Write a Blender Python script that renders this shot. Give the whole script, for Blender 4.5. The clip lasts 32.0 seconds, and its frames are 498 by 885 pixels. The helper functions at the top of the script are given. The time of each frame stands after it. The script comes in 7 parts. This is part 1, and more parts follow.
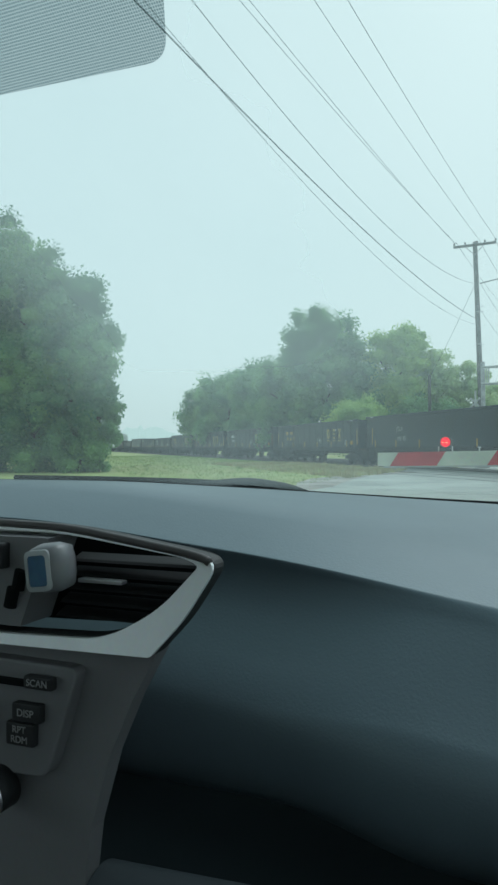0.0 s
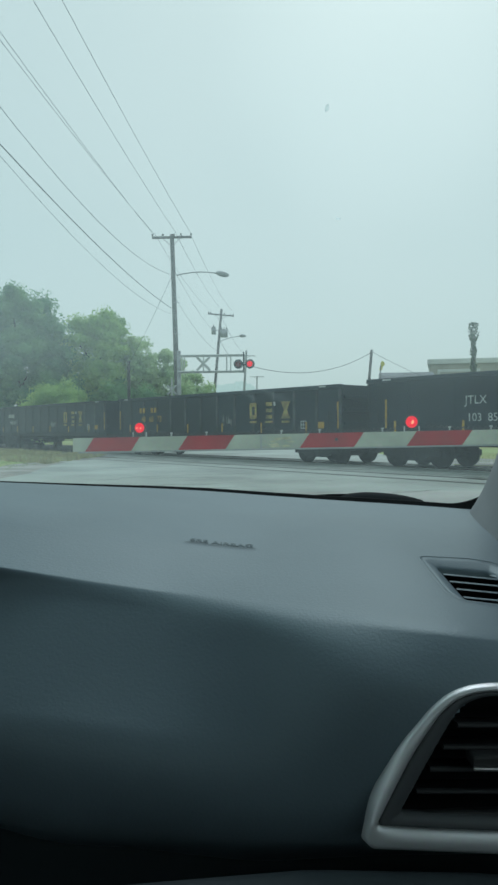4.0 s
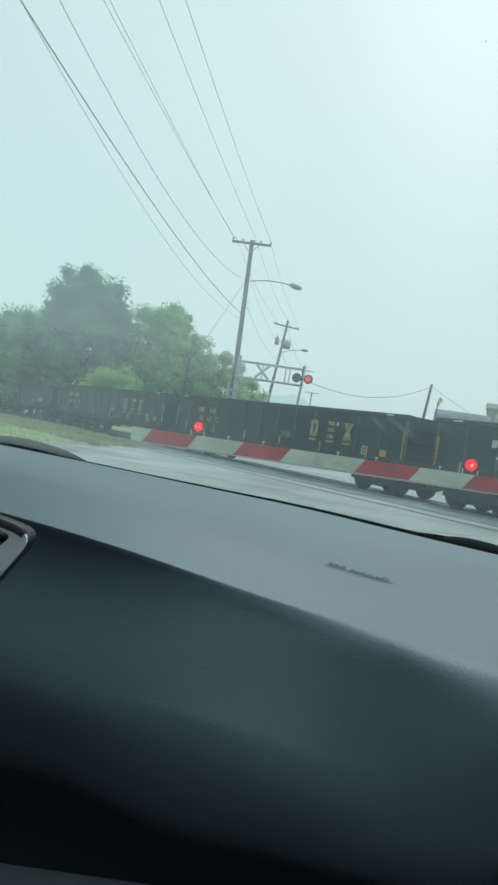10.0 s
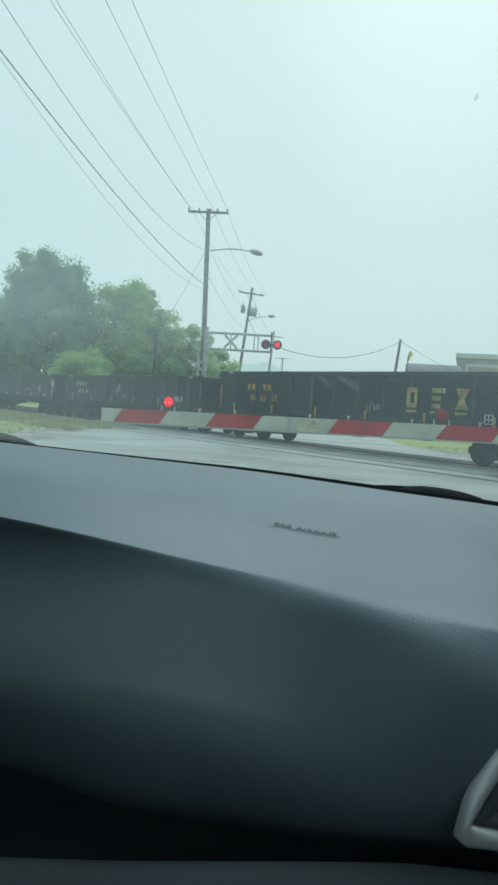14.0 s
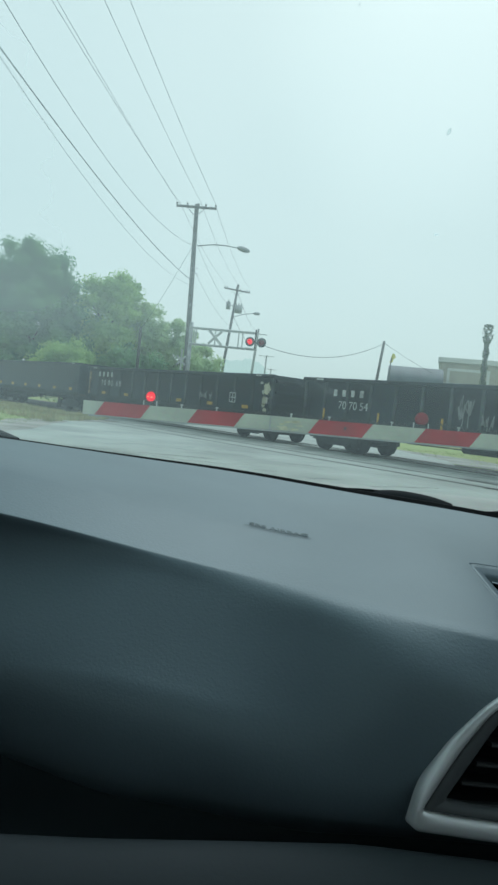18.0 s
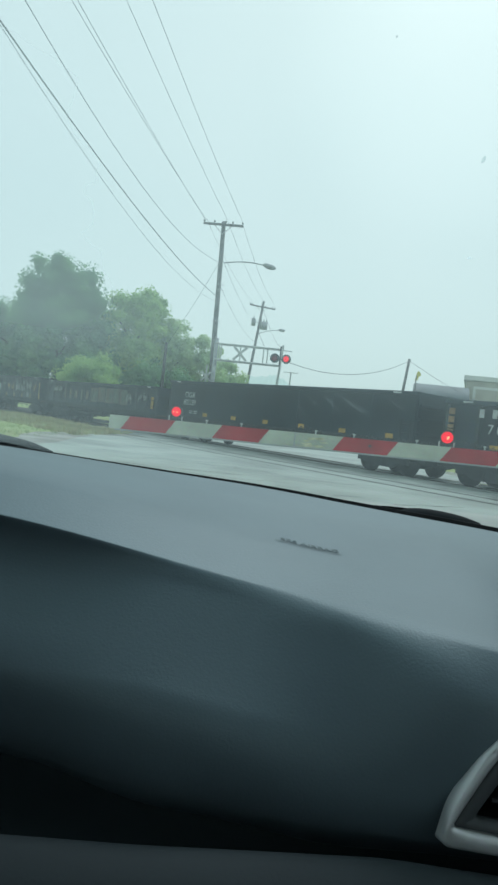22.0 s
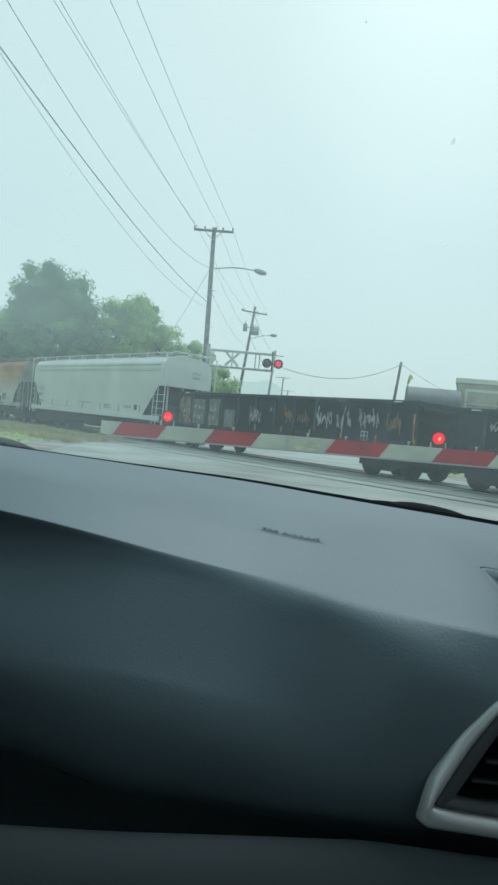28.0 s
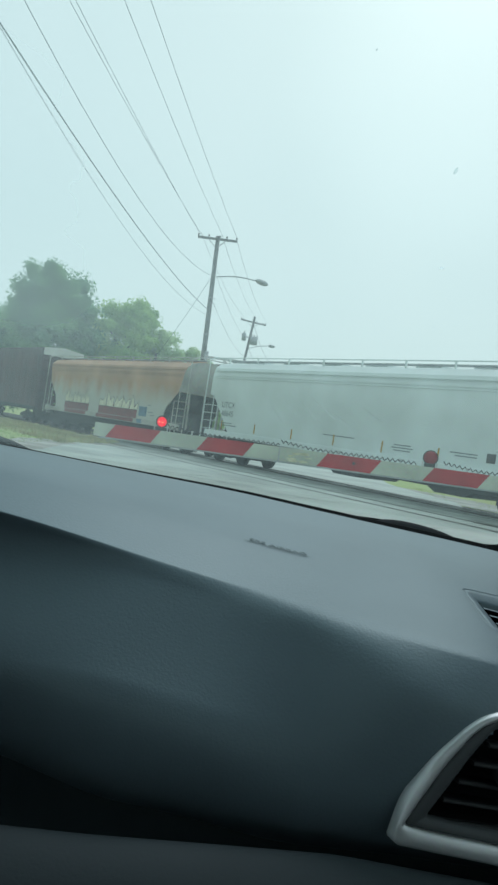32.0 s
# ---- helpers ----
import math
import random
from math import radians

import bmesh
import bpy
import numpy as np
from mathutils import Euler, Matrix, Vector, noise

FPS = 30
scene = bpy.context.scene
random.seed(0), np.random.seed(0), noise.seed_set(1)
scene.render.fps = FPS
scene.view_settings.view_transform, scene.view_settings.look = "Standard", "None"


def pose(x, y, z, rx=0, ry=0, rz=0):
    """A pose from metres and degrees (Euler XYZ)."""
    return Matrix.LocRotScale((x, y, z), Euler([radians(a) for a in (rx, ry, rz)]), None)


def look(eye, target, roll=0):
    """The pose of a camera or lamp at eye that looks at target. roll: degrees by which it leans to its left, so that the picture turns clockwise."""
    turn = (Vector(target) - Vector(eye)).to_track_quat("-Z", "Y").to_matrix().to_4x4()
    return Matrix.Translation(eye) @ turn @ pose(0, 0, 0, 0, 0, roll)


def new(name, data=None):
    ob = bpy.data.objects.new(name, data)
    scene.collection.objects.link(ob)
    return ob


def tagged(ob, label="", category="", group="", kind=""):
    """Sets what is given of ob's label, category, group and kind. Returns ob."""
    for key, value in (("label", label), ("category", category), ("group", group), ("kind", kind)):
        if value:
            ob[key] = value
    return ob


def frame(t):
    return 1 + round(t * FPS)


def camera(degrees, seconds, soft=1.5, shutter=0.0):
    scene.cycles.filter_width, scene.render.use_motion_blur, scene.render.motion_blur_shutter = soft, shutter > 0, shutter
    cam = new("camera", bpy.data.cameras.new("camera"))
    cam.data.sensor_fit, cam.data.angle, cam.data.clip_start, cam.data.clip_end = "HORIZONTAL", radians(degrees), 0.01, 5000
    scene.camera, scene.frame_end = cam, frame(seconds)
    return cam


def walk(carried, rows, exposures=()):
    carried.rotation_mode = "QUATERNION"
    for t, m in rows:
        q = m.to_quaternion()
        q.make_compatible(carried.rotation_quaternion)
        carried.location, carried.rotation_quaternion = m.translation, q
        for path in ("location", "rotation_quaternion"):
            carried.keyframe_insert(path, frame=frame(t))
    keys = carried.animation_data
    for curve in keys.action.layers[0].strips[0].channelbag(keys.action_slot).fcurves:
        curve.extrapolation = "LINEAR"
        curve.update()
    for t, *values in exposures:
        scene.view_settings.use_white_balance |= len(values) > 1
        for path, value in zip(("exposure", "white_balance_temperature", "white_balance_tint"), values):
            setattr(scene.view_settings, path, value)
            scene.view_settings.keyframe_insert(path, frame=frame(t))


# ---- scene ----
cam = camera(37.9, 32.0, 2.7)
PATH = [
    (0, (0.108, 0.137, 1.25), (-0.249, 2.105, 1.259), -0.4),
    (0.3, (0.1, 0.11, 1.248), (-0.335, 2.061, 1.313), 3.6),
    (0.6, (0.104, 0.106, 1.249), (-0.267, 2.07, 1.327), 6.1),
    (0.8, (0.101, 0.101, 1.262), (0.008, 2.095, 1.384), 8.7),
    (1, (0.099, 0.092, 1.272), (0.225, 2.066, 1.57), 9.0),
    (1.5, (0.082, 0.094, 1.273), (0.187, 2.074, 1.529), 9.4),
    (2, (0.064, 0.107, 1.269), (0.212, 2.095, 1.426), 12.3),
    (2.5, (0.083, 0.127, 1.271), (0.204, 2.116, 1.433), 8.9),
    (3, (0.085, 0.137, 1.269), (0.223, 2.127, 1.414), 3.8),
    (3.5, (0.128, 0.119, 1.266), (0.419, 2.097, 1.339), -0.0),
    (4, (0.147, 0.125, 1.252), (0.599, 2.073, 1.216), -0.2),
    (4.5, (0.172, 0.127, 1.245), (0.724, 2.046, 1.128), -1.2),
    (6.5, (0.163, 0.117, 1.252), (0.644, 2.057, 1.186), -2.0),
    (7, (0.164, 0.115, 1.252), (0.631, 2.059, 1.193), -1.8),
    (7.5, (0.158, 0.116, 1.253), (0.654, 2.053, 1.194), -0.5),
    (8, (0.18, 0.106, 1.245), (0.815, 2.002, 1.184), -0.3),
    (8.5, (0.184, 0.116, 1.236), (0.846, 2.001, 1.148), -0.7),
    (9, (0.171, 0.125, 1.238), (0.701, 2.051, 1.138), 0.2),
    (9.5, (0.102, 0.131, 1.258), (0.459, 2.098, 1.199), 3.8),
    (10, (0.059, 0.135, 1.255), (0.388, 2.108, 1.238), 9.1),
    (10.5, (0.05, 0.136, 1.26), (0.481, 2.088, 1.243), 11.4),
    (11, (0.062, 0.17, 1.286), (0.417, 2.138, 1.23), 8.1),
    (11.5, (0.139, 0.156, 1.246), (0.403, 2.135, 1.139), 2.3),
    (12, (0.139, 0.122, 1.242), (0.456, 2.093, 1.113), 1.3),
    (12.5, (0.131, 0.125, 1.246), (0.481, 2.091, 1.127), 2.3),
    (13, (0.125, 0.132, 1.243), (0.488, 2.096, 1.142), 1.8),
    (13.5, (0.098, 0.148, 1.251), (0.48, 2.108, 1.154), 2.6),
    (15.5, (0.09, 0.095, 1.257), (0.508, 2.05, 1.187), 6.8),
    (16, (0.09, 0.095, 1.263), (0.539, 2.043, 1.208), 6.6),
    (16.5, (0.095, 0.107, 1.258), (0.592, 2.041, 1.153), 6.8),
    (17, (0.092, 0.114, 1.26), (0.6, 2.043, 1.112), 6.3),
    (17.5, (0.09, 0.116, 1.258), (0.564, 2.055, 1.129), 5.9),
    (18, (0.09, 0.115, 1.26), (0.541, 2.061, 1.164), 5.8),
    (18.5, (0.085, 0.107, 1.26), (0.521, 2.058, 1.187), 6.1),
    (19, (0.078, 0.105, 1.262), (0.484, 2.062, 1.206), 6.2),
    (19.5, (0.078, 0.105, 1.259), (0.461, 2.067, 1.195), 6.2),
    (20, (0.079, 0.106, 1.259), (0.453, 2.069, 1.185), 6.2),
    (20.5, (0.079, 0.116, 1.259), (0.453, 2.079, 1.187), 6.7),
    (21, (0.078, 0.107, 1.262), (0.452, 2.07, 1.206), 6.7),
    (21.5, (0.079, 0.104, 1.262), (0.451, 2.068, 1.214), 6.4),
    (22, (0.08, 0.105, 1.26), (0.464, 2.067, 1.201), 6.5),
    (22.5, (0.079, 0.107, 1.26), (0.474, 2.066, 1.188), 6.6),
    (23, (0.08, 0.104, 1.26), (0.482, 2.062, 1.191), 6.3),
    (23.5, (0.082, 0.105, 1.26), (0.492, 2.061, 1.2), 6.3),
    (24, (0.081, 0.108, 1.259), (0.488, 2.065, 1.19), 6.3),
    (24.5, (0.078, 0.108, 1.257), (0.47, 2.067, 1.17), 6.3),
    (25, (0.082, 0.114, 1.256), (0.465, 2.074, 1.164), 6.3),
    (25.5, (0.079, 0.106, 1.258), (0.46, 2.068, 1.171), 6.2),
    (27.5, (0.109, 0.106, 1.24), (0.52, 2.063, 1.194), 4.7),
    (28, (0.092, 0.102, 1.248), (0.492, 2.061, 1.206), 5.7),
    (28.5, (0.098, 0.103, 1.247), (0.485, 2.065, 1.205), 5.6),
    (29, (0.1, 0.105, 1.245), (0.488, 2.066, 1.192), 5.6),
    (29.5, (0.094, 0.098, 1.252), (0.491, 2.058, 1.211), 7.0),
    (30, (0.088, 0.1, 1.25), (0.467, 2.064, 1.217), 7.6),
    (30.5, (0.092, 0.103, 1.247), (0.459, 2.068, 1.207), 7.1),
    (31, (0.089, 0.095, 1.25), (0.445, 2.063, 1.231), 7.3),
    (31.5, (0.09, 0.1, 1.246), (0.423, 2.072, 1.221), 7.3),
    (32, (0.091, 0.096, 1.25), (0.507, 2.052, 1.236), 8.7),
]
EXPOSURES = [(0, 0.06, 5700, 7), (1.0, 0.0, 5700, 7), (2.0, -0.18, 5700, 7), (2.6, -0.08, 5700, 7), (3.2, -0.05, 5700, 7), (4.0, -0.18, 5700, 7), (4.5, -0.18, 5700, 7), (7.0, 0.0, 5700, 7), (8.5, 0.03, 5700, 7), (10.5, 0.0, 5700, 7), (11.0, -0.02, 5700, 7), (12.0, 0.09, 5700, 7), (13.5, 0.0, 5700, 7), (16.0, 0.01, 5700, 7), (32, 0.03, 5700, 7)]
walk(cam, [(t, look(eye, target, roll)) for t, eye, target, roll in PATH], EXPOSURES)

# ---- world and sun ----
world = bpy.data.worlds.new("overcast_sky")
scene.world = world
world.use_nodes = True
wn = world.node_tree
wn.nodes.clear()
w_out = wn.nodes.new("ShaderNodeOutputWorld")
w_sky = wn.nodes.new("ShaderNodeTexSky")
w_sky.sky_type = "NISHITA"
w_sky.sun_disc = False
w_sky.sun_elevation = radians(48)
w_sky.sun_rotation = radians(28)
w_sky.dust_density = 6.0
w_bg1 = wn.nodes.new("ShaderNodeBackground")
w_bg1.inputs["Strength"].default_value = 0.012
wn.links.new(w_sky.outputs[0], w_bg1.inputs["Color"])
w_tc = wn.nodes.new("ShaderNodeTexCoord")
w_noise = wn.nodes.new("ShaderNodeTexNoise")
w_noise.inputs["Scale"].default_value = 1.6
w_noise.inputs["Detail"].default_value = 3.0
wn.links.new(w_tc.outputs["Generated"], w_noise.inputs["Vector"])
w_ramp = wn.nodes.new("ShaderNodeValToRGB")
w_ramp.color_ramp.elements[0].position = 0.3
w_ramp.color_ramp.elements[0].color = (0.632, 0.732, 0.660, 1)
w_ramp.color_ramp.elements[1].position = 0.72
w_ramp.color_ramp.elements[1].color = (0.725, 0.800, 0.715, 1)
wn.links.new(w_noise.outputs["Fac"], w_ramp.inputs["Fac"])
w_bg2 = wn.nodes.new("ShaderNodeBackground")
w_bg2.inputs["Strength"].default_value = 0.862
# the cloud is thinner and brighter round the hidden sun
w_dot = wn.nodes.new("ShaderNodeVectorMath")
w_dot.operation = "DOT_PRODUCT"
w_dot.inputs[1].default_value = (0.36, 0.82, 0.445)
wn.links.new(w_tc.outputs["Generated"], w_dot.inputs[0])
w_near = wn.nodes.new("ShaderNodeMapRange")
w_near.interpolation_type = "SMOOTHSTEP"
w_near.inputs["From Min"].default_value, w_near.inputs["From Max"].default_value = 0.974, 1.003
w_near.inputs["To Max"].default_value = 0.09
wn.links.new(w_dot.outputs["Value"], w_near.inputs["Value"])
w_thin = wn.nodes.new("ShaderNodeMix")
w_thin.data_type, w_thin.blend_type = "RGBA", "ADD"
wn.links.new(w_near.outputs[0], w_thin.inputs["Factor"])
wn.links.new(w_ramp.outputs["Color"], w_thin.inputs[6])
w_thin.inputs[7].default_value = (0.85, 0.85, 0.75, 1)
wn.links.new(w_thin.outputs[2], w_bg2.inputs["Color"])
w_add = wn.nodes.new("ShaderNodeAddShader")
wn.links.new(w_bg1.outputs[0], w_add.inputs[0])
wn.links.new(w_bg2.outputs[0], w_add.inputs[1])
wn.links.new(w_add.outputs[0], w_out.inputs["Surface"])

sun_data = bpy.data.lights.new("sun", "SUN")
sun_data.energy = 0.8
sun_data.angle = radians(25)
sun_data.color = (1.0, 0.97, 0.92)
sun = new("sun", sun_data)
sun.matrix_world = look((12, 24, 40), (0, 0, 0))


# ---- materials ----
def mat(name, color, rough=0.6, metal=0.0, var=0.25, scale=6.0, fine=60.0, bump=0.15, dist=0.004, coat=0.0,
        tint=None, objvar=0.0, spec=0.5):
    """A surface with stains at one scale, grain at a finer one, and a fine relief."""
    m = bpy.data.materials.new(name)
    m.use_nodes = True
    t = m.node_tree
    b = t.nodes["Principled BSDF"]
    b.inputs["Roughness"].default_value = rough
    b.inputs["Metallic"].default_value = metal
    b.inputs["Specular IOR Level"].default_value = spec
    b.inputs["Coat Weight"].default_value = coat
    tc = t.nodes.new("ShaderNodeTexCoord")
    n1 = t.nodes.new("ShaderNodeTexNoise")
    n1.inputs["Scale"].default_value = scale
    n1.inputs["Detail"].default_value = 6
    n2 = t.nodes.new("ShaderNodeTexNoise")
    n2.inputs["Scale"].default_value = fine
    n2.inputs["Detail"].default_value = 3
    t.links.new(tc.outputs["Object"], n1.inputs["Vector"])
    t.links.new(tc.outputs["Object"], n2.inputs["Vector"])
    r1 = t.nodes.new("ShaderNodeValToRGB")
    dark = tint if tint else tuple(c * (1 - var) for c in color)
    light = tuple(min(1, c * (1 + var * 0.7)) for c in color)
    r1.color_ramp.elements[0].position, r1.color_ramp.elements[1].position = 0.35, 0.65
    r1.color_ramp.elements[0].color = (*dark, 1)
    r1.color_ramp.elements[1].color = (*light, 1)
    t.links.new(n1.outputs["Fac"], r1.inputs["Fac"])
    mx = t.nodes.new("ShaderNodeMix")
    mx.data_type, mx.blend_type = "RGBA", "MULTIPLY"
    mx.inputs["Factor"].default_value = min(1.0, var * 1.5)
    t.links.new(r1.outputs["Color"], mx.inputs[6])
    t.links.new(n2.outputs["Color"], mx.inputs[7])
    hs = t.nodes.new("ShaderNodeBrightContrast")
    hs.inputs["Bright"].default_value = 0.0
    t.links.new(mx.outputs[2], hs.inputs["Color"])
    last = hs.outputs[0]
    if objvar:
        oi = t.nodes.new("ShaderNodeObjectInfo")
        mr = t.nodes.new("ShaderNodeMapRange")
        mr.inputs["To Min"].default_value = 1 - objvar
        mr.inputs["To Max"].default_value = 1 + objvar
        t.links.new(oi.outputs["Random"], mr.inputs["Value"])
        hv = t.nodes.new("ShaderNodeHueSaturation")
        t.links.new(mr.outputs[0], hv.inputs["Value"])
        t.links.new(last, hv.inputs["Color"])
        last = hv.outputs[0]
    t.links.new(last, b.inputs["Base Color"])
    if bump:
        bp = t.nodes.new("ShaderNodeBump")
        bp.inputs["Strength"].default_value = bump
        bp.inputs["Distance"].default_value = dist
        t.links.new(n2.outputs["Fac"], bp.inputs["Height"])
        t.links.new(bp.outputs[0], b.inputs["Normal"])
    return m


def glow(name, color, strength):
    m = bpy.data.materials.new(name)
    m.use_nodes = True
    b = m.node_tree.nodes["Principled BSDF"]
    b.inputs["Base Color"].default_value = (color[0] * 0.12, color[1] * 0.12, color[2] * 0.12, 1)
    b.inputs["Roughness"].default_value = 0.5
    b.inputs["Specular IOR Level"].default_value = 0.0
    b.inputs["Emission Color"].default_value = (*color, 1)
    b.inputs["Emission Strength"].default_value = strength
    return m


def pane_material(name, film, shade=(0.93, 0.98, 0.97), haze=0.0):
    """Clear glass with a thin film of dirt and damp that scatters a little light; extra film stands in for misty air.
    """
    m = bpy.data.materials.new(name)
    m.use_nodes = True
    t = m.node_tree
    t.nodes.clear()
    out = t.nodes.new("ShaderNodeOutputMaterial")
    tr = t.nodes.new("ShaderNodeBsdfTransparent")
    tr.inputs["Color"].default_value = (*shade, 1)
    tl = t.nodes.new("ShaderNodeBsdfTranslucent")
    tl.inputs["Color"].default_value = (0.80, 0.95, 0.97, 1)
    mix = t.nodes.new("ShaderNodeMixShader")
    tc = t.nodes.new("ShaderNodeTexCoord")
    nz = t.nodes.new("ShaderNodeTexNoise")
    nz.inputs["Scale"].default_value = 5.0
    nz.inputs["Detail"].default_value = 4.0
    t.links.new(tc.outputs["Object"], nz.inputs["Vector"])
    mr = t.nodes.new("ShaderNodeMapRange")
    mr.inputs["From Min"].default_value, mr.inputs["From Max"].default_value = 0.3, 0.7
    mr.inputs["To Min"].default_value, mr.inputs["To Max"].default_value = film * 0.8, film * 1.2
    t.links.new(nz.outputs["Fac"], mr.inputs["Value"])
    last = mr.outputs[0]
    if haze:
        # a thicker film towards the middle of the car stands in for haze
        sp = t.nodes.new("ShaderNodeSeparateXYZ")
        t.links.new(tc.outputs["Object"], sp.inputs[0])
        fr = t.nodes.new("ShaderNodeMapRange")
        fr.interpolation_type = "SMOOTHSTEP"
        fr.inputs["From Min"].default_value, fr.inputs["From Max"].default_value = 0.02, -0.26
        fr.inputs["To Min"].default_value, fr.inputs["To Max"].default_value = 0.0, haze - film
        t.links.new(sp.outputs["X"], fr.inputs["Value"])
        f2 = t.nodes.new("ShaderNodeMapRange")
        f2.interpolation_type = "SMOOTHSTEP"
        f2.inputs["From Min"].default_value, f2.inputs["From Max"].default_value = -0.58, -0.40
        t.links.new(sp.outputs["X"], f2.inputs["Value"])
        patch = t.nodes.new("ShaderNodeMath")
        patch.operation = "MULTIPLY"
        t.links.new(fr.outputs[0], patch.inputs[0])
        t.links.new(f2.outputs[0], patch.inputs[1])
        fr = patch
        # more film on the upper glass paints in the mist before far things
        fz = t.nodes.new("ShaderNodeMapRange")
        fz.interpolation_type = "SMOOTHSTEP"
        fz.inputs["From Min"].default_value, fz.inputs["From Max"].default_value = 1.283, 1.35
        fz.inputs["To Max"].default_value = 0.12
        t.links.new(sp.outputs["Z"], fz.inputs["Value"])
        near = t.nodes.new("ShaderNodeMath")
        near.operation = "MULTIPLY"
        t.links.new(fz.outputs[0], near.inputs[0])
        t.links.new(f2.outputs[0], near.inputs[1])
        up = t.nodes.new("ShaderNodeMath")
        t.links.new(last, up.inputs[0])
        t.links.new(near.outputs[0], up.inputs[1])
        last = up.outputs[0]
        ad = t.nodes.new("ShaderNodeMath")
        t.links.new(last, ad.inputs[0])
        t.links.new(fr.outputs[0], ad.inputs[1])
        # the film thins at the foot of the glass, which keeps the wipers dark
        f3 = t.nodes.new("ShaderNodeMapRange")
        f3.interpolation_type = "SMOOTHSTEP"
        f3.inputs["From Min"].default_value, f3.inputs["From Max"].default_value = 1.176, 1.203
        f3.inputs["To Min"].default_value = 0.12
        t.links.new(sp.outputs["Z"], f3.inputs["Value"])
        clear = t.nodes.new("ShaderNodeMath")
        clear.operation = "MULTIPLY"
        t.links.new(ad.outputs[0], clear.inputs[0])
        t.links.new(f3.outputs[0], clear.inputs[1])
        last = clear.outputs[0]
    t.links.new(last, mix.inputs["Fac"])
    t.links.new(tr.outputs[0], mix.inputs[1])
    t.links.new(tl.outputs[0], mix.inputs[2])
    t.links.new(mix.outputs[0], out.inputs["Surface"])
    return m


def leaf_material(name, light, dark, scale=0.4):
    """Leaves that let a good part of the light through, varied from clump to clump."""
    m = bpy.data.materials.new(name)
    m.use_nodes = True
    t = m.node_tree
    t.nodes.clear()
    out = t.nodes.new("ShaderNodeOutputMaterial")
    tc = t.nodes.new("ShaderNodeTexCoord")
    nz = t.nodes.new("ShaderNodeTexNoise")
    nz.inputs["Scale"].default_value = scale
    nz.inputs["Detail"].default_value = 4
    t.links.new(tc.outputs["Object"], nz.inputs["Vector"])
    gi = t.nodes.new("ShaderNodeNewGeometry")
    ad = t.nodes.new("ShaderNodeMath")
    ad.operation = "MULTIPLY_ADD"
    ad.inputs[1].default_value = 0.08
    t.links.new(gi.outputs["Random Per Island"], ad.inputs[0])
    t.links.new(nz.outputs["Fac"], ad.inputs[2])
    rp = t.nodes.new("ShaderNodeValToRGB")
    rp.color_ramp.elements[0].position, rp.color_ramp.elements[1].position = 0.38, 0.72
    rp.color_ramp.elements[0].color, rp.color_ramp.elements[1].color = (*dark, 1), (*light, 1)
    t.links.new(ad.outputs[0], rp.inputs["Fac"])
    di = t.nodes.new("ShaderNodeBsdfDiffuse")
    tl = t.nodes.new("ShaderNodeBsdfTranslucent")
    mx = t.nodes.new("ShaderNodeMixShader")
    mx.inputs["Fac"].default_value = 0.5
    t.links.new(rp.outputs["Color"], di.inputs["Color"])
    t.links.new(rp.outputs["Color"], tl.inputs["Color"])
    t.links.new(di.outputs[0], mx.inputs[1])
    t.links.new(tl.outputs[0], mx.inputs[2])
    t.links.new(mx.outputs[0], out.inputs["Surface"])
    return m


def two_tone(name, upper, lower, z0, z1):
    """Paint stained from above: one colour fades to the other between two heights, with streaks."""
    m = mat(name, upper, 0.7, var=0.22, scale=0.5, fine=7, bump=0.1)
    t = m.node_tree
    b = t.nodes["Principled BSDF"]
    old = b.inputs["Base Color"].links[0].from_socket
    tc = t.nodes.new("ShaderNodeTexCoord")
    sp = t.nodes.new("ShaderNodeSeparateXYZ")
    t.links.new(tc.outputs["Object"], sp.inputs[0])
    mp = t.nodes.new("ShaderNodeMapping")
    mp.inputs["Scale"].default_value = (1.6, 1.0, 0.25)
    t.links.new(tc.outputs["Object"], mp.inputs["Vector"])
    nz = t.nodes.new("ShaderNodeTexNoise")
    nz.inputs["Scale"].default_value = 1.1
    nz.inputs["Detail"].default_value = 5
    t.links.new(mp.outputs[0], nz.inputs["Vector"])
    ad = t.nodes.new("ShaderNodeMath")
    ad.operation = "MULTIPLY_ADD"
    ad.inputs[1].default_value = 1.3
    t.links.new(nz.outputs["Fac"], ad.inputs[0])
    t.links.new(sp.outputs["Z"], ad.inputs[2])
    mr = t.nodes.new("ShaderNodeMapRange")
    mr.inputs["From Min"].default_value, mr.inputs["From Max"].default_value = z0 + 0.65, z1 + 0.65
    t.links.new(ad.outputs[0], mr.inputs["Value"])
    mx = t.nodes.new("ShaderNodeMix")
    mx.data_type = "RGBA"
    t.links.new(mr.outputs[0], mx.inputs["Factor"])
    mx.inputs[6].default_value = (*lower, 1)
    t.links.new(old, mx.inputs[7])
    t.links.new(mx.outputs[2], b.inputs["Base Color"])
    return m


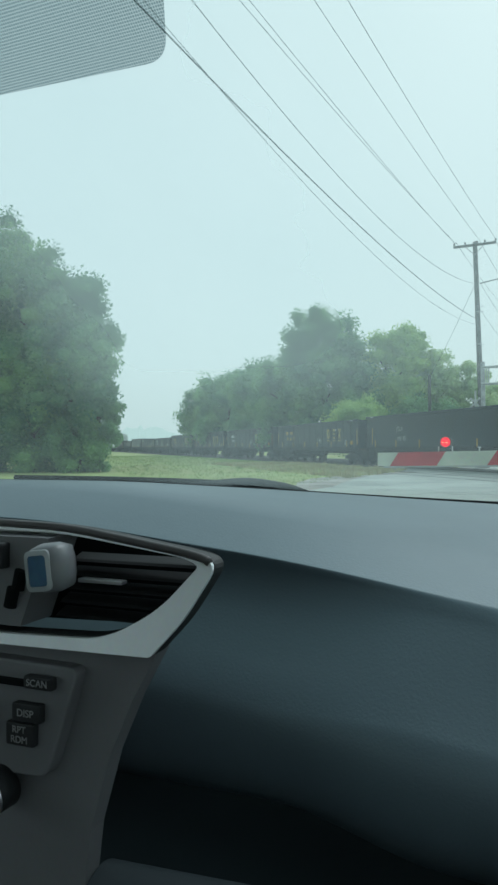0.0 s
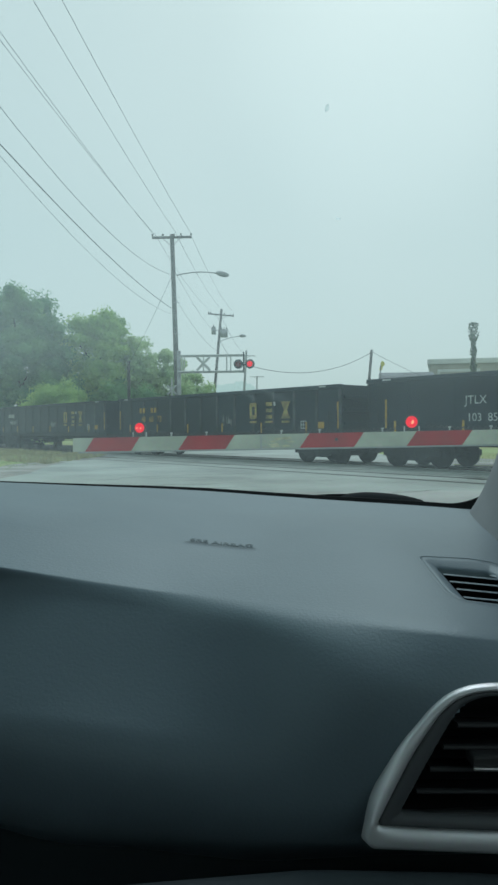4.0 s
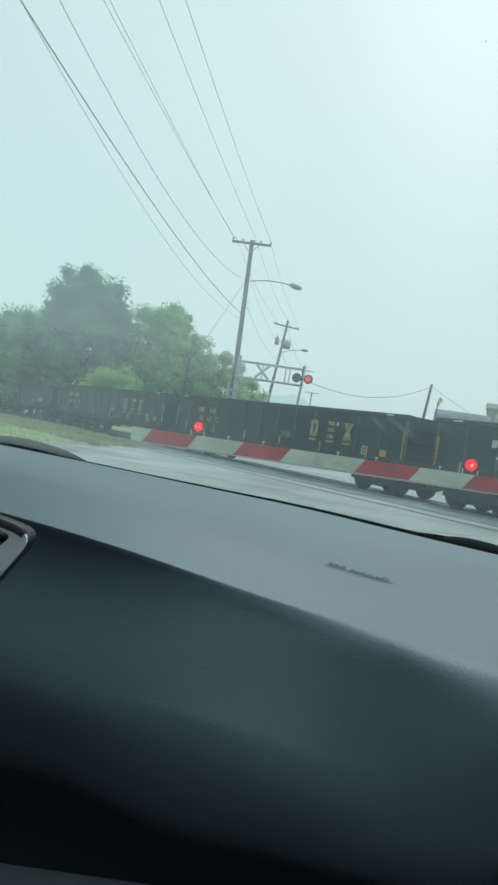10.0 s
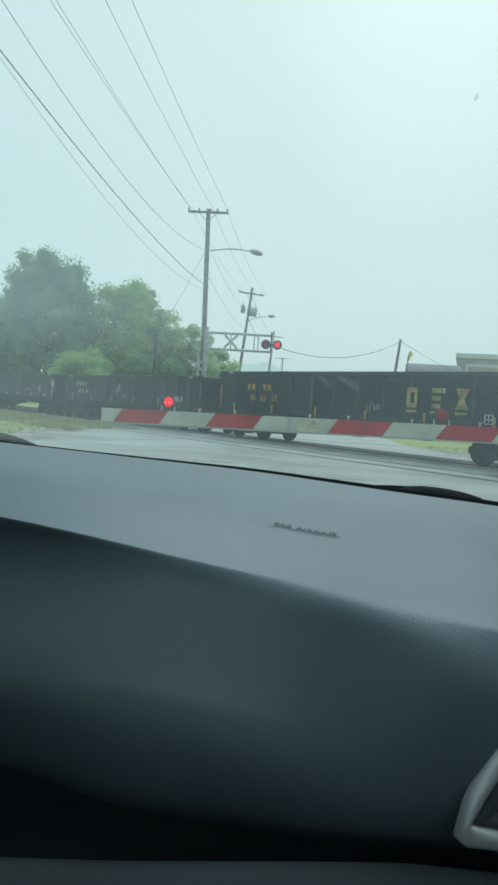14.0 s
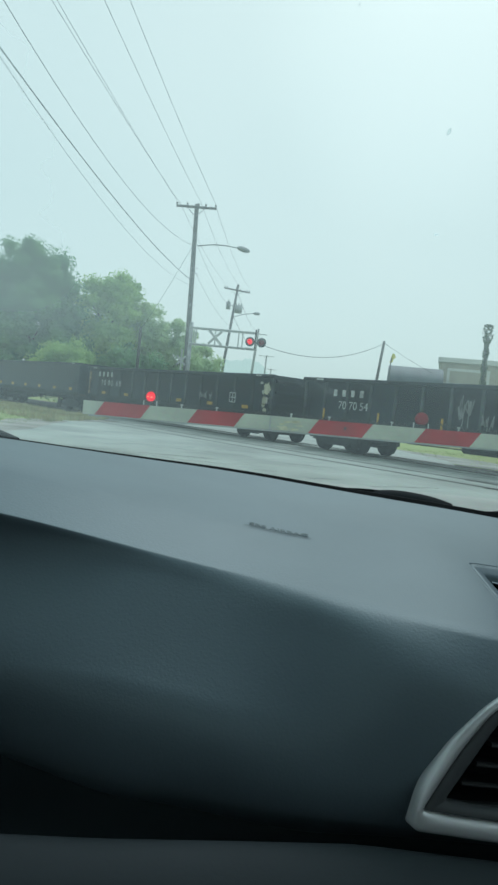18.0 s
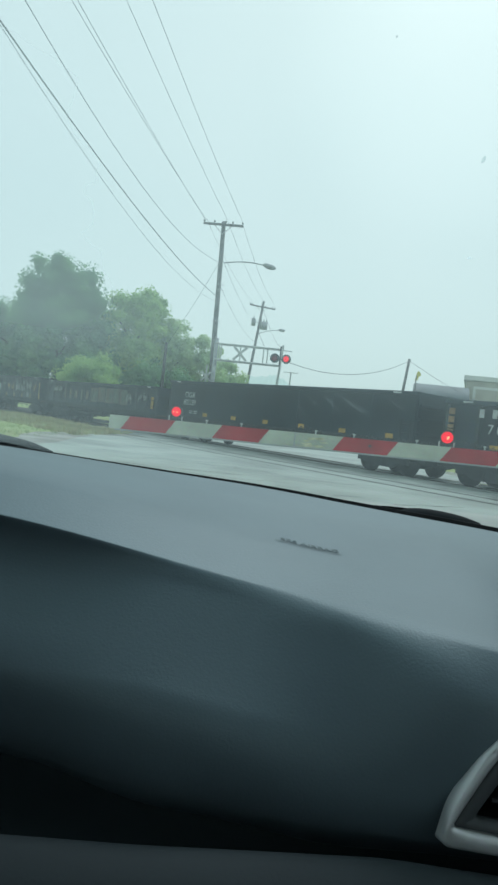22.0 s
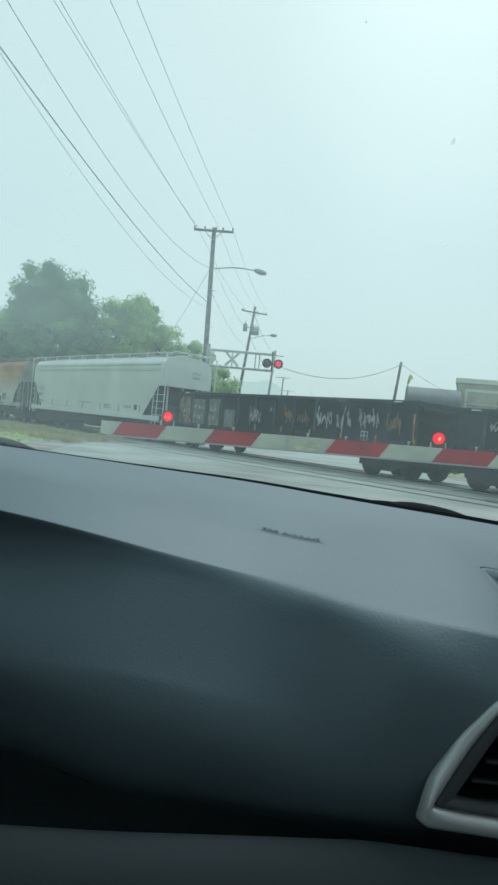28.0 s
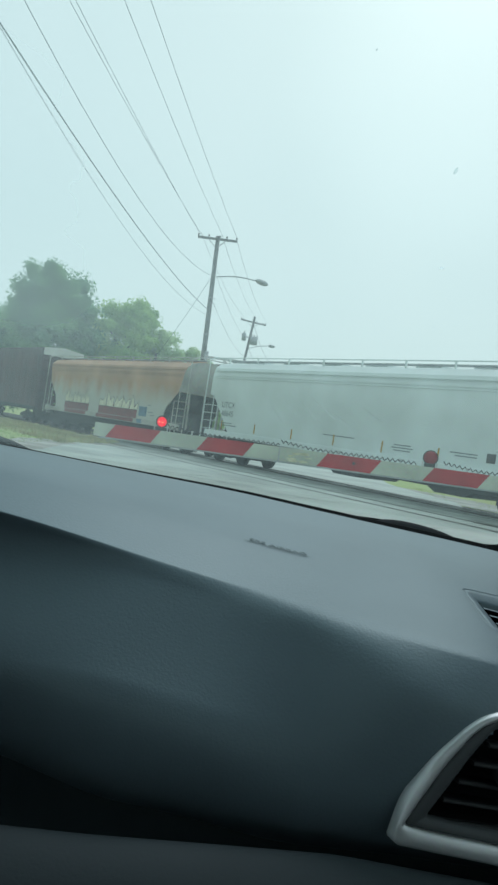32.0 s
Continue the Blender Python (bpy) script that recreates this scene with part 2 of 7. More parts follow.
def mural(name, stops=((0.30, (0.025, 0.027, 0.030)), (0.42, (0.07, 0.11, 0.09)), (0.48, (0.15, 0.145, 0.12)), (0.54, (0.06, 0.06, 0.055)), (0.60, (0.17, 0.11, 0.075)), (0.72, (0.27, 0.29, 0.26)))):
    """Faded, streaky spray colours running into one another."""
    m = mat(name, (0.2, 0.15, 0.1), 0.75, var=0.3, scale=2, fine=14, bump=0.1)
    t = m.node_tree
    b = t.nodes["Principled BSDF"]
    tc = t.nodes.new("ShaderNodeTexCoord")
    mp = t.nodes.new("ShaderNodeMapping")
    mp.inputs["Scale"].default_value = (1.5, 1.0, 0.55)
    t.links.new(tc.outputs["Object"], mp.inputs["Vector"])
    nz = t.nodes.new("ShaderNodeTexNoise")
    nz.inputs["Scale"].default_value = 2.6
    nz.inputs["Detail"].default_value = 7
    nz.inputs["Roughness"].default_value = 0.65
    t.links.new(mp.outputs[0], nz.inputs["Vector"])
    rp = t.nodes.new("ShaderNodeValToRGB")
    els = rp.color_ramp.elements
    els[0].position, els[0].color = stops[0][0], (*stops[0][1], 1)
    els[1].position, els[1].color = stops[-1][0], (*stops[-1][1], 1)
    for p, c in stops[1:-1]:
        e = els.new(p)
        e.color = (*c, 1)
    t.links.new(nz.outputs["Fac"], rp.inputs["Fac"])
    t.links.new(rp.outputs["Color"], b.inputs["Base Color"])
    return m


M = {
    "mural": mural("faded_spray_mural"),
    "chalk_panel": mural("chalky_spray_panel", ((0.32, (0.06, 0.065, 0.07)), (0.44, (0.20, 0.21, 0.21)), (0.50, (0.11, 0.12, 0.12)), (0.58, (0.28, 0.29, 0.28)), (0.70, (0.16, 0.17, 0.17)))),
    "rust_panel": mural("rusty_flaking_panel", ((0.32, (0.03, 0.03, 0.03)), (0.44, (0.19, 0.11, 0.06)), (0.50, (0.28, 0.27, 0.22)), (0.56, (0.10, 0.06, 0.04)), (0.68, (0.24, 0.15, 0.08)))),
    "asphalt": mat("wet_worn_asphalt", (0.41, 0.46, 0.425), 0.58, var=0.24, scale=0.35, fine=9, bump=0.25, dist=0.01),
    "patched": mat("patched_asphalt", (0.36, 0.40, 0.37), 0.6, var=0.3, scale=0.8, fine=10, bump=0.25, dist=0.01),
    "seam": mat("tar_seam", (0.05, 0.052, 0.05), 0.5, var=0.3),
    "gravel": mat("pale_gravel", (0.42, 0.41, 0.37), 0.9, var=0.3, scale=0.5, fine=14, bump=0.6, dist=0.03),
    "ballast": mat("dark_ballast", (0.10, 0.10, 0.095), 0.95, var=0.5, scale=1.0, fine=18, bump=0.9, dist=0.05),
    "soil": mat("grassy_soil", (0.33, 0.42, 0.155), 0.95, var=0.3, scale=0.12, fine=6, bump=0.6, dist=0.05, tint=(0.39, 0.41, 0.16)),
    "grass": mat("green_grass", (0.36, 0.50, 0.15), 0.8, var=0.35, scale=0.3, fine=4, bump=0, objvar=0.1),
    "dry_grass": mat("dry_grass", (0.58, 0.55, 0.31), 0.85, var=0.35, scale=0.4, fine=4, bump=0),
    "leaf": leaf_material("broad_leaves", (0.34, 0.54, 0.24), (0.14, 0.28, 0.17)),
    "leaf_light": leaf_material("young_leaves", (0.56, 0.73, 0.26), (0.31, 0.48, 0.19)),
    # haze right of the pole is put into this paler leaf colour
    "leaf_hazed": leaf_material("hazed_leaves", (0.62, 0.74, 0.40), (0.40, 0.54, 0.34)),
    "leaf_dark": leaf_material("shaded_leaves", (0.30, 0.49, 0.19), (0.10, 0.21, 0.12)),
    "bark": mat("bark", (0.12, 0.10, 0.08), 0.95, var=0.4, scale=3, fine=20, bump=0.8, dist=0.02),
    "pole_wood": mat("weathered_pole", (0.22, 0.22, 0.215), 0.9, var=0.35, scale=2, fine=30, bump=0.5, dist=0.01),
    "steel": mat("galvanised_steel", (0.42, 0.44, 0.44), 0.5, 0.6, var=0.2, scale=3, fine=30),
    "alu": mat("pale_aluminium", (0.60, 0.62, 0.61), 0.5, 0.3, var=0.15, scale=3, fine=30),
    "wire": mat("black_wire", (0.03, 0.032, 0.033), 0.6, var=0.2),
    "rail": mat("rail_steel", (0.10, 0.085, 0.075), 0.5, 0.5, var=0.35, scale=2, fine=20),
    "tie": mat("timber_tie", (0.09, 0.07, 0.055), 0.9, var=0.4, scale=3, fine=20),
    "black_paint": mat("weathered_black_paint", (0.010, 0.027, 0.042), 0.5, spec=0.35, var=0.45, scale=0.9, fine=12, bump=0.2, tint=(0.018, 0.035, 0.048), objvar=0.25),
    "grimy_black": mat("grimy_black_paint", (0.016, 0.031, 0.043), 0.55, spec=0.35, var=0.55, scale=0.7, fine=9, bump=0.3, tint=(0.029, 0.040, 0.049), objvar=0.4),
    "fresh_black": mat("clean_black_paint", (0.008, 0.023, 0.037), 0.45, spec=0.35, var=0.3, scale=0.6, fine=10, bump=0.1),
    # rib paint lightened to stand for sky light caught by the ribs
    "rib_skylit": mat("skylit_rib_paint", (0.095, 0.108, 0.115), 0.65, spec=0.3, var=0.5, scale=1.2, fine=10, bump=0.2, objvar=0.45),
    "under": mat("oily_underframe", (0.016, 0.020, 0.024), 0.8, var=0.4, scale=2, fine=15),
    "rust": mat("rusty_steel", (0.16, 0.09, 0.05), 0.9, var=0.5, scale=1.5, fine=14, bump=0.5, dist=0.01),
    "yellow": mat("faded_yellow_paint", (0.55, 0.33, 0.05), 0.65, var=0.3, scale=4, fine=25),
    "emblem_yellow": mat("worn_cream_yellow_paint", (0.50, 0.39, 0.14), 0.7, var=0.45, scale=3, fine=14, tint=(0.22, 0.19, 0.10)),
    "letter_white": mat("chalky_white_lettering", (0.62, 0.63, 0.62), 0.7, var=0.3, scale=5, fine=25),
    "stencil_grey": mat("faded_grey_stencil", (0.25, 0.28, 0.29), 0.7, var=0.2),
    "blue_spray": mat("spray_blue", (0.16, 0.27, 0.38), 0.7, var=0.3, scale=4),
    "spray_bright": mat("bright_cream_spray", (0.80, 0.77, 0.60), 0.7, var=0.15, scale=4),
    "letter_dark": mat("dark_stencil", (0.10, 0.10, 0.10), 0.7, var=0.3),
    "pale_grey": mat("pale_grey_hopper_paint", (0.68, 0.74, 0.735), 0.5, var=0.08, scale=0.5, fine=8, bump=0.06, tint=(0.60, 0.65, 0.635)),
    "orange": two_tone("rust_stained_orange_paint", (0.56, 0.33, 0.20), (0.50, 0.50, 0.46), 2.2, 3.3),
    # shade under the hopper ends is put into this grey, with some grime
    "shadow_grey": mat("shaded_grimy_sheet", (0.15, 0.165, 0.17), 0.8, var=0.35, scale=1.2, fine=10),
    "weathered_cream": mat("weathered_cream_paint", (0.42, 0.41, 0.35), 0.75, var=0.3, scale=0.8, fine=9, bump=0.15, tint=(0.30, 0.24, 0.18)),
    "cream": mat("spray_cream", (0.60, 0.57, 0.42), 0.7, var=0.25, scale=4),
    "drop": pane_material("dried_water_drop", 0.14, (0.80, 0.84, 0.84)),
    "smear": pane_material("greasy_streak", 0.05, (1.0, 1.0, 1.0)),
    "pale_spot": pane_material("pale_dried_spot", 0.30, (0.98, 1.0, 1.0)),
    "dirty_white": mat("dirty_white_paint", (0.50, 0.49, 0.44), 0.65, var=0.25, scale=0.8, fine=9),
    "roof_white": mat("chalky_white_paint", (0.74, 0.74, 0.70), 0.6, var=0.15, scale=0.9, fine=9),
    "cap_plastic": mat("wiper_cap_plastic", (0.012, 0.016, 0.019), 0.85, spec=0.12, var=0.2, scale=25, fine=120, bump=0.1, dist=0.0006),
    # lighter wood for the far poles: distance haze painted into the colour
    "hazed_wood": mat("hazed_grey_pole", (0.40, 0.42, 0.41), 0.9, var=0.25, scale=2, fine=30, bump=0.4, dist=0.01),
    "dark_post": mat("dark_creosote_post", (0.045, 0.045, 0.04), 0.9, var=0.3, scale=2, fine=30, bump=0.4, dist=0.01),
    "brown": mat("brown_boxcar_paint", (0.082, 0.030, 0.034), 0.7, var=0.4, scale=0.8, fine=9, bump=0.2),
    "gate_red": mat("faded_red_reflective", (0.42, 0.010, 0.018), 0.55, spec=0.3, var=0.2, scale=5, fine=60, bump=0.05),
    "gate_white": mat("grubby_white_reflective", (0.54, 0.57, 0.47), 0.5, var=0.2, scale=4, fine=50, bump=0.05),
    "flake": mat("flaked_sheeting", (0.62, 0.60, 0.40), 0.7, var=0.2, scale=20, fine=60),
    "black_plastic": mat("black_plastic", (0.02, 0.021, 0.022), 0.45, var=0.2, scale=20, fine=200, bump=0.05),
    "lamp_off": mat("unlit_lens_red", (0.24, 0.024, 0.032), 0.5, var=0.1, spec=0.15),
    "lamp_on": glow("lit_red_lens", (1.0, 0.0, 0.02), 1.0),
    "glow_haze": glow("glowing_haze", (0.47, 0.58, 0.51), 1.0),
    "lamp_core": glow("lit_lamp_core", (1.0, 0.35, 0.16), 1.6),
    "dash": mat("grained_dash_vinyl", (0.130, 0.171, 0.203), 0.46, var=0.06, scale=9, fine=520, bump=0.24, dist=0.0008, spec=0.60),
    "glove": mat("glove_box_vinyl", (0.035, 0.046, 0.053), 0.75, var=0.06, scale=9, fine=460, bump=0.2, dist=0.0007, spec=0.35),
    "recess_shade": mat("recess_shade_plastic", (0.026, 0.038, 0.045), 0.75, var=0.06, scale=9, fine=420, bump=0.15, dist=0.0005, spec=0.3),
    "stack": mat("charcoal_console", (0.190, 0.192, 0.202), 0.5, var=0.1, scale=12, fine=380, bump=0.15, dist=0.0005),
    "rim_brown": mat("dark_brown_rim", (0.085, 0.078, 0.080), 0.45, var=0.1, scale=12, fine=300, bump=0.05, dist=0.0003),
    "vent_black": mat("matt_black_vent", (0.020, 0.022, 0.024), 0.6, var=0.15, scale=20, fine=200, bump=0.08, dist=0.0005),
    "silver": mat("satin_silver_trim", (0.90, 0.93, 0.95), 0.38, 0.3, var=0.06, scale=20, fine=300, bump=0.02, dist=0.0003),
    "bezel": mat("grey_vent_bezel", (0.075, 0.084, 0.090), 0.6, var=0.1, scale=20, fine=300, bump=0.05, dist=0.0004),
    "side_silver": mat("satin_silver_vent_ring", (0.70, 0.72, 0.735), 0.42, 0.6, var=0.06, scale=20, fine=300, bump=0.02, dist=0.0003),
    "chrome": mat("chrome_strip", (0.85, 0.84, 0.85), 0.28, 1.0, var=0.05, bump=0),
    "relief_shade": mat("relief_shade_letters", (0.086, 0.134, 0.155), 0.6, var=0.1, bump=0),
    "button_ink": mat("button_lettering", (0.30, 0.30, 0.30), 0.6, var=0.05, bump=0),
    "pillar_cloth": mat("grey_pillar_trim", (0.25, 0.263, 0.275), 0.75, var=0.06, scale=15, fine=500, bump=0.2, dist=0.0006),
    "rubber": mat("black_rubber", (0.010, 0.012, 0.013), 0.9, var=0.2, scale=20, fine=200, spec=0.1),
    "seal": mat("dark_door_trim", (0.030, 0.036, 0.046), 0.8, var=0.2, scale=20, fine=200, spec=0.2),
    "lining": mat("headliner", (0.52, 0.53, 0.52), 0.9, var=0.08, scale=10, fine=300, bump=0.1),
    "cabin": mat("dark_cabin_trim", (0.10, 0.10, 0.105), 0.8, var=0.1, scale=10, fine=200),
    "fresh_grey": mat("grey_clip_plastic", (0.22, 0.23, 0.245), 0.4, var=0.1, scale=30, fine=200, bump=0.03),
    "fresh_rim": mat("pale_grey_plastic", (0.44, 0.47, 0.49), 0.4, var=0.1, scale=30, fine=200, bump=0.03),
    "blue_gel": mat("blue_gel", (0.10, 0.19, 0.30), 0.12, var=0.15, scale=40, fine=200, bump=0, coat=0.6),
    "hazard": mat("hazard_red", (0.32, 0.03, 0.03), 0.5, var=0.1, bump=0),
    "lcd": mat("dark_display", (0.012, 0.013, 0.013), 0.15, var=0.1, bump=0),
    "beige_wall": mat("beige_stucco", (0.46, 0.44, 0.37), 0.85, var=0.12, scale=0.6, fine=8, bump=0.15),
    "white_trim": mat("white_cornice", (0.66, 0.67, 0.64), 0.7, var=0.1),
    "slate": mat("dark_grey_metal_roof", (0.105, 0.135, 0.15), 0.6, 0.0, var=0.25, scale=0.7, fine=6),
    "ivy": mat("ivy_leaves", (0.12, 0.18, 0.09), 0.7, var=0.4, scale=2, fine=8, bump=0),
    "flag_yellow": mat("yellow_marker", (0.62, 0.58, 0.12), 0.7, var=0.1),
    "dark_rust": mat("brown_end_panel", (0.12, 0.085, 0.06), 0.85, var=0.5, scale=1.5, fine=12, bump=0.3),
    "graf_red": mat("spray_red", (0.26, 0.06, 0.06), 0.7, var=0.3, scale=4),
    "graf_white": mat("spray_white", (0.40, 0.41, 0.40), 0.7, var=0.3, scale=4),
    "graf_orange": mat("spray_orange", (0.34, 0.22, 0.12), 0.75, var=0.3, scale=4),
    "glass": pane_material("haze_film_glass", 0.083, haze=0.157),
    "side_glass": pane_material("side_glass", 0.01, (0.80, 0.85, 0.85)),
}


M["dash"].node_tree.nodes["Principled BSDF"].inputs["Specular Tint"].default_value = (0.77, 0.99, 0.98, 1)


# ---- mesh helpers ----


def part(name, bm, material, parent=None, label=""):
    me = bpy.data.meshes.new(name)
    bm.normal_update()
    bm.to_mesh(me)
    bm.free()
    me.materials.append(M[material])
    ob = new(name, me)
    if parent is not None:
        ob.parent = parent
    if label:
        tagged(ob, label)
    return ob


def again(name, ob, m, parent):
    """One more piece on the mesh of ob, at the pose m in its parent."""
    o = new(name, ob.data)
    o.parent = parent
    o.matrix_basis = m
    return o


def thing(name, label, category, m=None, group="", kind=""):
    e = new(name)
    e.empty_display_size = 0.2
    if m is not None:
        e.matrix_basis = m
    return tagged(e, label, category, group, kind)


def smooth(ob):
    for p in ob.data.polygons:
        p.use_smooth = True
    return ob


def box(bm, c, s, m=None, bevel=0.0):
    r = bmesh.ops.create_cube(bm, size=1.0)
    mt = Matrix.Translation(c) @ Matrix.Diagonal((*s, 1))
    bmesh.ops.transform(bm, matrix=(m @ mt) if m is not None else mt, verts=r["verts"])
    if bevel:
        es = {e for v in r["verts"] for e in v.link_edges}
        bmesh.ops.bevel(bm, geom=list(es), offset=bevel, segments=2, affect="EDGES", profile=0.6)
    return bm


def rod(bm, a, b, r0, r1=None, seg=10):
    a, b = Vector(a), Vector(b)
    r1 = r0 if r1 is None else r1
    d = b - a
    r = bmesh.ops.create_cone(bm, cap_ends=True, segments=seg, radius1=r0, radius2=r1, depth=d.length)
    q = d.to_track_quat("Z", "Y").to_matrix().to_4x4()
    bmesh.ops.transform(bm, matrix=Matrix.Translation((a + b) / 2) @ q, verts=r["verts"])
    return bm


def strip(bm, rows):
    """A skin over rows of points of equal length."""
    vs = [[bm.verts.new(p) for p in r] for r in rows]
    for i in range(len(vs) - 1):
        for j in range(len(vs[0]) - 1):
            bm.faces.new((vs[i][j], vs[i][j + 1], vs[i + 1][j + 1], vs[i + 1][j]))
    return bm


def slab(bm, outline, depth):
    """A flat plate: its outline as points, and the vector of its thickness."""
    depth = Vector(depth)
    f = bm.faces.new([bm.verts.new(p) for p in outline])
    r = bmesh.ops.extrude_face_region(bm, geom=[f])
    bmesh.ops.translate(bm, vec=depth, verts=[v for v in r["geom"] if isinstance(v, bmesh.types.BMVert)])
    bmesh.ops.recalc_face_normals(bm, faces=bm.faces[:])
    return bm


def frame_ring(bm, outer, inner, depth):
    """A frame between two outlines of equal count, with a thickness."""
    depth = Vector(depth)
    n = len(outer)
    o = [bm.verts.new(p) for p in outer]
    i = [bm.verts.new(p) for p in inner]
    ob = [bm.verts.new(Vector(p) + depth) for p in outer]
    ib = [bm.verts.new(Vector(p) + depth) for p in inner]
    for k in range(n):
        j = (k + 1) % n
        bm.faces.new((o[k], o[j], i[j], i[k]))
        bm.faces.new((ob[k], ib[k], ib[j], ob[j]))
        bm.faces.new((o[k], ob[k], ob[j], o[j]))
        bm.faces.new((i[k], i[j], ib[j], ib[k]))
    bmesh.ops.recalc_face_normals(bm, faces=bm.faces[:])
    return bm


def tube(bm, pts, r, seg=6):
    pts = [Vector(p) for p in pts]
    rings = []
    for k, p in enumerate(pts):
        d = (pts[min(k + 1, len(pts) - 1)] - pts[max(k - 1, 0)]).normalized()
        q = d.to_track_quat("Z", "Y").to_matrix()
        rings.append([bm.verts.new(p + q @ Vector((r * math.cos(6.2832 * j / seg), r * math.sin(6.2832 * j / seg), 0))) for j in range(seg)])
    for a, b in zip(rings, rings[1:]):
        for j in range(seg):
            bm.faces.new((a[j], a[(j + 1) % seg], b[(j + 1) % seg], b[j]))
    bm.faces.new(rings[0][::-1])
    bm.faces.new(rings[-1])
    return bm


def lettering(name, text, size, m, material, parent, depth=0.002, align="CENTER", spread=0.0):
    """Words cut from the built-in font, as a mesh part at the pose m in its parent."""
    cu = bpy.data.curves.new(name, "FONT")
    cu.body, cu.size, cu.extrude, cu.align_x, cu.align_y, cu.offset = text, size, depth, align, "CENTER", spread
    tmp = bpy.data.objects.new(name, cu)
    me = bpy.data.meshes.new_from_object(tmp)
    bpy.data.objects.remove(tmp)
    me.materials.clear()
    me.materials.append(M[material])
    ob = new(name, me)
    ob.parent = parent
    ob.matrix_basis = m
    return ob


def rounded(o, r, n=4):
    """Outline points with rounded corners; r: one radius for each corner."""
    out = []
    for i, p in enumerate(o):
        p, a, b = Vector(p), Vector(o[i - 1]), Vector(o[(i + 1) % len(o)])
        rr = r[i] if isinstance(r, (list, tuple)) else r
        p0, p1 = p + (a - p).normalized() * rr, p + (b - p).normalized() * rr
        for k in range(n + 1):
            t = k / n
            out.append(tuple(p0 * (1 - t) ** 2 + p * 2 * t * (1 - t) + p1 * t ** 2))
    return out


def rounded_line(pts, times=2):
    """Corners of a line cut off, again and again."""
    for _ in range(times):
        out = [pts[0]]
        for (ax, ay), (bx, by) in zip(pts, pts[1:]):
            out += [(ax * 0.75 + bx * 0.25, ay * 0.75 + by * 0.25), (ax * 0.25 + bx * 0.75, ay * 0.25 + by * 0.75)]
        pts = out + [pts[-1]]
    return pts


def ribbon(bm, pts, y, width):
    for k, ((ax, az), (bx, bz)) in enumerate(zip(pts, pts[1:])):
        d = Vector((bx - ax, bz - az))
        if d.length < 1e-4:
            continue
        d.normalize()
        p = Vector((-d.y, d.x)) * width / 2
        q = d * width * 0.2
        bm.faces.new([bm.verts.new((ax + p.x - q.x, y, az + p.y - q.y)), bm.verts.new((ax - p.x - q.x, y, az - p.y - q.y)),
                      bm.verts.new((bx - p.x + q.x, y, bz - p.y + q.y)), bm.verts.new((bx + p.x + q.x, y, bz + p.y + q.y))])


def scribble(seed, x0, z0, w, h, y, strokes, width):
    """Looping spray strokes, letter by letter, as raised ribbons on a wagon's side."""
    rnd = random.Random(seed)
    bm = bmesh.new()
    for k in range(strokes):
        cx, ww = x0 + w * (k + 0.5) / strokes, w / strokes * 1.15
        pts, up = [], rnd.random() < 0.5
        for j in range(rnd.randint(5, 8)):
            up = not up
            pts.append((cx + ww * (rnd.random() - 0.5), z0 + h * ((0.15 + 0.35 * rnd.random()) if up else -(0.15 + 0.35 * rnd.random()))))
        ribbon(bm, rounded_line(pts), y - 0.0004 * (k % 3), width * rnd.uniform(0.8, 1.2))
    bmesh.ops.recalc_face_normals(bm, faces=bm.faces[:])
    return bm


# ---- ground, road and track ----
ROAD_AT, ROAD_DIR, ROAD_RIGHT = Vector((0.08, 6.25)), Vector((0.287, 0.958)), Vector((0.958, -0.287))
TRACK_DIR, TRACK_FAR = Vector((0.440, -0.898)), Vector((0.898, 0.440))
TRACK_AT = Vector((4.6, 33.5)) + TRACK_FAR * 1.5
TRACK_TURN = math.degrees(math.atan2(TRACK_DIR.y, TRACK_DIR.x))


def on_road(across, along, z=0.0):
    p = ROAD_AT + ROAD_RIGHT * across + ROAD_DIR * along
    return (p.x, p.y, z)


def on_track(across, along, z=0.0):
    """across: to the far side; along: the way the train goes."""
    p = TRACK_AT + TRACK_FAR * across + TRACK_DIR * along
    return (p.x, p.y, z)


def ground():
    bm = bmesh.new()
    ring = [0, 12, 25, 45, 80, 140, 260, 500, 1000, 2400]
    n = 40
    rows = []
    for r in ring:
        rows.append([(5 + r * math.cos(6.28318 * k / n), 25 + r * math.sin(6.28318 * k / n), -0.07) for k in range(n + 1)])
    strip(bm, rows)
    bmesh.ops.remove_doubles(bm, verts=bm.verts[:], dist=0.001)
    bmesh.ops.recalc_face_normals(bm, faces=bm.faces[:])
    return tagged(part("ground", bm, "soil"), "flat grassy ground of green and dry tufts", "ground", kind="structure")


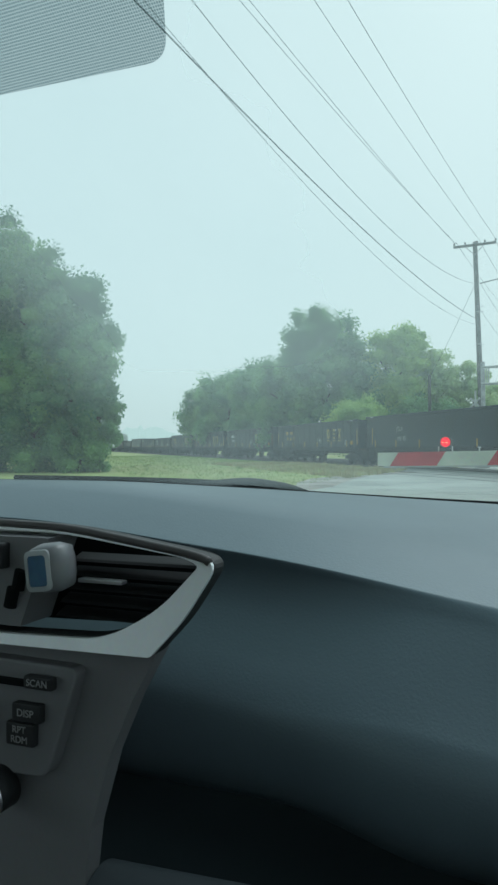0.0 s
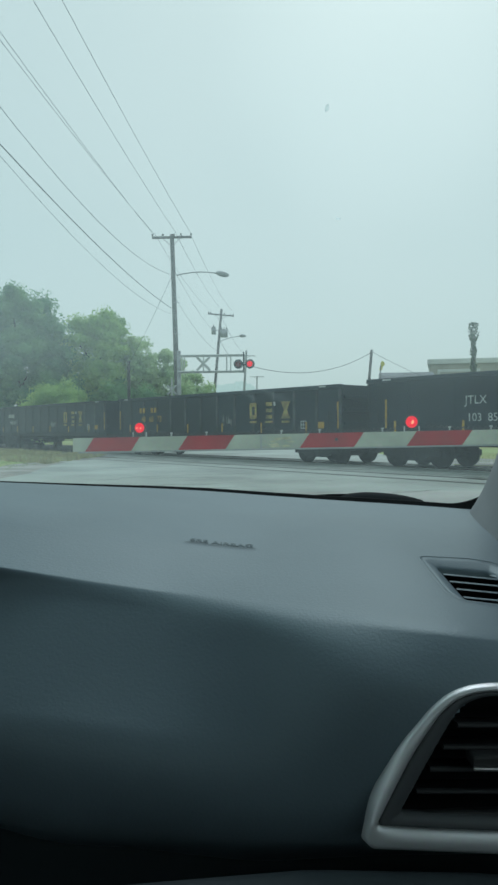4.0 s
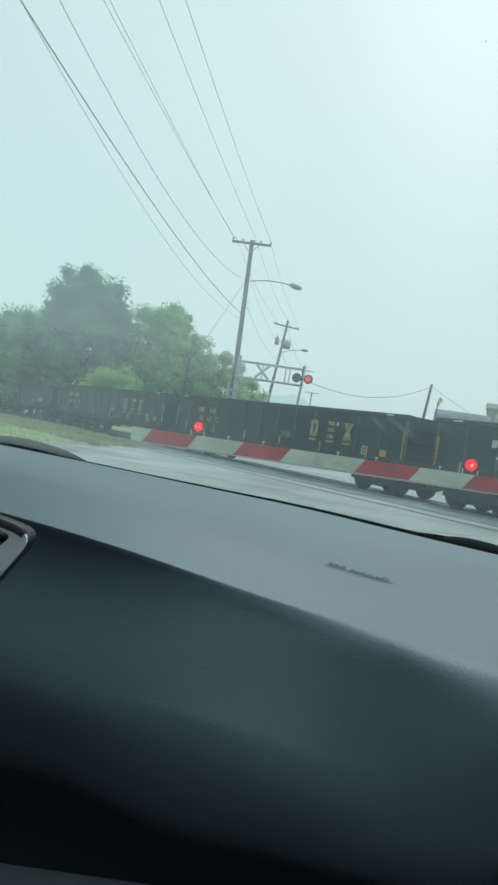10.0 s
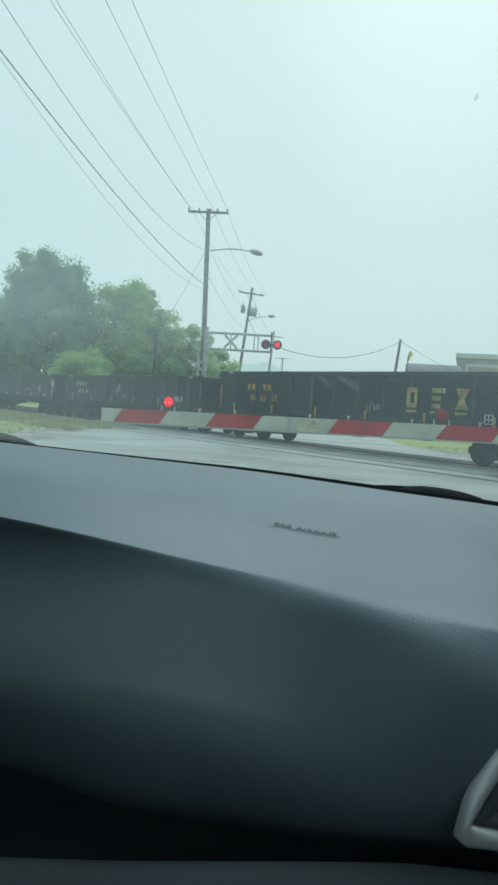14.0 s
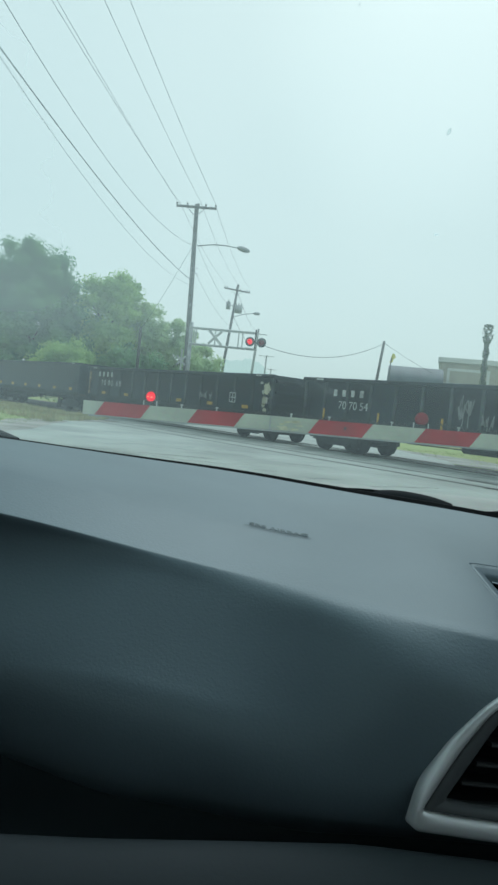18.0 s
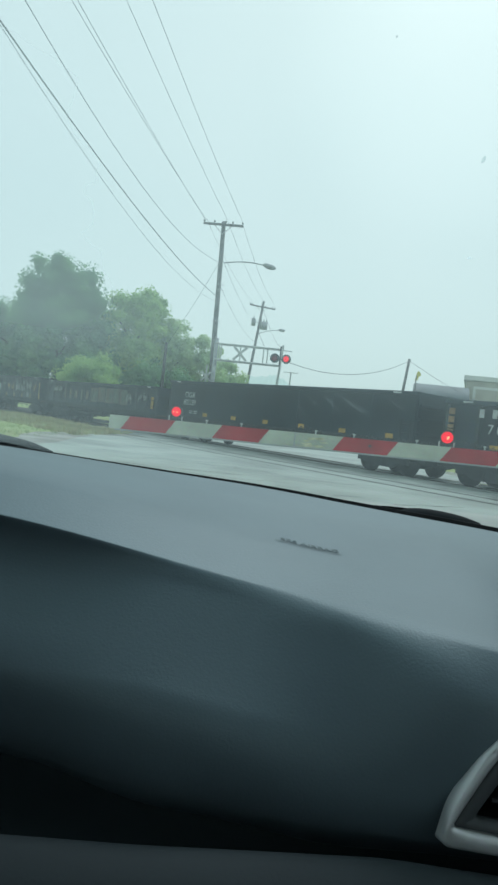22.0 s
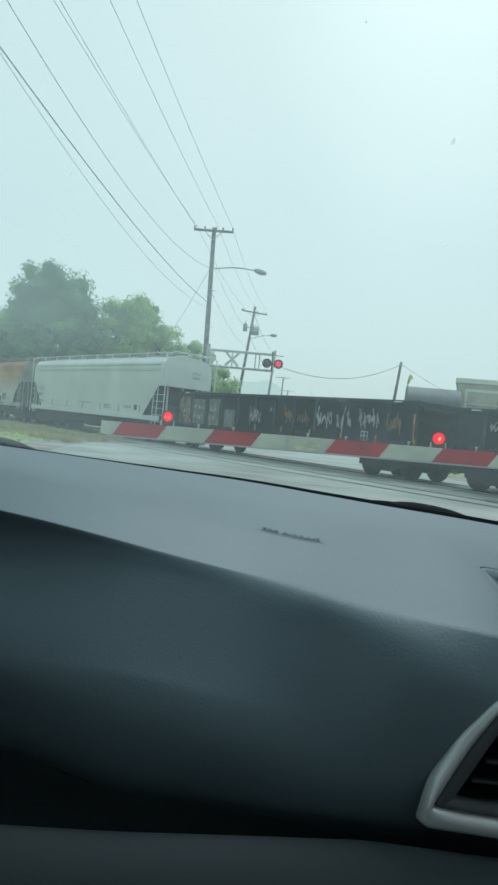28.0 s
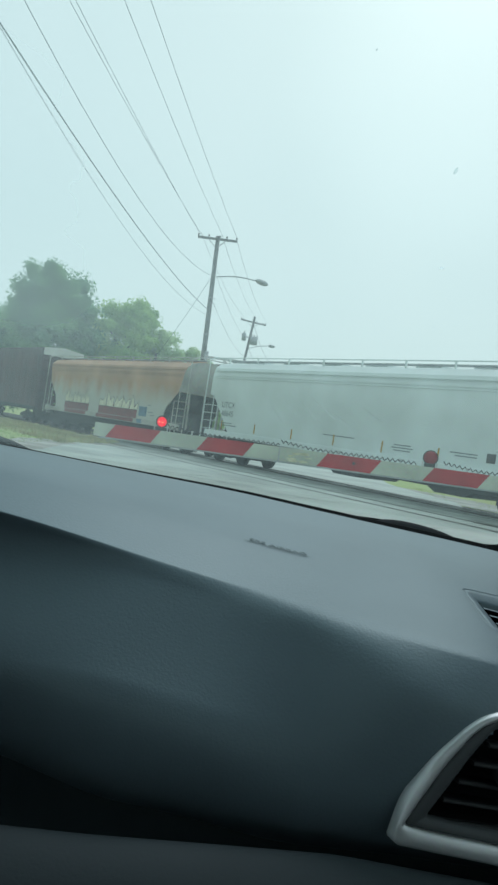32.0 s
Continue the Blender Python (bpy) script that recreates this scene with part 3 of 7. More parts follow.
def road():
    bm = bmesh.new()
    rnd = random.Random(4)
    left, right = [], []
    for k in range(0, 60):
        y = -25 + k * 2.5
        flare = 1.4 * math.exp(-((y - 22) / 5) ** 2)
        left.append(on_road(-5.9 - flare + 0.25 * (rnd.random() - 0.5), y, -0.02))
        right.append(on_road(6.2 + flare + 0.25 * (rnd.random() - 0.5), y, -0.02))
    strip(bm, [left, right])
    r = bmesh.ops.extrude_face_region(bm, geom=bm.faces[:])
    bmesh.ops.translate(bm, vec=(0, 0, -0.06), verts=[v for v in r["geom"] if isinstance(v, bmesh.types.BMVert)])
    bmesh.ops.recalc_face_normals(bm, faces=bm.faces[:])
    ob = tagged(part("road", bm, "asphalt"), "wet pale worn asphalt road over a level crossing", "road", kind="structure")
    # cracks and tar seams
    for k in range(46):
        bm = bmesh.new()
        a, y = rnd.uniform(-5.4, 4.5), rnd.uniform(8, 23)
        pts = []
        for j in range(rnd.randint(5, 11)):
            pts.append((a, y))
            a += rnd.uniform(-0.05, 0.35)
            y += rnd.uniform(-0.15, 0.25)
        w = rnd.uniform(0.012, 0.03)
        strip(bm, [[on_road(p[0], p[1] - w, -0.015) for p in pts], [on_road(p[0], p[1] + w, -0.015) for p in pts]])
        part("crack", bm, "seam", ob)
    return ob


def shoulder():
    bm = bmesh.new()
    rnd = random.Random(9)
    a, b = [], []
    for k in range(26):
        y = -5 + k * 1.5
        flare = 1.4 * math.exp(-((y - 22) / 5) ** 2)
        a.append(on_road(-7.4 - flare + rnd.uniform(-0.3, 0.3), y, -0.045))
        b.append(on_road(-5.7 - flare, y, -0.045))
    strip(bm, [a, b])
    bmesh.ops.recalc_face_normals(bm, faces=bm.faces[:])
    tagged(part("road_shoulder", bm, "gravel"), "pale gravel shoulder beside the road", "shoulder", kind="structure")
    bm = bmesh.new()
    bm.faces.new([bm.verts.new(on_track(c, s, -0.05)) for c, s in ((2.6, -6), (2.6, 16.5), (5.6, 16), (8, 9), (7.5, -6))])
    tagged(part("gravel_yard", bm, "gravel"), "pale gravel apron beyond the track", "gravel", kind="structure")


def apron():
    """The pavement widens along the near side of the rails."""
    bm = bmesh.new()
    rnd = random.Random(12)
    strip(bm, [[on_track(-2.45, s, -0.028) for s in range(0, 29, 2)], [on_track(-7.6 + rnd.uniform(-0.3, 0.3), s, -0.028) for s in range(0, 29, 2)]])
    bmesh.ops.recalc_face_normals(bm, faces=bm.faces[:])
    tagged(part("pavement", bm, "asphalt"), "wet pale worn asphalt apron beside the rails", "pavement", kind="structure")


def track():
    bm = bmesh.new()
    prof = [(-2.6, -0.075), (-1.9, -0.04), (1.9, -0.04), (2.6, -0.075)]
    rows = [[on_track(c, s, z) for c, z in prof] for s in range(-420, 121, 20)]
    strip(bm, rows)
    bmesh.ops.recalc_face_normals(bm, faces=bm.faces[:])
    tagged(part("track_bed", bm, "ballast"), "dark stone ballast bed under the rails", "ballast", kind="structure")
    bm = bmesh.new()
    strip(bm, [[on_track(c, s, z) for c, z in ((2.5, -0.068), (7.5, -0.064))] for s in range(-420, -7, 20)])
    bmesh.ops.recalc_face_normals(bm, faces=bm.faces[:])
    tagged(part("track_verge", bm, "ballast"), "dark stony verge behind the rails", "ballast", kind="structure")
    tr = thing("railway_track", "rusty steel rails crossing the road at a slant", "rails", kind="structure")
    for side in (-0.753, 0.753):
        bm = bmesh.new()
        for c0, c1, z0, z1 in ((-0.037, 0.037, -0.03, 0.0), (-0.01, 0.01, -0.09, -0.03), (-0.07, 0.07, -0.10, -0.088)):
            ps = [on_track(side + c, s, z) for s in (-400, 120) for z in (z0, z1) for c in (c0, c1)]
            v = [bm.verts.new(p) for p in ps]
            for f in ((0, 1, 3, 2), (4, 6, 7, 5), (0, 2, 6, 4), (1, 5, 7, 3), (2, 3, 7, 6), (0, 4, 5, 1)):
                bm.faces.new([v[i] for i in f])
        bmesh.ops.recalc_face_normals(bm, faces=bm.faces[:])
        part("rail", bm, "rail", tr)
    bm = bmesh.new()
    box(bm, (0, 0, 0), (0.23, 2.6, 0.06), bevel=0.01)
    first = part("tie", bm, "tie", tr)
    first.matrix_basis = Matrix.Translation(on_track(0, -14, -0.055)) @ pose(0, 0, 0, 0, 0, TRACK_TURN)
    k = 0
    for s in range(0, 150):
        along = -14.55 - s * 0.55
        again("tie", first, Matrix.Translation(on_track(0, along, -0.055)) @ pose(0, 0, 0, 0, 0, TRACK_TURN), tr)
    # crossing planks and the dark joints beside them
    for name, c, w, z, material in (("joint_strip", -1.02, 0.10, -0.012, "seam"), ("joint_strip", -0.64, 0.08, -0.012, "seam"), ("joint_strip", 0.64, 0.08, -0.012, "seam"), ("crossing_plank", 0.0, 1.1, -0.014, "patched"),
                                    ("crossing_plank", -1.45, 0.66, -0.014, "patched"), ("patched_strip", -2.75, 1.8, -0.016, "patched"), ("sunken_rail", -4.12, 0.20, -0.013, "seam"), ("sunken_rail", -5.5, 0.18, -0.013, "seam")):
        bm = bmesh.new()
        strip(bm, [[on_track(c - w / 2, s, z) for s in range(-10, 22, 2)], [on_track(c + w / 2, s, z) for s in range(-10, 22, 2)]])
        bmesh.ops.recalc_face_normals(bm, faces=bm.faces[:])
        part(name, bm, material, tr)


def tuft(vs, fs, x, y, z, h, rnd, n=5):
    for _ in range(n):
        a, l = rnd.random() * 6.283, h * rnd.uniform(0.5, 1.1)
        dx, dy = math.cos(a), math.sin(a)
        w = h * 0.07
        i = len(vs)
        bx, by = x + rnd.uniform(-.1, .1), y + rnd.uniform(-.1, .1)
        vs += [(bx - dy * w, by + dx * w, z), (bx + dy * w, by - dx * w, z), (bx + dx * l * 0.45, by + dy * l * 0.45, z + l)]
        fs.append((i, i + 1, i + 2))


def grass():
    for name, material, seed, count, hmin, hmax in (("grass", "grass", 1, 15000, 0.05, 0.14), ("dry_grass", "dry_grass", 2, 4500, 0.10, 0.30)):
        rnd = random.Random(seed)
        vs, fs = [], []
        done = 0
        while done < count:
            u = rnd.random()
            if u < 0.8:
                s, c = rnd.uniform(-75, 6), -2.6 - 14 * rnd.random() ** 1.3
                if name == "dry_grass":
                    s, c = rnd.uniform(-22, 8), -2.8 - 6 * rnd.random()
                p = Vector(on_track(c, s))
                q = p.xy - ROAD_AT
                if -7.6 < q.dot(ROAD_RIGHT) < 8:
                    continue
            elif name == "dry_grass":
                continue
            else:
                s, c = rnd.uniform(4, 60), rnd.uniform(2.8, 14)
                p = Vector(on_track(c, s))
                q = p.xy - ROAD_AT
                if q.dot(ROAD_RIGHT) < 6.8:
                    continue
            tuft(vs, fs, p.x, p.y, -0.07, rnd.uniform(hmin, hmax), rnd)
            done += 1
        me = bpy.data.meshes.new(name)
        me.from_pydata(vs, [], fs)
        me.materials.append(M[material])
        tagged(new(name, me), "rough uncut grass beside the track" if name == "grass" else "dry yellow grass at the road's edge", "grass", kind="stuff")


ground()
road()
shoulder()
apron()
track()
grass()


# ---- trees ----
ICO_BM = bmesh.new()
bmesh.ops.create_icosphere(ICO_BM, subdivisions=1, radius=1.0)
ICO_V = [tuple(v.co) for v in ICO_BM.verts]
ICO_F = [tuple(v.index for v in f.verts) for f in ICO_BM.faces]
ICO_BM.free()


def crown(vs, fs, centre, radii, count, size, seed):
    """Small leaves in lumps over an uneven round."""
    g = np.random.default_rng(seed)
    n = max(34, count // 220)
    a, b = g.random(n) * 6.283, np.arcsin(g.uniform(-0.9, 1, n))
    k = g.uniform(0.45, 1.0, n) ** 0.7
    c = np.stack([radii[0] * k * np.cos(a) * np.cos(b), radii[1] * k * np.sin(a) * np.cos(b), radii[2] * k * np.sin(b)], 1) + np.array(centre)
    r = g.uniform(0.20, 0.42, n) * min(radii)
    i = g.integers(0, n, count)
    d = g.normal(size=(count, 3)) * np.array((1, 1, 0.75))
    d /= np.linalg.norm(d, axis=1)[:, None]
    p = c[i] + d * (r[i] * g.random(count) ** 0.45)[:, None]
    u = g.normal(size=(count, 3))
    u /= np.linalg.norm(u, axis=1)[:, None]
    w = np.cross(u, g.normal(size=(count, 3)))
    w /= np.linalg.norm(w, axis=1)[:, None]
    s = (size * g.uniform(0.7, 1.5, count))[:, None]
    quad = np.stack([p - u * s, p - w * s * 0.5, p + u * s, p + w * s * 0.5], 1).reshape(-1, 3)
    start = len(vs)
    vs.extend(map(tuple, quad.tolist()))
    fs.extend((j, j + 1, j + 2, j + 3) for j in range(start, start + 4 * count, 4))
    # a solid core added in each lump keeps sky light from showing through
    for q, rad in zip(c.tolist(), r.tolist()):
        start = len(vs)
        vs.extend(tuple(q[i] + rad * 0.56 * v[i] * (0.8 if i == 2 else 1.0) for i in range(3)) for v in ICO_V)
        fs.extend((start + a, start + b, start + d) for a, b, d in ICO_F)


def tree(x, y, h, w, seed, leaves, material="leaf", low=0.15, size=0.22, label="broad green leafy tree beyond the railway track", group="trees along the track"):
    rnd = random.Random(seed)
    root = thing("tree", label, "tree", pose(x, y, -0.07), group)
    bm = bmesh.new()
    top = Vector((rnd.uniform(-.3, .3), rnd.uniform(-.3, .3), h * 0.72))
    pts = [Vector((0, 0, 0)), Vector((rnd.uniform(-.1, .1), rnd.uniform(-.1, .1), h * 0.3)), top]
    rod(bm, pts[0], pts[1], 0.028 * h, 0.02 * h, 9)
    rod(bm, pts[1], pts[2], 0.02 * h, 0.006 * h, 9)
    for k in range(7):
        a = k * 0.9 + rnd.random()
        s = pts[1].lerp(pts[2], rnd.uniform(0.0, 0.8))
        e = s + Vector((math.cos(a) * w * 0.24, math.sin(a) * w * 0.24, h * rnd.uniform(0.08, 0.22)))
        rod(bm, s, e, 0.009 * h, 0.003 * h, 6)
    smooth(part("trunk", bm, "bark", root))
    vs, fs = [], []
    zl = h * low
    crown(vs, fs, (0, 0, (h + zl) / 2), (w / 2, w / 2, (h - zl) / 2), int(leaves * 3.2), size * 0.5, seed)
    crown(vs, fs, (w * rnd.uniform(-.2, .2), w * rnd.uniform(-.2, .2), h * 0.68), (w * 0.33, w * 0.33, h * 0.31), int(leaves * 1.2), size * 0.5, seed + 500)
    me = bpy.data.meshes.new("crown")
    me.from_pydata(vs, [], fs)
    me.materials.append(M[material])
    ob = new("crown", me)
    ob.parent = root
    return root


# the row beyond the track
tree(-4.7, 61.5, 12.8, 7.0, 11, 8000, "leaf", 0.12)
tree(-8.3, 64, 9.0, 6.0, 12, 5000, "leaf", 0.1)
tree(1.6, 63.5, 11.6, 6.2, 13, 6500, "leaf_light", 0.12)
tree(4.7, 63.5, 9.2, 4.4, 14, 4500, "leaf_hazed", 0.1)
tree(7.6, 63.5, 8.2, 4.0, 15, 3000, "leaf_hazed", 0.1)
tree(10.0, 66, 7.0, 4.2, 16, 2500, "leaf_hazed", 0.05)
tree(-1.6, 62.5, 9.0, 6.0, 17, 4500, "leaf", 0.05)
tree(-12.8, 79, 10.0, 8.0, 18, 4500, "leaf", 0.08, 0.26)
tree(-18.0, 86, 10.2, 8.2, 19, 4500, "leaf", 0.08, 0.28)
tree(-23.0, 94, 9.2, 7.0, 20, 3500, "leaf_dark", 0.05, 0.28)
tree(-8.5, 70, 8.0, 6.0, 21, 3500, "leaf", 0.05, 0.26)
tree(-1.6, 53.5, 4.8, 4.6, 22, 3500, "leaf_light", 0.05, 0.16, "low bright green bushy tree beside the track", "bushes beside the track")
tree(3.5, 60, 5.5, 5.0, 23, 3000, "leaf", 0.03, 0.2)


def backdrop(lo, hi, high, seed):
    """Woods so far off that only their outline shows: a wall whose glow paints in the mist."""
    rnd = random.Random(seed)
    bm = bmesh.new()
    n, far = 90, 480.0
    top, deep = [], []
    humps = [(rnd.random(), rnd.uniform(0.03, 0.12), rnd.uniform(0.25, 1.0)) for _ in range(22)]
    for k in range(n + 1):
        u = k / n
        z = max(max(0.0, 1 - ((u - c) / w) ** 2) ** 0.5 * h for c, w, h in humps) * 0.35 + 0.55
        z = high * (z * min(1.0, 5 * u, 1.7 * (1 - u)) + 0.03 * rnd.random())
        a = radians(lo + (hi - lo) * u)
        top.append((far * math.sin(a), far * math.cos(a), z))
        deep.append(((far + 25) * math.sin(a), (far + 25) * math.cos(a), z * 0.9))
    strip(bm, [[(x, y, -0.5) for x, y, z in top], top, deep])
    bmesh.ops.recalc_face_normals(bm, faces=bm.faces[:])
    tagged(smooth(part("backdrop", bm, "glow_haze")), "far woods outline glowing in the colour of mist", "woods", kind="structure")


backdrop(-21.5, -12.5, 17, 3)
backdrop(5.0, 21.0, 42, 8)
tree(-16.4, 37, 11.0, 5.2, 31, 9000, "leaf", -0.05, 0.19, "tall dense green tree standing before the track", "trees beside the road")
tree(-18.6, 38, 13.0, 7.0, 32, 9000, "leaf_dark", -0.05, 0.2, "tall dense green tree standing before the track", "trees beside the road")
tree(-22.6, 38.5, 16.0, 8.0, 33, 8000, "leaf_dark", -0.05, 0.22, "tall dense green tree standing before the track", "trees beside the road")
tree(-14.7, 36.5, 6.4, 2.6, 34, 4500, "leaf", -0.05, 0.16, "ragged lower tree with hanging branches", "trees beside the road")
tree(-27.5, 41, 15.0, 8.0, 35, 5000, "leaf_dark", 0.03, 0.22, "tall dense green tree standing before the track", "trees beside the road")

for k, (x, y, h, w) in enumerate(((-15.4, 35.8, 3.0, 3.2), (-18.0, 36.0, 3.6, 4.0), (-21.5, 36.3, 3.4, 4.2), (-25, 37, 3.8, 4.5))):
    tree(x, y, h, w, 36 + k, 2600, "leaf_dark", -0.1, 0.17, "low dark undergrowth below the tall trees", "undergrowth beside the road")


# ---- utility poles and wires ----
def insulator(parent, p):
    bm = bmesh.new()
    rod(bm, p, (p[0], p[1], p[2] + 0.08), 0.025, 0.025, 8)
    rod(bm, (p[0], p[1], p[2] + 0.06), (p[0], p[1], p[2] + 0.15), 0.06, 0.045, 10)
    return part("insulator", bm, "pole_wood", parent, "small brown insulator")


def street_light(parent, base, tip, r=0.035):
    base, tip = Vector(base), Vector(tip)
    pts = [base.lerp(tip, k / 10) + Vector((0, 0, 0.13 * math.sin(math.pi * min(1, k / 10 * 0.95)))) for k in range(11)]
    bm = bmesh.new()
    tube(bm, pts, r, 8)
    smooth(part("lamp_arm", bm, "steel", parent))
    d = (tip - base).normalized()
    bm = bmesh.new()
    r0 = bmesh.ops.create_uvsphere(bm, u_segments=14, v_segments=8, radius=1)
    q = d.to_track_quat("X", "Z").to_matrix().to_4x4()
    bmesh.ops.transform(bm, matrix=Matrix.Translation(pts[-1] + d * 0.30 - Vector((0, 0, 0.05))) @ q @ Matrix.Rotation(radians(14), 4, "Y") @ Matrix.Diagonal((0.40, 0.18, 0.16, 1)), verts=r0["verts"])
    smooth(part("lamp_head", bm, "steel", parent, "grey cobra-head street lamp"))


def pole(base, top, arm, r, name="utility_pole", label="weathered wooden utility pole with a crossarm", pins=(-0.97, -0.45, 0.12, 0.47, 0.97), wood="pole_wood", tilt=0.0, drop=0.2):
    base, top = Vector(base), Vector(top)
    root = thing(name, label, "utility pole", Matrix.Translation(base), "poles along the road")
    t = top - base
    bm = bmesh.new()
    rod(bm, (0, 0, 0), t, r, r * 0.7, 12)
    smooth(part("pole", bm, wood, root))
    if arm:
        half = arm / 2
        ax = Vector((ROAD_RIGHT.x, ROAD_RIGHT.y, 0))
        c = t * (1 - drop / t.z)
        m = Matrix.Translation(c) @ Matrix.Rotation(math.atan2(ax.y, ax.x), 4, "Z") @ Matrix.Rotation(radians(tilt), 4, "Y")
        bm = bmesh.new()
        box(bm, (0, -r * 0.8, 0), (arm, 0.1, 0.13), m, 0.01)
        part("crossarm", bm, wood, root)
        for sx in (-1, 1):
            bm = bmesh.new()
            rod(bm, m @ Vector((sx * half * 0.45, -r, -0.05)), m @ Vector((0, -r, -0.55)), 0.02, 0.02, 6)
            part("brace", bm, "steel", root)
        for k in pins:
            insulator(root, tuple(m @ Vector((k * half, -r * 0.8, 0.06))))
    return root


POLE_1, POLE_1_TOP = Vector((5.62, 41.3, -0.07)), Vector((5.36, 42.05, 12.5))
POLE_2, POLE_2_TOP = Vector((13.2, 74.1, -0.07)), Vector((14.42, 74.0, 13.7))
POLE_0, POLE_0_TOP = Vector((-8.4, -6.0, -0.07)), Vector((-8.4, -6.0, 12.6))
p1 = pole(POLE_1, POLE_1_TOP, 2.3, 0.17)
street_light(p1, (5.56 - POLE_1.x, 41.6 - POLE_1.y, 10.15), (7.75 - POLE_1.x, 40.7 - POLE_1.y, 10.15))
for z in (8.6, 8.9, 6.8):
    bm = bmesh.new()
    rod(bm, (-0.35, 0.2, z), (0.1, 0.3, z), 0.02, 0.02, 6)
    part("step_bolt", bm, "steel", p1)
p2 = pole(POLE_2, POLE_2_TOP, 2.7, 0.17, pins=(-0.95, -0.78, 0.25, 0.75, 0.95), tilt=6, drop=0.62)
street_light(p2, (14.1 - POLE_2.x, 0, 10.35), (16.1 - POLE_2.x, -1.3, 10.85))
for x, y, z, r, tall, bushings in ((13.60, 74.1, 11.15, 0.22, 0.72, (0.0,)), (14.62, 73.75, 10.85, 0.40, 0.72, (-0.24, 0.0, 0.24))):
    x, y = x - POLE_2.x, y - POLE_2.y
    bm = bmesh.new()
    rod(bm, (x, y, z), (x, y, z + tall), r, r, 18)
    rod(bm, (x, y, z + tall), (x, y, z + tall + 0.07), r, r * 0.7, 18)
    can = smooth(part("transformer", bm, "steel", p2, "grey can-shaped transformer"))
    for dx in bushings:
        bm = bmesh.new()
        rod(bm, (x + dx, y, z + tall + 0.03), (x + dx * 1.15, y, z + tall + 0.32), 0.05, 0.035, 8)
        part("bushing", bm, "pole_wood", can)
    bm = bmesh.new()
    rod(bm, (x, y, z + tall * 0.6), (14.2 - POLE_2.x, 0, z + tall * 0.6), 0.05, 0.05, 6)
    part("bracket", bm, "steel", p2)
p3 = pole((28.3, 127.2, -0.07), (29.2, 127.2, 15.4), 3.4, 0.26, pins=(), wood="hazed_wood", tilt=4, drop=0.9)
p4 = pole((42.7, 175.3, -0.07), (42.9, 175.3, 14.5), 3.6, 0.22, pins=(), wood="hazed_wood")
p5 = pole((56, 222, -0.07), (56.2, 222, 14), 3.6, 0.25, pins=(), wood="hazed_wood")


def wire(a, b, sag, r, label):
    a, b = Vector(a), Vector(b)
    pts = [a.lerp(b, k / 28) - Vector((0, 0, sag * 4 * (k / 28) * (1 - k / 28))) for k in range(29)]
    bm = bmesh.new()
    tube(bm, pts, r, 5)
    ob = smooth(part("overhead_wire", bm, "wire"))
    return tagged(ob, label, "wire", "overhead wires")


wire((6.40, 41.87, 12.65), (-8.1, -8, 12.65), 0.62, 0.0085, "thin black power line from the crossarm")
wire((5.55, 42.0, 12.65), (-8.7, -8, 12.65), 0.62, 0.0085, "thin black power line from the crossarm")
wire((4.32, 42.27, 12.5), (-10.2, -8, 12.6), 0.60, 0.0085, "thin black power line from the crossarm")
wire((4.38, 42.25, 12.5), (-10.7, -8, 12.6), 0.60, 0.0085, "thin black power line from the crossarm")
wire((5.45, 41.8, 10.1), (-9.1, -8, 13.7), 3.2, 0.009, "thin black slack neutral wire")
wire((5.5, 41.6, 8.05), (-8.35, -8, 9.3), 1.3, 0.014, "thick black communications cable")
wire((5.5, 41.6, 7.8), (-8.5, -8, 11.7), 2.55, 0.006, "faint thin slack black cable")
wire((5.45, 41.8, 10.4), (2.4, 60, 4.0), 0.45, 0.010, "guy line running down from the pole")
for (xa, za), (xb, zb) in (((6.40, 12.65), (15.6, 13.5)), ((5.55, 12.65), (14.6, 13.5)), ((4.35, 12.5), (13.3, 13.5)), ((5.5, 10.4), (14.2, 10.9)), ((5.5, 8.9), (14.0, 9.4))):
    wire((xa, 42, za), (xb, 74, zb), 0.5, 0.009, "thin black line between the utility poles")
wire((14.2, 74, 13.4), (28.6, 127, 15.0), 0.6, 0.02, "thin black line between the utility poles")
wire((14.2, 74, 10.5), (28.5, 127, 12.0), 0.6, 0.02, "thin black line between the utility poles")


def small_pole(x, y, h, r, lean, label, wood="pole_wood"):
    root = thing("wooden_pole", label, "pole", pose(x, y, -0.07), "bare poles")
    bm = bmesh.new()
    rod(bm, (0, 0, 0), (lean[0], lean[1], h), r, r * 0.75, 10)
    smooth(part("pole", bm, wood, root))
    return root


small_pole(23.7, 58.3, 8.1, 0.15, (0.75, 0), "short leaning wooden pole holding a slack cable")
small_pole(3.15, 46.7, 5.7, 0.13, (0, 0), "bare dark wooden post beside the trees", wood="dark_post")
wire((24.4, 58.3, 7.8), (10.6, 47, 5.6), 1.1, 0.02, "slack cable hanging to the leaning pole")
wire((24.4, 58.3, 7.9), (40, 66, 4.6), 0.5, 0.015, "slack cable running to the building")


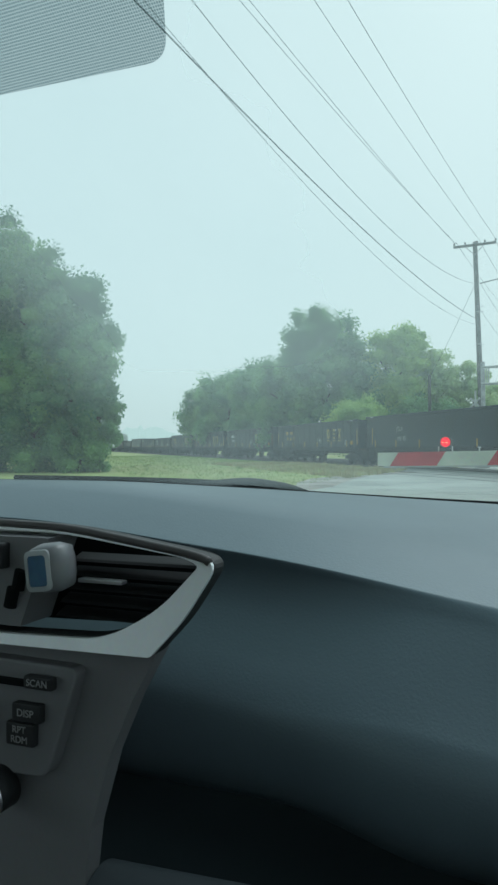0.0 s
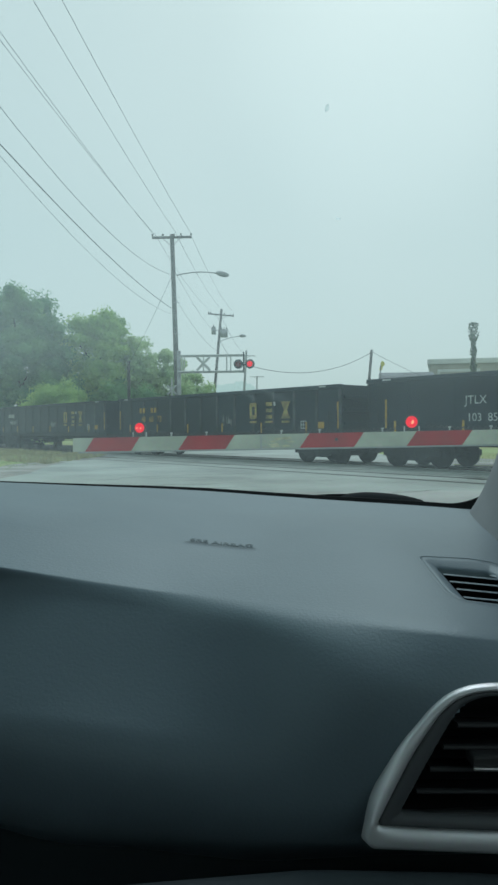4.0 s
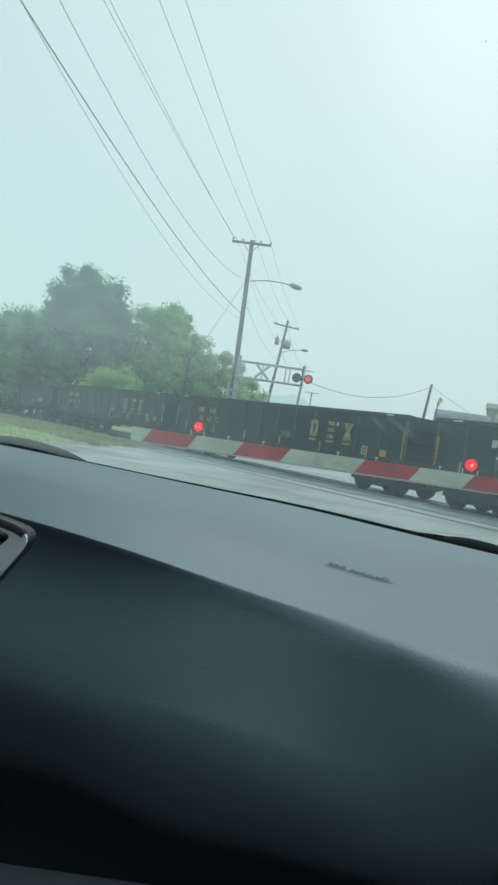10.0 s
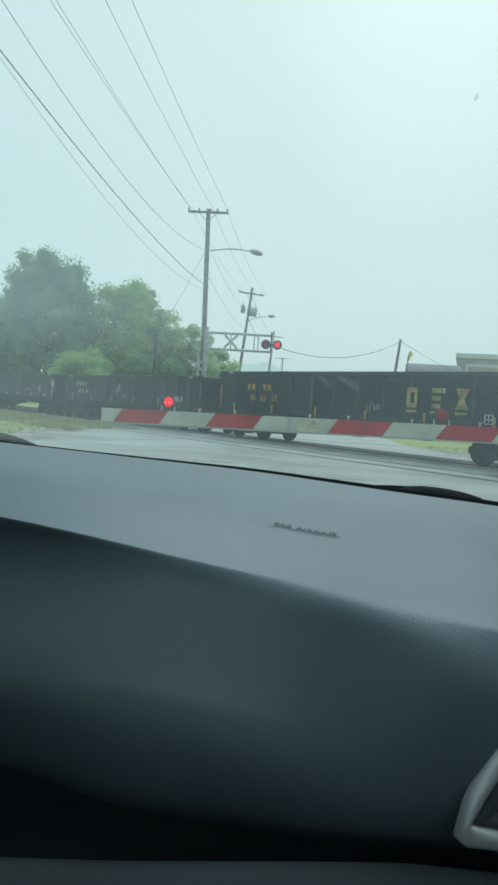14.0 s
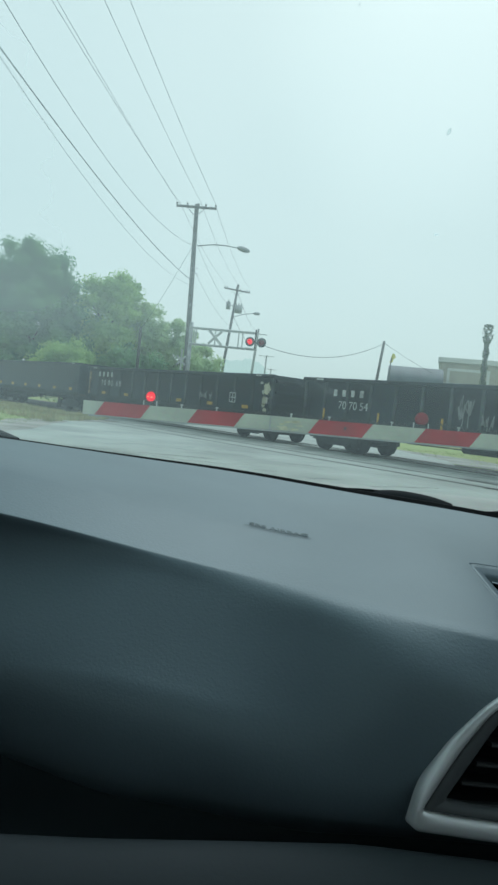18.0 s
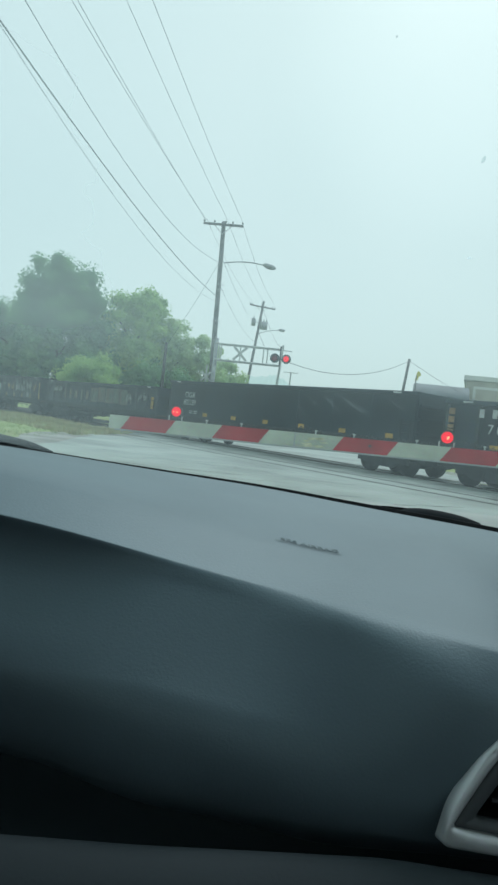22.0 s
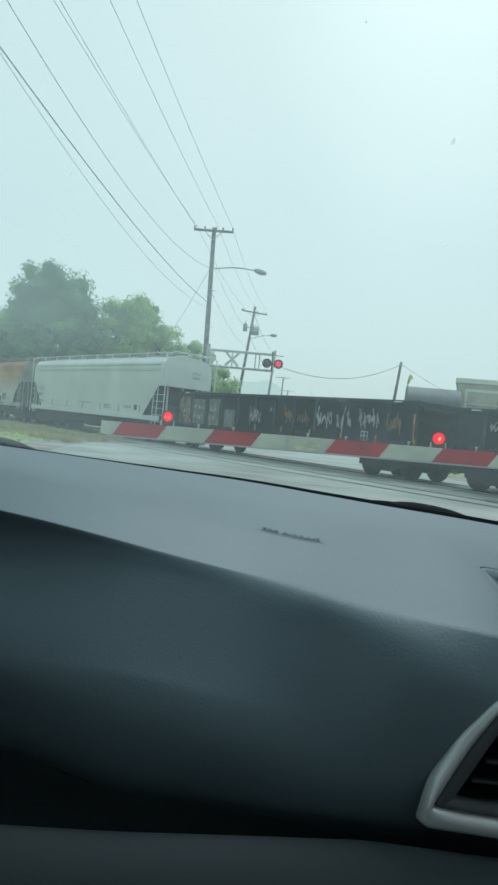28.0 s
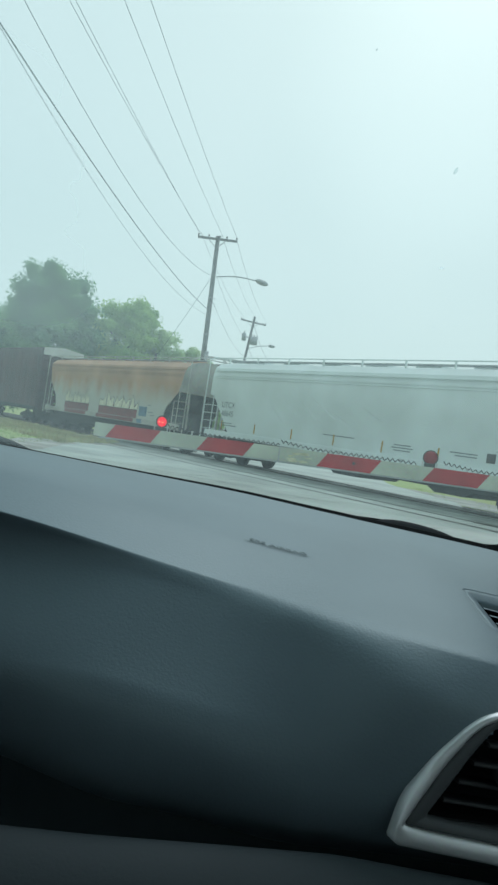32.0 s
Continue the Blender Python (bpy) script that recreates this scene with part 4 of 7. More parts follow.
def ivy_pole():
    root = thing("ivy_covered_pole", "broken wooden pole overgrown with ivy", "pole", pose(27.6, 47.2, -0.07))
    bm = bmesh.new()
    rod(bm, (0, 0, 0), (0, 0, 8.1), 0.13, 0.11, 10)
    part("pole", bm, "pole_wood", root)
    rnd = random.Random(5)
    vs, fs = [], []
    for _ in range(1300):
        z = 8.9 * rnd.random() ** 0.6
        a, r = rnd.random() * 6.28, rnd.uniform(0.09, 0.17) * (1 + 1.7 * max(0.0, 1 - abs(z - 8.3) / 0.7) + 0.5 * math.sin(3 * z) ** 4)
        p = Vector((r * math.cos(a), r * math.sin(a), z))
        q = Euler((rnd.random() * 3, rnd.random() * 3, rnd.random() * 6)).to_matrix()
        i = len(vs)
        for o in ((-.06, -.04, 0), (.02, -.05, .02), (.07, .02, 0), (-.02, .05, -.02)):
            vs.append(tuple(p + q @ Vector(o)))
        fs.append((i, i + 1, i + 2, i + 3))
    me = bpy.data.meshes.new("ivy")
    me.from_pydata(vs, [], fs)
    me.materials.append(M["ivy"])
    ob = new("ivy", me)
    ob.parent = root


ivy_pole()


# ---- crossing signal on the far side ----
FLASHERS = []


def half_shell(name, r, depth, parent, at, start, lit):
    """A dark red half-shell, added to imitate flashing: it turns round a lamp and covers it but for `lit` seconds in
    every 1.2.
    """
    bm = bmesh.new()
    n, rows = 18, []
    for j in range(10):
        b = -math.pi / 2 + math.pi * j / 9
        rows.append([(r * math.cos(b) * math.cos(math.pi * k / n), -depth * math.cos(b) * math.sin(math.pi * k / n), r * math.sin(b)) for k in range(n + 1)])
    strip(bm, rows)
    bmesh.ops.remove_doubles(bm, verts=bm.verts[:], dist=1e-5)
    ob = smooth(part(name, bm, "lamp_off", parent, "dark red half-shell added to make the lamp flash"))
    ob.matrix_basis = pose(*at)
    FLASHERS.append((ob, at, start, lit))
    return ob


def signal_lamp(root, x, lit):
    bm = bmesh.new()
    rod(bm, (x, 0.10, 0), (x, 0.13, 0), 0.26, 0.26, 24)
    shield = part("lamp_shield", bm, "black_plastic", root, "round black lamp shield")
    bm = bmesh.new()
    rod(bm, (x, 0.02, 0), (x, 0.16, 0), 0.17, 0.17, 20)
    rod(bm, (x, 0.16, 0), (x, 0.30, 0), 0.17, 0.10, 20)
    part("lamp_body", bm, "black_plastic", root)
    bm = bmesh.new()
    r = bmesh.ops.create_uvsphere(bm, u_segments=18, v_segments=8, radius=1)
    bmesh.ops.transform(bm, matrix=Matrix.Translation((x, 0.02, 0)) @ Matrix.Diagonal((0.155, 0.05, 0.155, 1)), verts=r["verts"])
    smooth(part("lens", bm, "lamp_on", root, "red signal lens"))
    half_shell("flash_cover", 0.163, 0.058, root, (x, 0.02, 0), *((21.25, 0.52) if lit else (20.57, 0.66)))
    bm = bmesh.new()
    n = 14
    rows = []
    for y in (0.02, -0.2):
        rows.append([(x + 0.19 * math.cos(math.pi * (k / n)), y, 0.19 * math.sin(math.pi * (k / n))) for k in range(n + 1)])
    strip(bm, rows)
    part("hood", bm, "black_plastic", root)


def crossbuck(root, c, size, m):
    for a in (45, -45):
        bm = bmesh.new()
        box(bm, (0, 0.012 if a > 0 else 0, 0), (size, 0.012, size * 0.13), m @ Matrix.Translation(c) @ Matrix.Rotation(radians(a), 4, "Y"), 0.003)
        part("crossbuck_blade", bm, "alu", root, "pale crossbuck blade")


def cantilever():
    m = pose(5.55, 40.75, -0.07, 0, 0, -19.5)
    root = thing("cantilever_signal", "grey steel cantilever signal with red flashing lamps over the road", "crossing signal", m)
    bm = bmesh.new()
    rod(bm, (0, 0, 0), (0, 0, 5.75), 0.13, 0.11, 14)
    smooth(part("mast", bm, "steel", root))
    bm = bmesh.new()
    box(bm, (0, 0, 0.25), (0.55, 0.55, 0.5), bevel=0.03)
    part("foundation", bm, "gravel", root)
    for y in (-0.28, 0.28):
        for z in (5.45, 4.55):
            bm = bmesh.new()
            rod(bm, (0, y, z), (3.75, y, z), 0.045, 0.045, 8)
            part("chord", bm, "alu", root)
        for x in (0.25, 1.45, 2.75, 3.7) if y < 0 else (0.25, 2.9, 3.7):
            bm = bmesh.new()
            rod(bm, (x, y, 4.55), (x, y, 5.45), 0.035, 0.035, 6)
            part("upright", bm, "alu", root)
    for x in (0.3, 1.3, 2.2, 3.1, 3.7):
        bm = bmesh.new()
        rod(bm, (x, -0.28, 4.55), (x, 0.28, 4.55), 0.03, 0.03, 6)
        part("tie_bar", bm, "alu", root)
    crossbuck(root, (1.45, -0.34, 4.98), 1.05, Matrix())
    crossbuck(root, (-0.35, -0.3, 3.55), 0.72, Matrix())
    bm = bmesh.new()
    rod(bm, (-0.35, -0.25, 0), (-0.35, -0.25, 4.2), 0.05, 0.05, 8)
    part("sign_post", bm, "alu", root)
    bm = bmesh.new()
    rod(bm, (3.35, -0.35, 4.9), (4.15, -0.35, 4.9), 0.04, 0.04, 8)
    rod(bm, (3.7, -0.35, 4.55), (3.7, -0.35, 5.6), 0.04, 0.04, 8)
    part("lamp_bracket", bm, "black_plastic", root)
    return root


canti = cantilever()
for x, lit in ((3.42, True), (4.06, False)):
    signal = thing("crossing_lamp", "round red crossing lamp in a black shield", "signal lamp", canti.matrix_basis @ pose(x, -0.55, 4.92), "crossing lamps")
    signal_lamp(signal, 0, lit)


# ---- buildings beyond the track ----
def buildings():
    m = pose(32.9, 64.2, -0.07, 0, 0, -28)
    root = thing("flat_roofed_building", "beige flat-roofed building with a pale cornice", "building", m)
    bm = bmesh.new()
    box(bm, (9, 5, 3.75), (18, 10, 7.5))
    part("wall", bm, "beige_wall", root)
    bm = bmesh.new()
    box(bm, (9, 5, 7.75), (18.5, 10.5, 0.5), bevel=0.08)
    part("cornice", bm, "white_trim", root)
    bm = bmesh.new()
    frame_ring(bm, [(0.7, -0.06, 1.5), (4.6, -0.06, 1.5), (4.6, -0.06, 7.0), (0.7, -0.06, 7.0)],
               [(0.95, -0.06, 1.75), (4.35, -0.06, 1.75), (4.35, -0.06, 6.75), (0.95, -0.06, 6.75)], (0, 0.1, 0))
    part("panel_frame", bm, "white_trim", root)
    for z in (3.0, 4.3, 5.6):
        bm = bmesh.new()
        box(bm, (2.65, -0.03, z), (3.4, 0.06, 0.08))
        part("panel_bar", bm, "white_trim", root)
    root = thing("metal_roofed_shed", "low shed with a dark grey rounded metal roof", "building", pose(26.9, 62.3, -0.07, 0, 0, -24))
    bm = bmesh.new()
    box(bm, (2.4, 4, 2.4), (4.8, 8, 4.8))
    part("wall", bm, "beige_wall", root)
    bm = bmesh.new()
    n = 24
    rows = [[(x, 4 - 4.3 * math.cos(math.pi * k / n), 4.75 + 2.0 * math.sin(math.pi * k / n)) for k in range(n + 1)] for x in (-0.1, 1.2, 2.4, 3.6, 4.9)]
    strip(bm, rows)
    for x in (-0.1, 4.9):
        bm.faces.new([bm.verts.new((x, 4 - 4.3 * math.cos(math.pi * k / n), 4.75 + 2.0 * math.sin(math.pi * k / n))) for k in range(n + 1)])
    smooth(part("roof", bm, "slate", root))
    for x in (1.2, 2.4, 3.6):
        bm = bmesh.new()
        tube(bm, [(x, 4 - 4.33 * math.cos(math.pi * k / n), 4.75 + 2.0 * math.sin(math.pi * k / n)) for k in range(n + 1)], 0.02, 5)
        part("roof_seam", bm, "slate", root)
    root = thing("low_white_building", "low pale building with a flat eave", "building", pose(23.5, 57.5, -0.07, 0, 0, -13))
    bm = bmesh.new()
    box(bm, (6, 3, 1.7), (13, 5, 3.4))
    part("wall", bm, "beige_wall", root)
    bm = bmesh.new()
    box(bm, (6, 3, 3.5), (13.6, 5.8, 0.22), bevel=0.03)
    part("eave", bm, "white_trim", root)
    root = thing("yellow_marker", "thin pole with a faded yellow marker", "marker", pose(26.25, 60.6, -0.07))
    bm = bmesh.new()
    rod(bm, (0, 0, 0), (0, 0, 7.0), 0.05, 0.05, 8)
    part("post", bm, "pole_wood", root)
    bm = bmesh.new()
    slab(bm, [(-0.12, 0, 6.55), (0.16, 0, 6.6), (0.22, 0, 6.9), (0.42, 0, 7.05), (0.34, 0, 7.3), (0.16, 0, 7.42), (0.02, 0, 7.2), (-0.02, 0, 6.9)], (0, 0.05, 0))
    part("plate", bm, "flag_yellow", root)
    root = thing("white_shed", "small distant white shed beside the track", "building", pose(-32, 70, -0.07, 0, 0, 20))
    bm = bmesh.new()
    box(bm, (0, 0, 1.1), (2.5, 2, 2.2))
    part("wall", bm, "white_trim", root)
    bm = bmesh.new()
    slab(bm, [(-1.4, -1.1, 2.2), (1.4, -1.1, 2.2), (0, -1.1, 2.9)], (0, 2.2, 0))
    part("roof", bm, "slate", root)


buildings()


# ---- crossing gate before the car ----
GATE = pose(0.084, 6.25, 0, 0, 0, math.degrees(math.atan2(-0.38, 0.925)))


def gate_z(s):
    """Height of the arm's lower edge along it."""
    return 1.073 + 0.0185 * s


def crossing_gate():
    root = thing("crossing_gate", "lowered crossing gate arm with slanted red and white stripes", "crossing gate", GATE)
    H, T, SL = 0.112, 0.03, 0.075

    def band(s0, s1, a0, a1, material, name):
        bm = bmesh.new()
        z0, z1 = gate_z(s0), gate_z(s1)
        o = [(s0, 0, z0), (s1, 0, z1), (s1 + a1, 0, z1 + H), (s0 + a0, 0, z0 + H)]
        slab(bm, o, (0, T, 0))
        return part(name, bm, material, root)

    edges = [(0.0, 0.0, "gate_white"), (0.105, SL, "gate_red"), (0.497, SL, "gate_white"), (0.89, SL, "gate_red"), (1.275, SL, "gate_white"),
             (1.558, 0.0, "gate_white"), (1.866, SL, "gate_red"), (2.285, SL, "gate_white"), (2.682, SL, "gate_red"), (3.09, SL, "gate_white"),
             (3.50, SL, "gate_red"), (3.90, SL, "gate_white"), (4.31, SL, "gate_red"), (4.72, SL, "gate_white"), (5.1, SL, "")]
    for (s0, a0, c), (s1, a1, _) in zip(edges, edges[1:]):
        band(s0, s1, a0, a1, c, "stripe")
    # flaked sheeting on the joined section
    rnd = random.Random(3)
    for _ in range(9):
        s, z = rnd.uniform(1.60, 1.83), rnd.uniform(0.015, 0.09)
        w, q = rnd.uniform(0.015, 0.05), rnd.uniform(0.006, 0.018)
        bm = bmesh.new()
        slab(bm, [(s - w, -0.0015, gate_z(s) + z), (s - w * 0.3, -0.0015, gate_z(s) + z - q), (s + w, -0.0015, gate_z(s) + z - q * 0.4), (s + w * 0.6, -0.0015, gate_z(s) + z + q * 0.6)], (0, 0.001, 0))
        part("peeled_patch", bm, "flake", root, "peeled yellowish patch")
    # lower lip, top rail, clips
    bm = bmesh.new()
    slab(bm, [(0.05, 0.004, gate_z(0) - 0.012), (5.1, 0.004, gate_z(5.1) - 0.012), (5.1, 0.004, gate_z(5.1) - 0.0005), (0.05, 0.004, gate_z(0) - 0.0005)], (0, 0.022, 0))
    part("lower_edge", bm, "steel", root)
    bm = bmesh.new()
    box(bm, (1.562, -0.004, gate_z(1.56) + H / 2), (0.012, 0.006, H))
    part("joint_plate", bm, "steel", root)
    for s in (0.83, 1.12, 1.72, 2.02, 2.5, 3.0, 3.3, 4.0):
        bm = bmesh.new()
        rod(bm, (s, T / 2, gate_z(s) + H), (s, T / 2, gate_z(s) + H + 0.028), 0.006, 0.006, 8)
        rod(bm, (s, T / 2, gate_z(s) + H + 0.02), (s, T / 2, gate_z(s) + H + 0.03), 0.012, 0.012, 8)
        part("clip", bm, "alu", root)
    for s in (2.15,):
        bm = bmesh.new()
        rod(bm, (s, -0.003, gate_z(s) + 0.06), (s, -0.001, gate_z(s) + 0.06), 0.012, 0.012, 10)
        part("bolt", bm, "black_plastic", root)
    # coiled lamp cable along the top
    for s0, s1, amp in ((0.62, 1.55, 0.012), (1.56, 2.62, 0.012), (2.82, 4.6, 0.012)):
        n = int((s1 - s0) * 100)
        pts = []
        for k in range(n + 1):
            s = s0 + (s1 - s0) * k / n
            turn = k * 2 * math.pi / 4
            lift = 0.03 * max(0.0, 1 - (s - s0) / 0.25)
            pts.append((s, T / 2 + amp * math.sin(turn), gate_z(s) + H + 0.014 + lift + amp * math.cos(turn)))
        bm = bmesh.new()
        tube(bm, pts, 0.0042, 4)
        part("lamp_cable", bm, "wire", root, "coiled black lamp cable")
    # post and drive box outside the lane
    bm = bmesh.new()
    rod(bm, (5.5, 0.2, -0.05), (5.5, 0.2, 3.4), 0.07, 0.07, 12)
    part("mast", bm, "alu", root)
    bm = bmesh.new()
    box(bm, (5.3, 0.15, 1.2), (0.5, 0.3, 0.6), bevel=0.03)
    part("drive_box", bm, "alu", root)
    return root


gate = crossing_gate()


def gate_lamp(s, z, r, flashes):
    """A small round lamp on the arm: base, housing, lit lens, and an added turning half-shell if it flashes."""
    bm = bmesh.new()
    box(bm, (s, 0.035, gate_z(s) + 0.112 + 0.008), (0.084, 0.05, 0.036), bevel=0.006)
    part("lamp_base", bm, "black_plastic", gate)
    for dx in (-0.055, 0.055):
        bm = bmesh.new()
        rod(bm, (s + dx, 0.03, gate_z(s) + 0.10), (s + dx, 0.03, gate_z(s) + 0.150), 0.005, 0.005, 8)
        part("lamp_screw", bm, "alu", gate)
    bm = bmesh.new()
    rod(bm, (s, 0.03, z), (s, 0.075, z), r * 1.2, r * 1.0, 24)
    part("lamp_housing", bm, "black_plastic", gate)
    bm = bmesh.new()
    q = bmesh.ops.create_uvsphere(bm, u_segments=20, v_segments=10, radius=1)
    bmesh.ops.transform(bm, matrix=Matrix.Translation((s, 0.03, z)) @ Matrix.Diagonal((r * 0.92, 0.022, r * 0.92, 1)), verts=q["verts"])
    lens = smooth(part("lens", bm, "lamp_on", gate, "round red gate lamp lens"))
    for dx, dz, w, t in (((0.006, -0.002, 0.17, 0.30),) if flashes else ((-0.016, -0.002, 0.17, 0.09), (0.014, -0.004, 0.17, 0.09))):
        bm = bmesh.new()
        q = bmesh.ops.create_uvsphere(bm, u_segments=12, v_segments=8, radius=1)
        bmesh.ops.transform(bm, matrix=Matrix.Translation((s + dx, 0.0085, z + dz)) @ Matrix.Rotation(radians(25 if flashes else 0), 4, "Y") @ Matrix.Diagonal((r * w, 0.005, r * t, 1)), verts=q["verts"])
        smooth(part("bulb_glint", bm, "lamp_core", lens))
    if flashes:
        half_shell("flash_cover", r * 1.05, 0.029, gate, (s, 0.03, z), 20.55, 0.60)
    return lens


gate_lamp(0.56, 1.268, 0.0435, False)
gate_lamp(2.72, 1.305, 0.049, True)


# ---- the freight train ----
def travelled(t):
    """Metres the train has gone since the start."""
    return 5.9 * t if t < 18 else 106.2 + 5.9 * (t - 18) - 0.0154 * (t - 18) ** 2


def train_pose(x, t):
    p = on_track(0, x + travelled(t))
    return pose(p[0], p[1], 0, 0, 0, TRACK_TURN)


WAGONS = []
WHEELSETS = []


def wheelset_mesh():
    bm = bmesh.new()
    for y in (-0.76, 0.76):
        s = 1 if y > 0 else -1
        rod(bm, (0, y - 0.06, 0), (0, y + 0.06, 0), 0.42, 0.42, 28)
        rod(bm, (0, y - s * 0.06, 0), (0, y - s * 0.09, 0), 0.455, 0.455, 28)
        rod(bm, (0, y + 0.061 * s, 0), (0, y + 0.10 * s, 0), 0.13, 0.10, 12)
    rod(bm, (0, -1.0, 0), (0, 1.0, 0), 0.08, 0.08, 10)
    for k in range(3):
        a = k * 2.094
        box(bm, (0.25 * math.cos(a), -0.825, 0.25 * math.sin(a)), (0.06, 0.01, 0.06))
    return bm


def truck(parent, x, m0):
    """A two-axle truck as a part: side frames, bolster, springs and turning wheelsets."""
    bm = bmesh.new()
    for y in (-1.02, 1.02):
        o = [(-1.15, y, 0.36), (-1.15, y, 0.56), (-0.55, y, 0.68), (0.55, y, 0.68), (1.15, y, 0.56), (1.15, y, 0.36), (0.75, y, 0.36), (0.45, y, 0.22), (-0.45, y, 0.22), (-0.75, y, 0.36)]
        slab(bm, o, (0, -0.12 if y < 0 else 0.12, 0))
    box(bm, (0, 0, 0.62), (0.4, 2.0, 0.2))
    # added blocks close the truck's inside, for rigging and the shade below
    for ax in (-0.42, 0.42):
        box(bm, (ax, 0, 0.40), (0.12, 1.7, 0.3), bevel=0.02)
    box(bm, (0, 0, 0.36), (0.5, 1.6, 0.24), bevel=0.03)
    tr = part("truck", bm, "under", parent, "black cast steel wheel truck")
    tr.matrix_basis = pose(x, 0, 0)
    for sx in (-0.13, 0.13):
        for y in (-1.08, 1.08):
            bm = bmesh.new()
            rod(bm, (sx, y, 0.24), (sx, y, 0.52), 0.09, 0.09, 10)
            part("spring", bm, "under", tr)
    for ax in (-0.89, 0.89):
        if not WHEELSETS:
            w = smooth(part("wheelset", wheelset_mesh(), "under", tr))
            WHEEL_SHAPE.append(w)
        else:
            w = again("wheelset", WHEEL_SHAPE[0], pose(0, 0, 0), tr)
        w.matrix_basis = pose(ax, 0, 0.42)
        WHEELSETS.append((w, ax))
    return tr


WHEEL_SHAPE = []


def coupler(parent, x, way):
    bm = bmesh.new()
    box(bm, (x + way * 0.25, 0, 0.87), (0.5, 0.18, 0.22), bevel=0.02)
    # added block darkens the gap between wagons, for end gear and shade
    box(bm, (x - way * 0.5, 0, 0.72), (1.3, 1.7, 0.5), bevel=0.03)
    tube(bm, [(x + way * 0.1, -0.35, 0.75), (x + way * 0.3, -0.36, 0.45), (x + way * 0.55, -0.3, 0.40), (x + way * 0.75, -0.2, 0.5)], 0.03, 6)
    box(bm, (x + way * 0.55, 0.05, 0.87), (0.25, 0.28, 0.26), bevel=0.05)
    return part("coupler", bm, "under", parent)


def ladder(parent, x, y, z0, z1, width, along, material, rungs):
    """along: 'x' for one on the side, 'y' for one on the end."""
    bm = bmesh.new()
    for k in (-0.5, 0.5):
        p = (x + k * width, y) if along == "x" else (x, y + k * width)
        rod(bm, (*p, z0), (*p, z1), 0.022, 0.022, 6)
    for k in range(rungs):
        z = z0 + (z1 - z0) * (k + 0.5) / rungs
        a = (x - width / 2, y, z) if along == "x" else (x, y - width / 2, z)
        b = (x + width / 2, y, z) if along == "x" else (x, y + width / 2, z)
        rod(bm, a, b, 0.015, 0.015, 6)
    return part("ladder", bm, material, parent)


def wagon(name, label, right, left, group="wagons of the train"):
    root = thing(name, label, "rail wagon", None, group)
    WAGONS.append((root, (right + left) / 2))
    return root, (right - left)


SIDE = 1.5


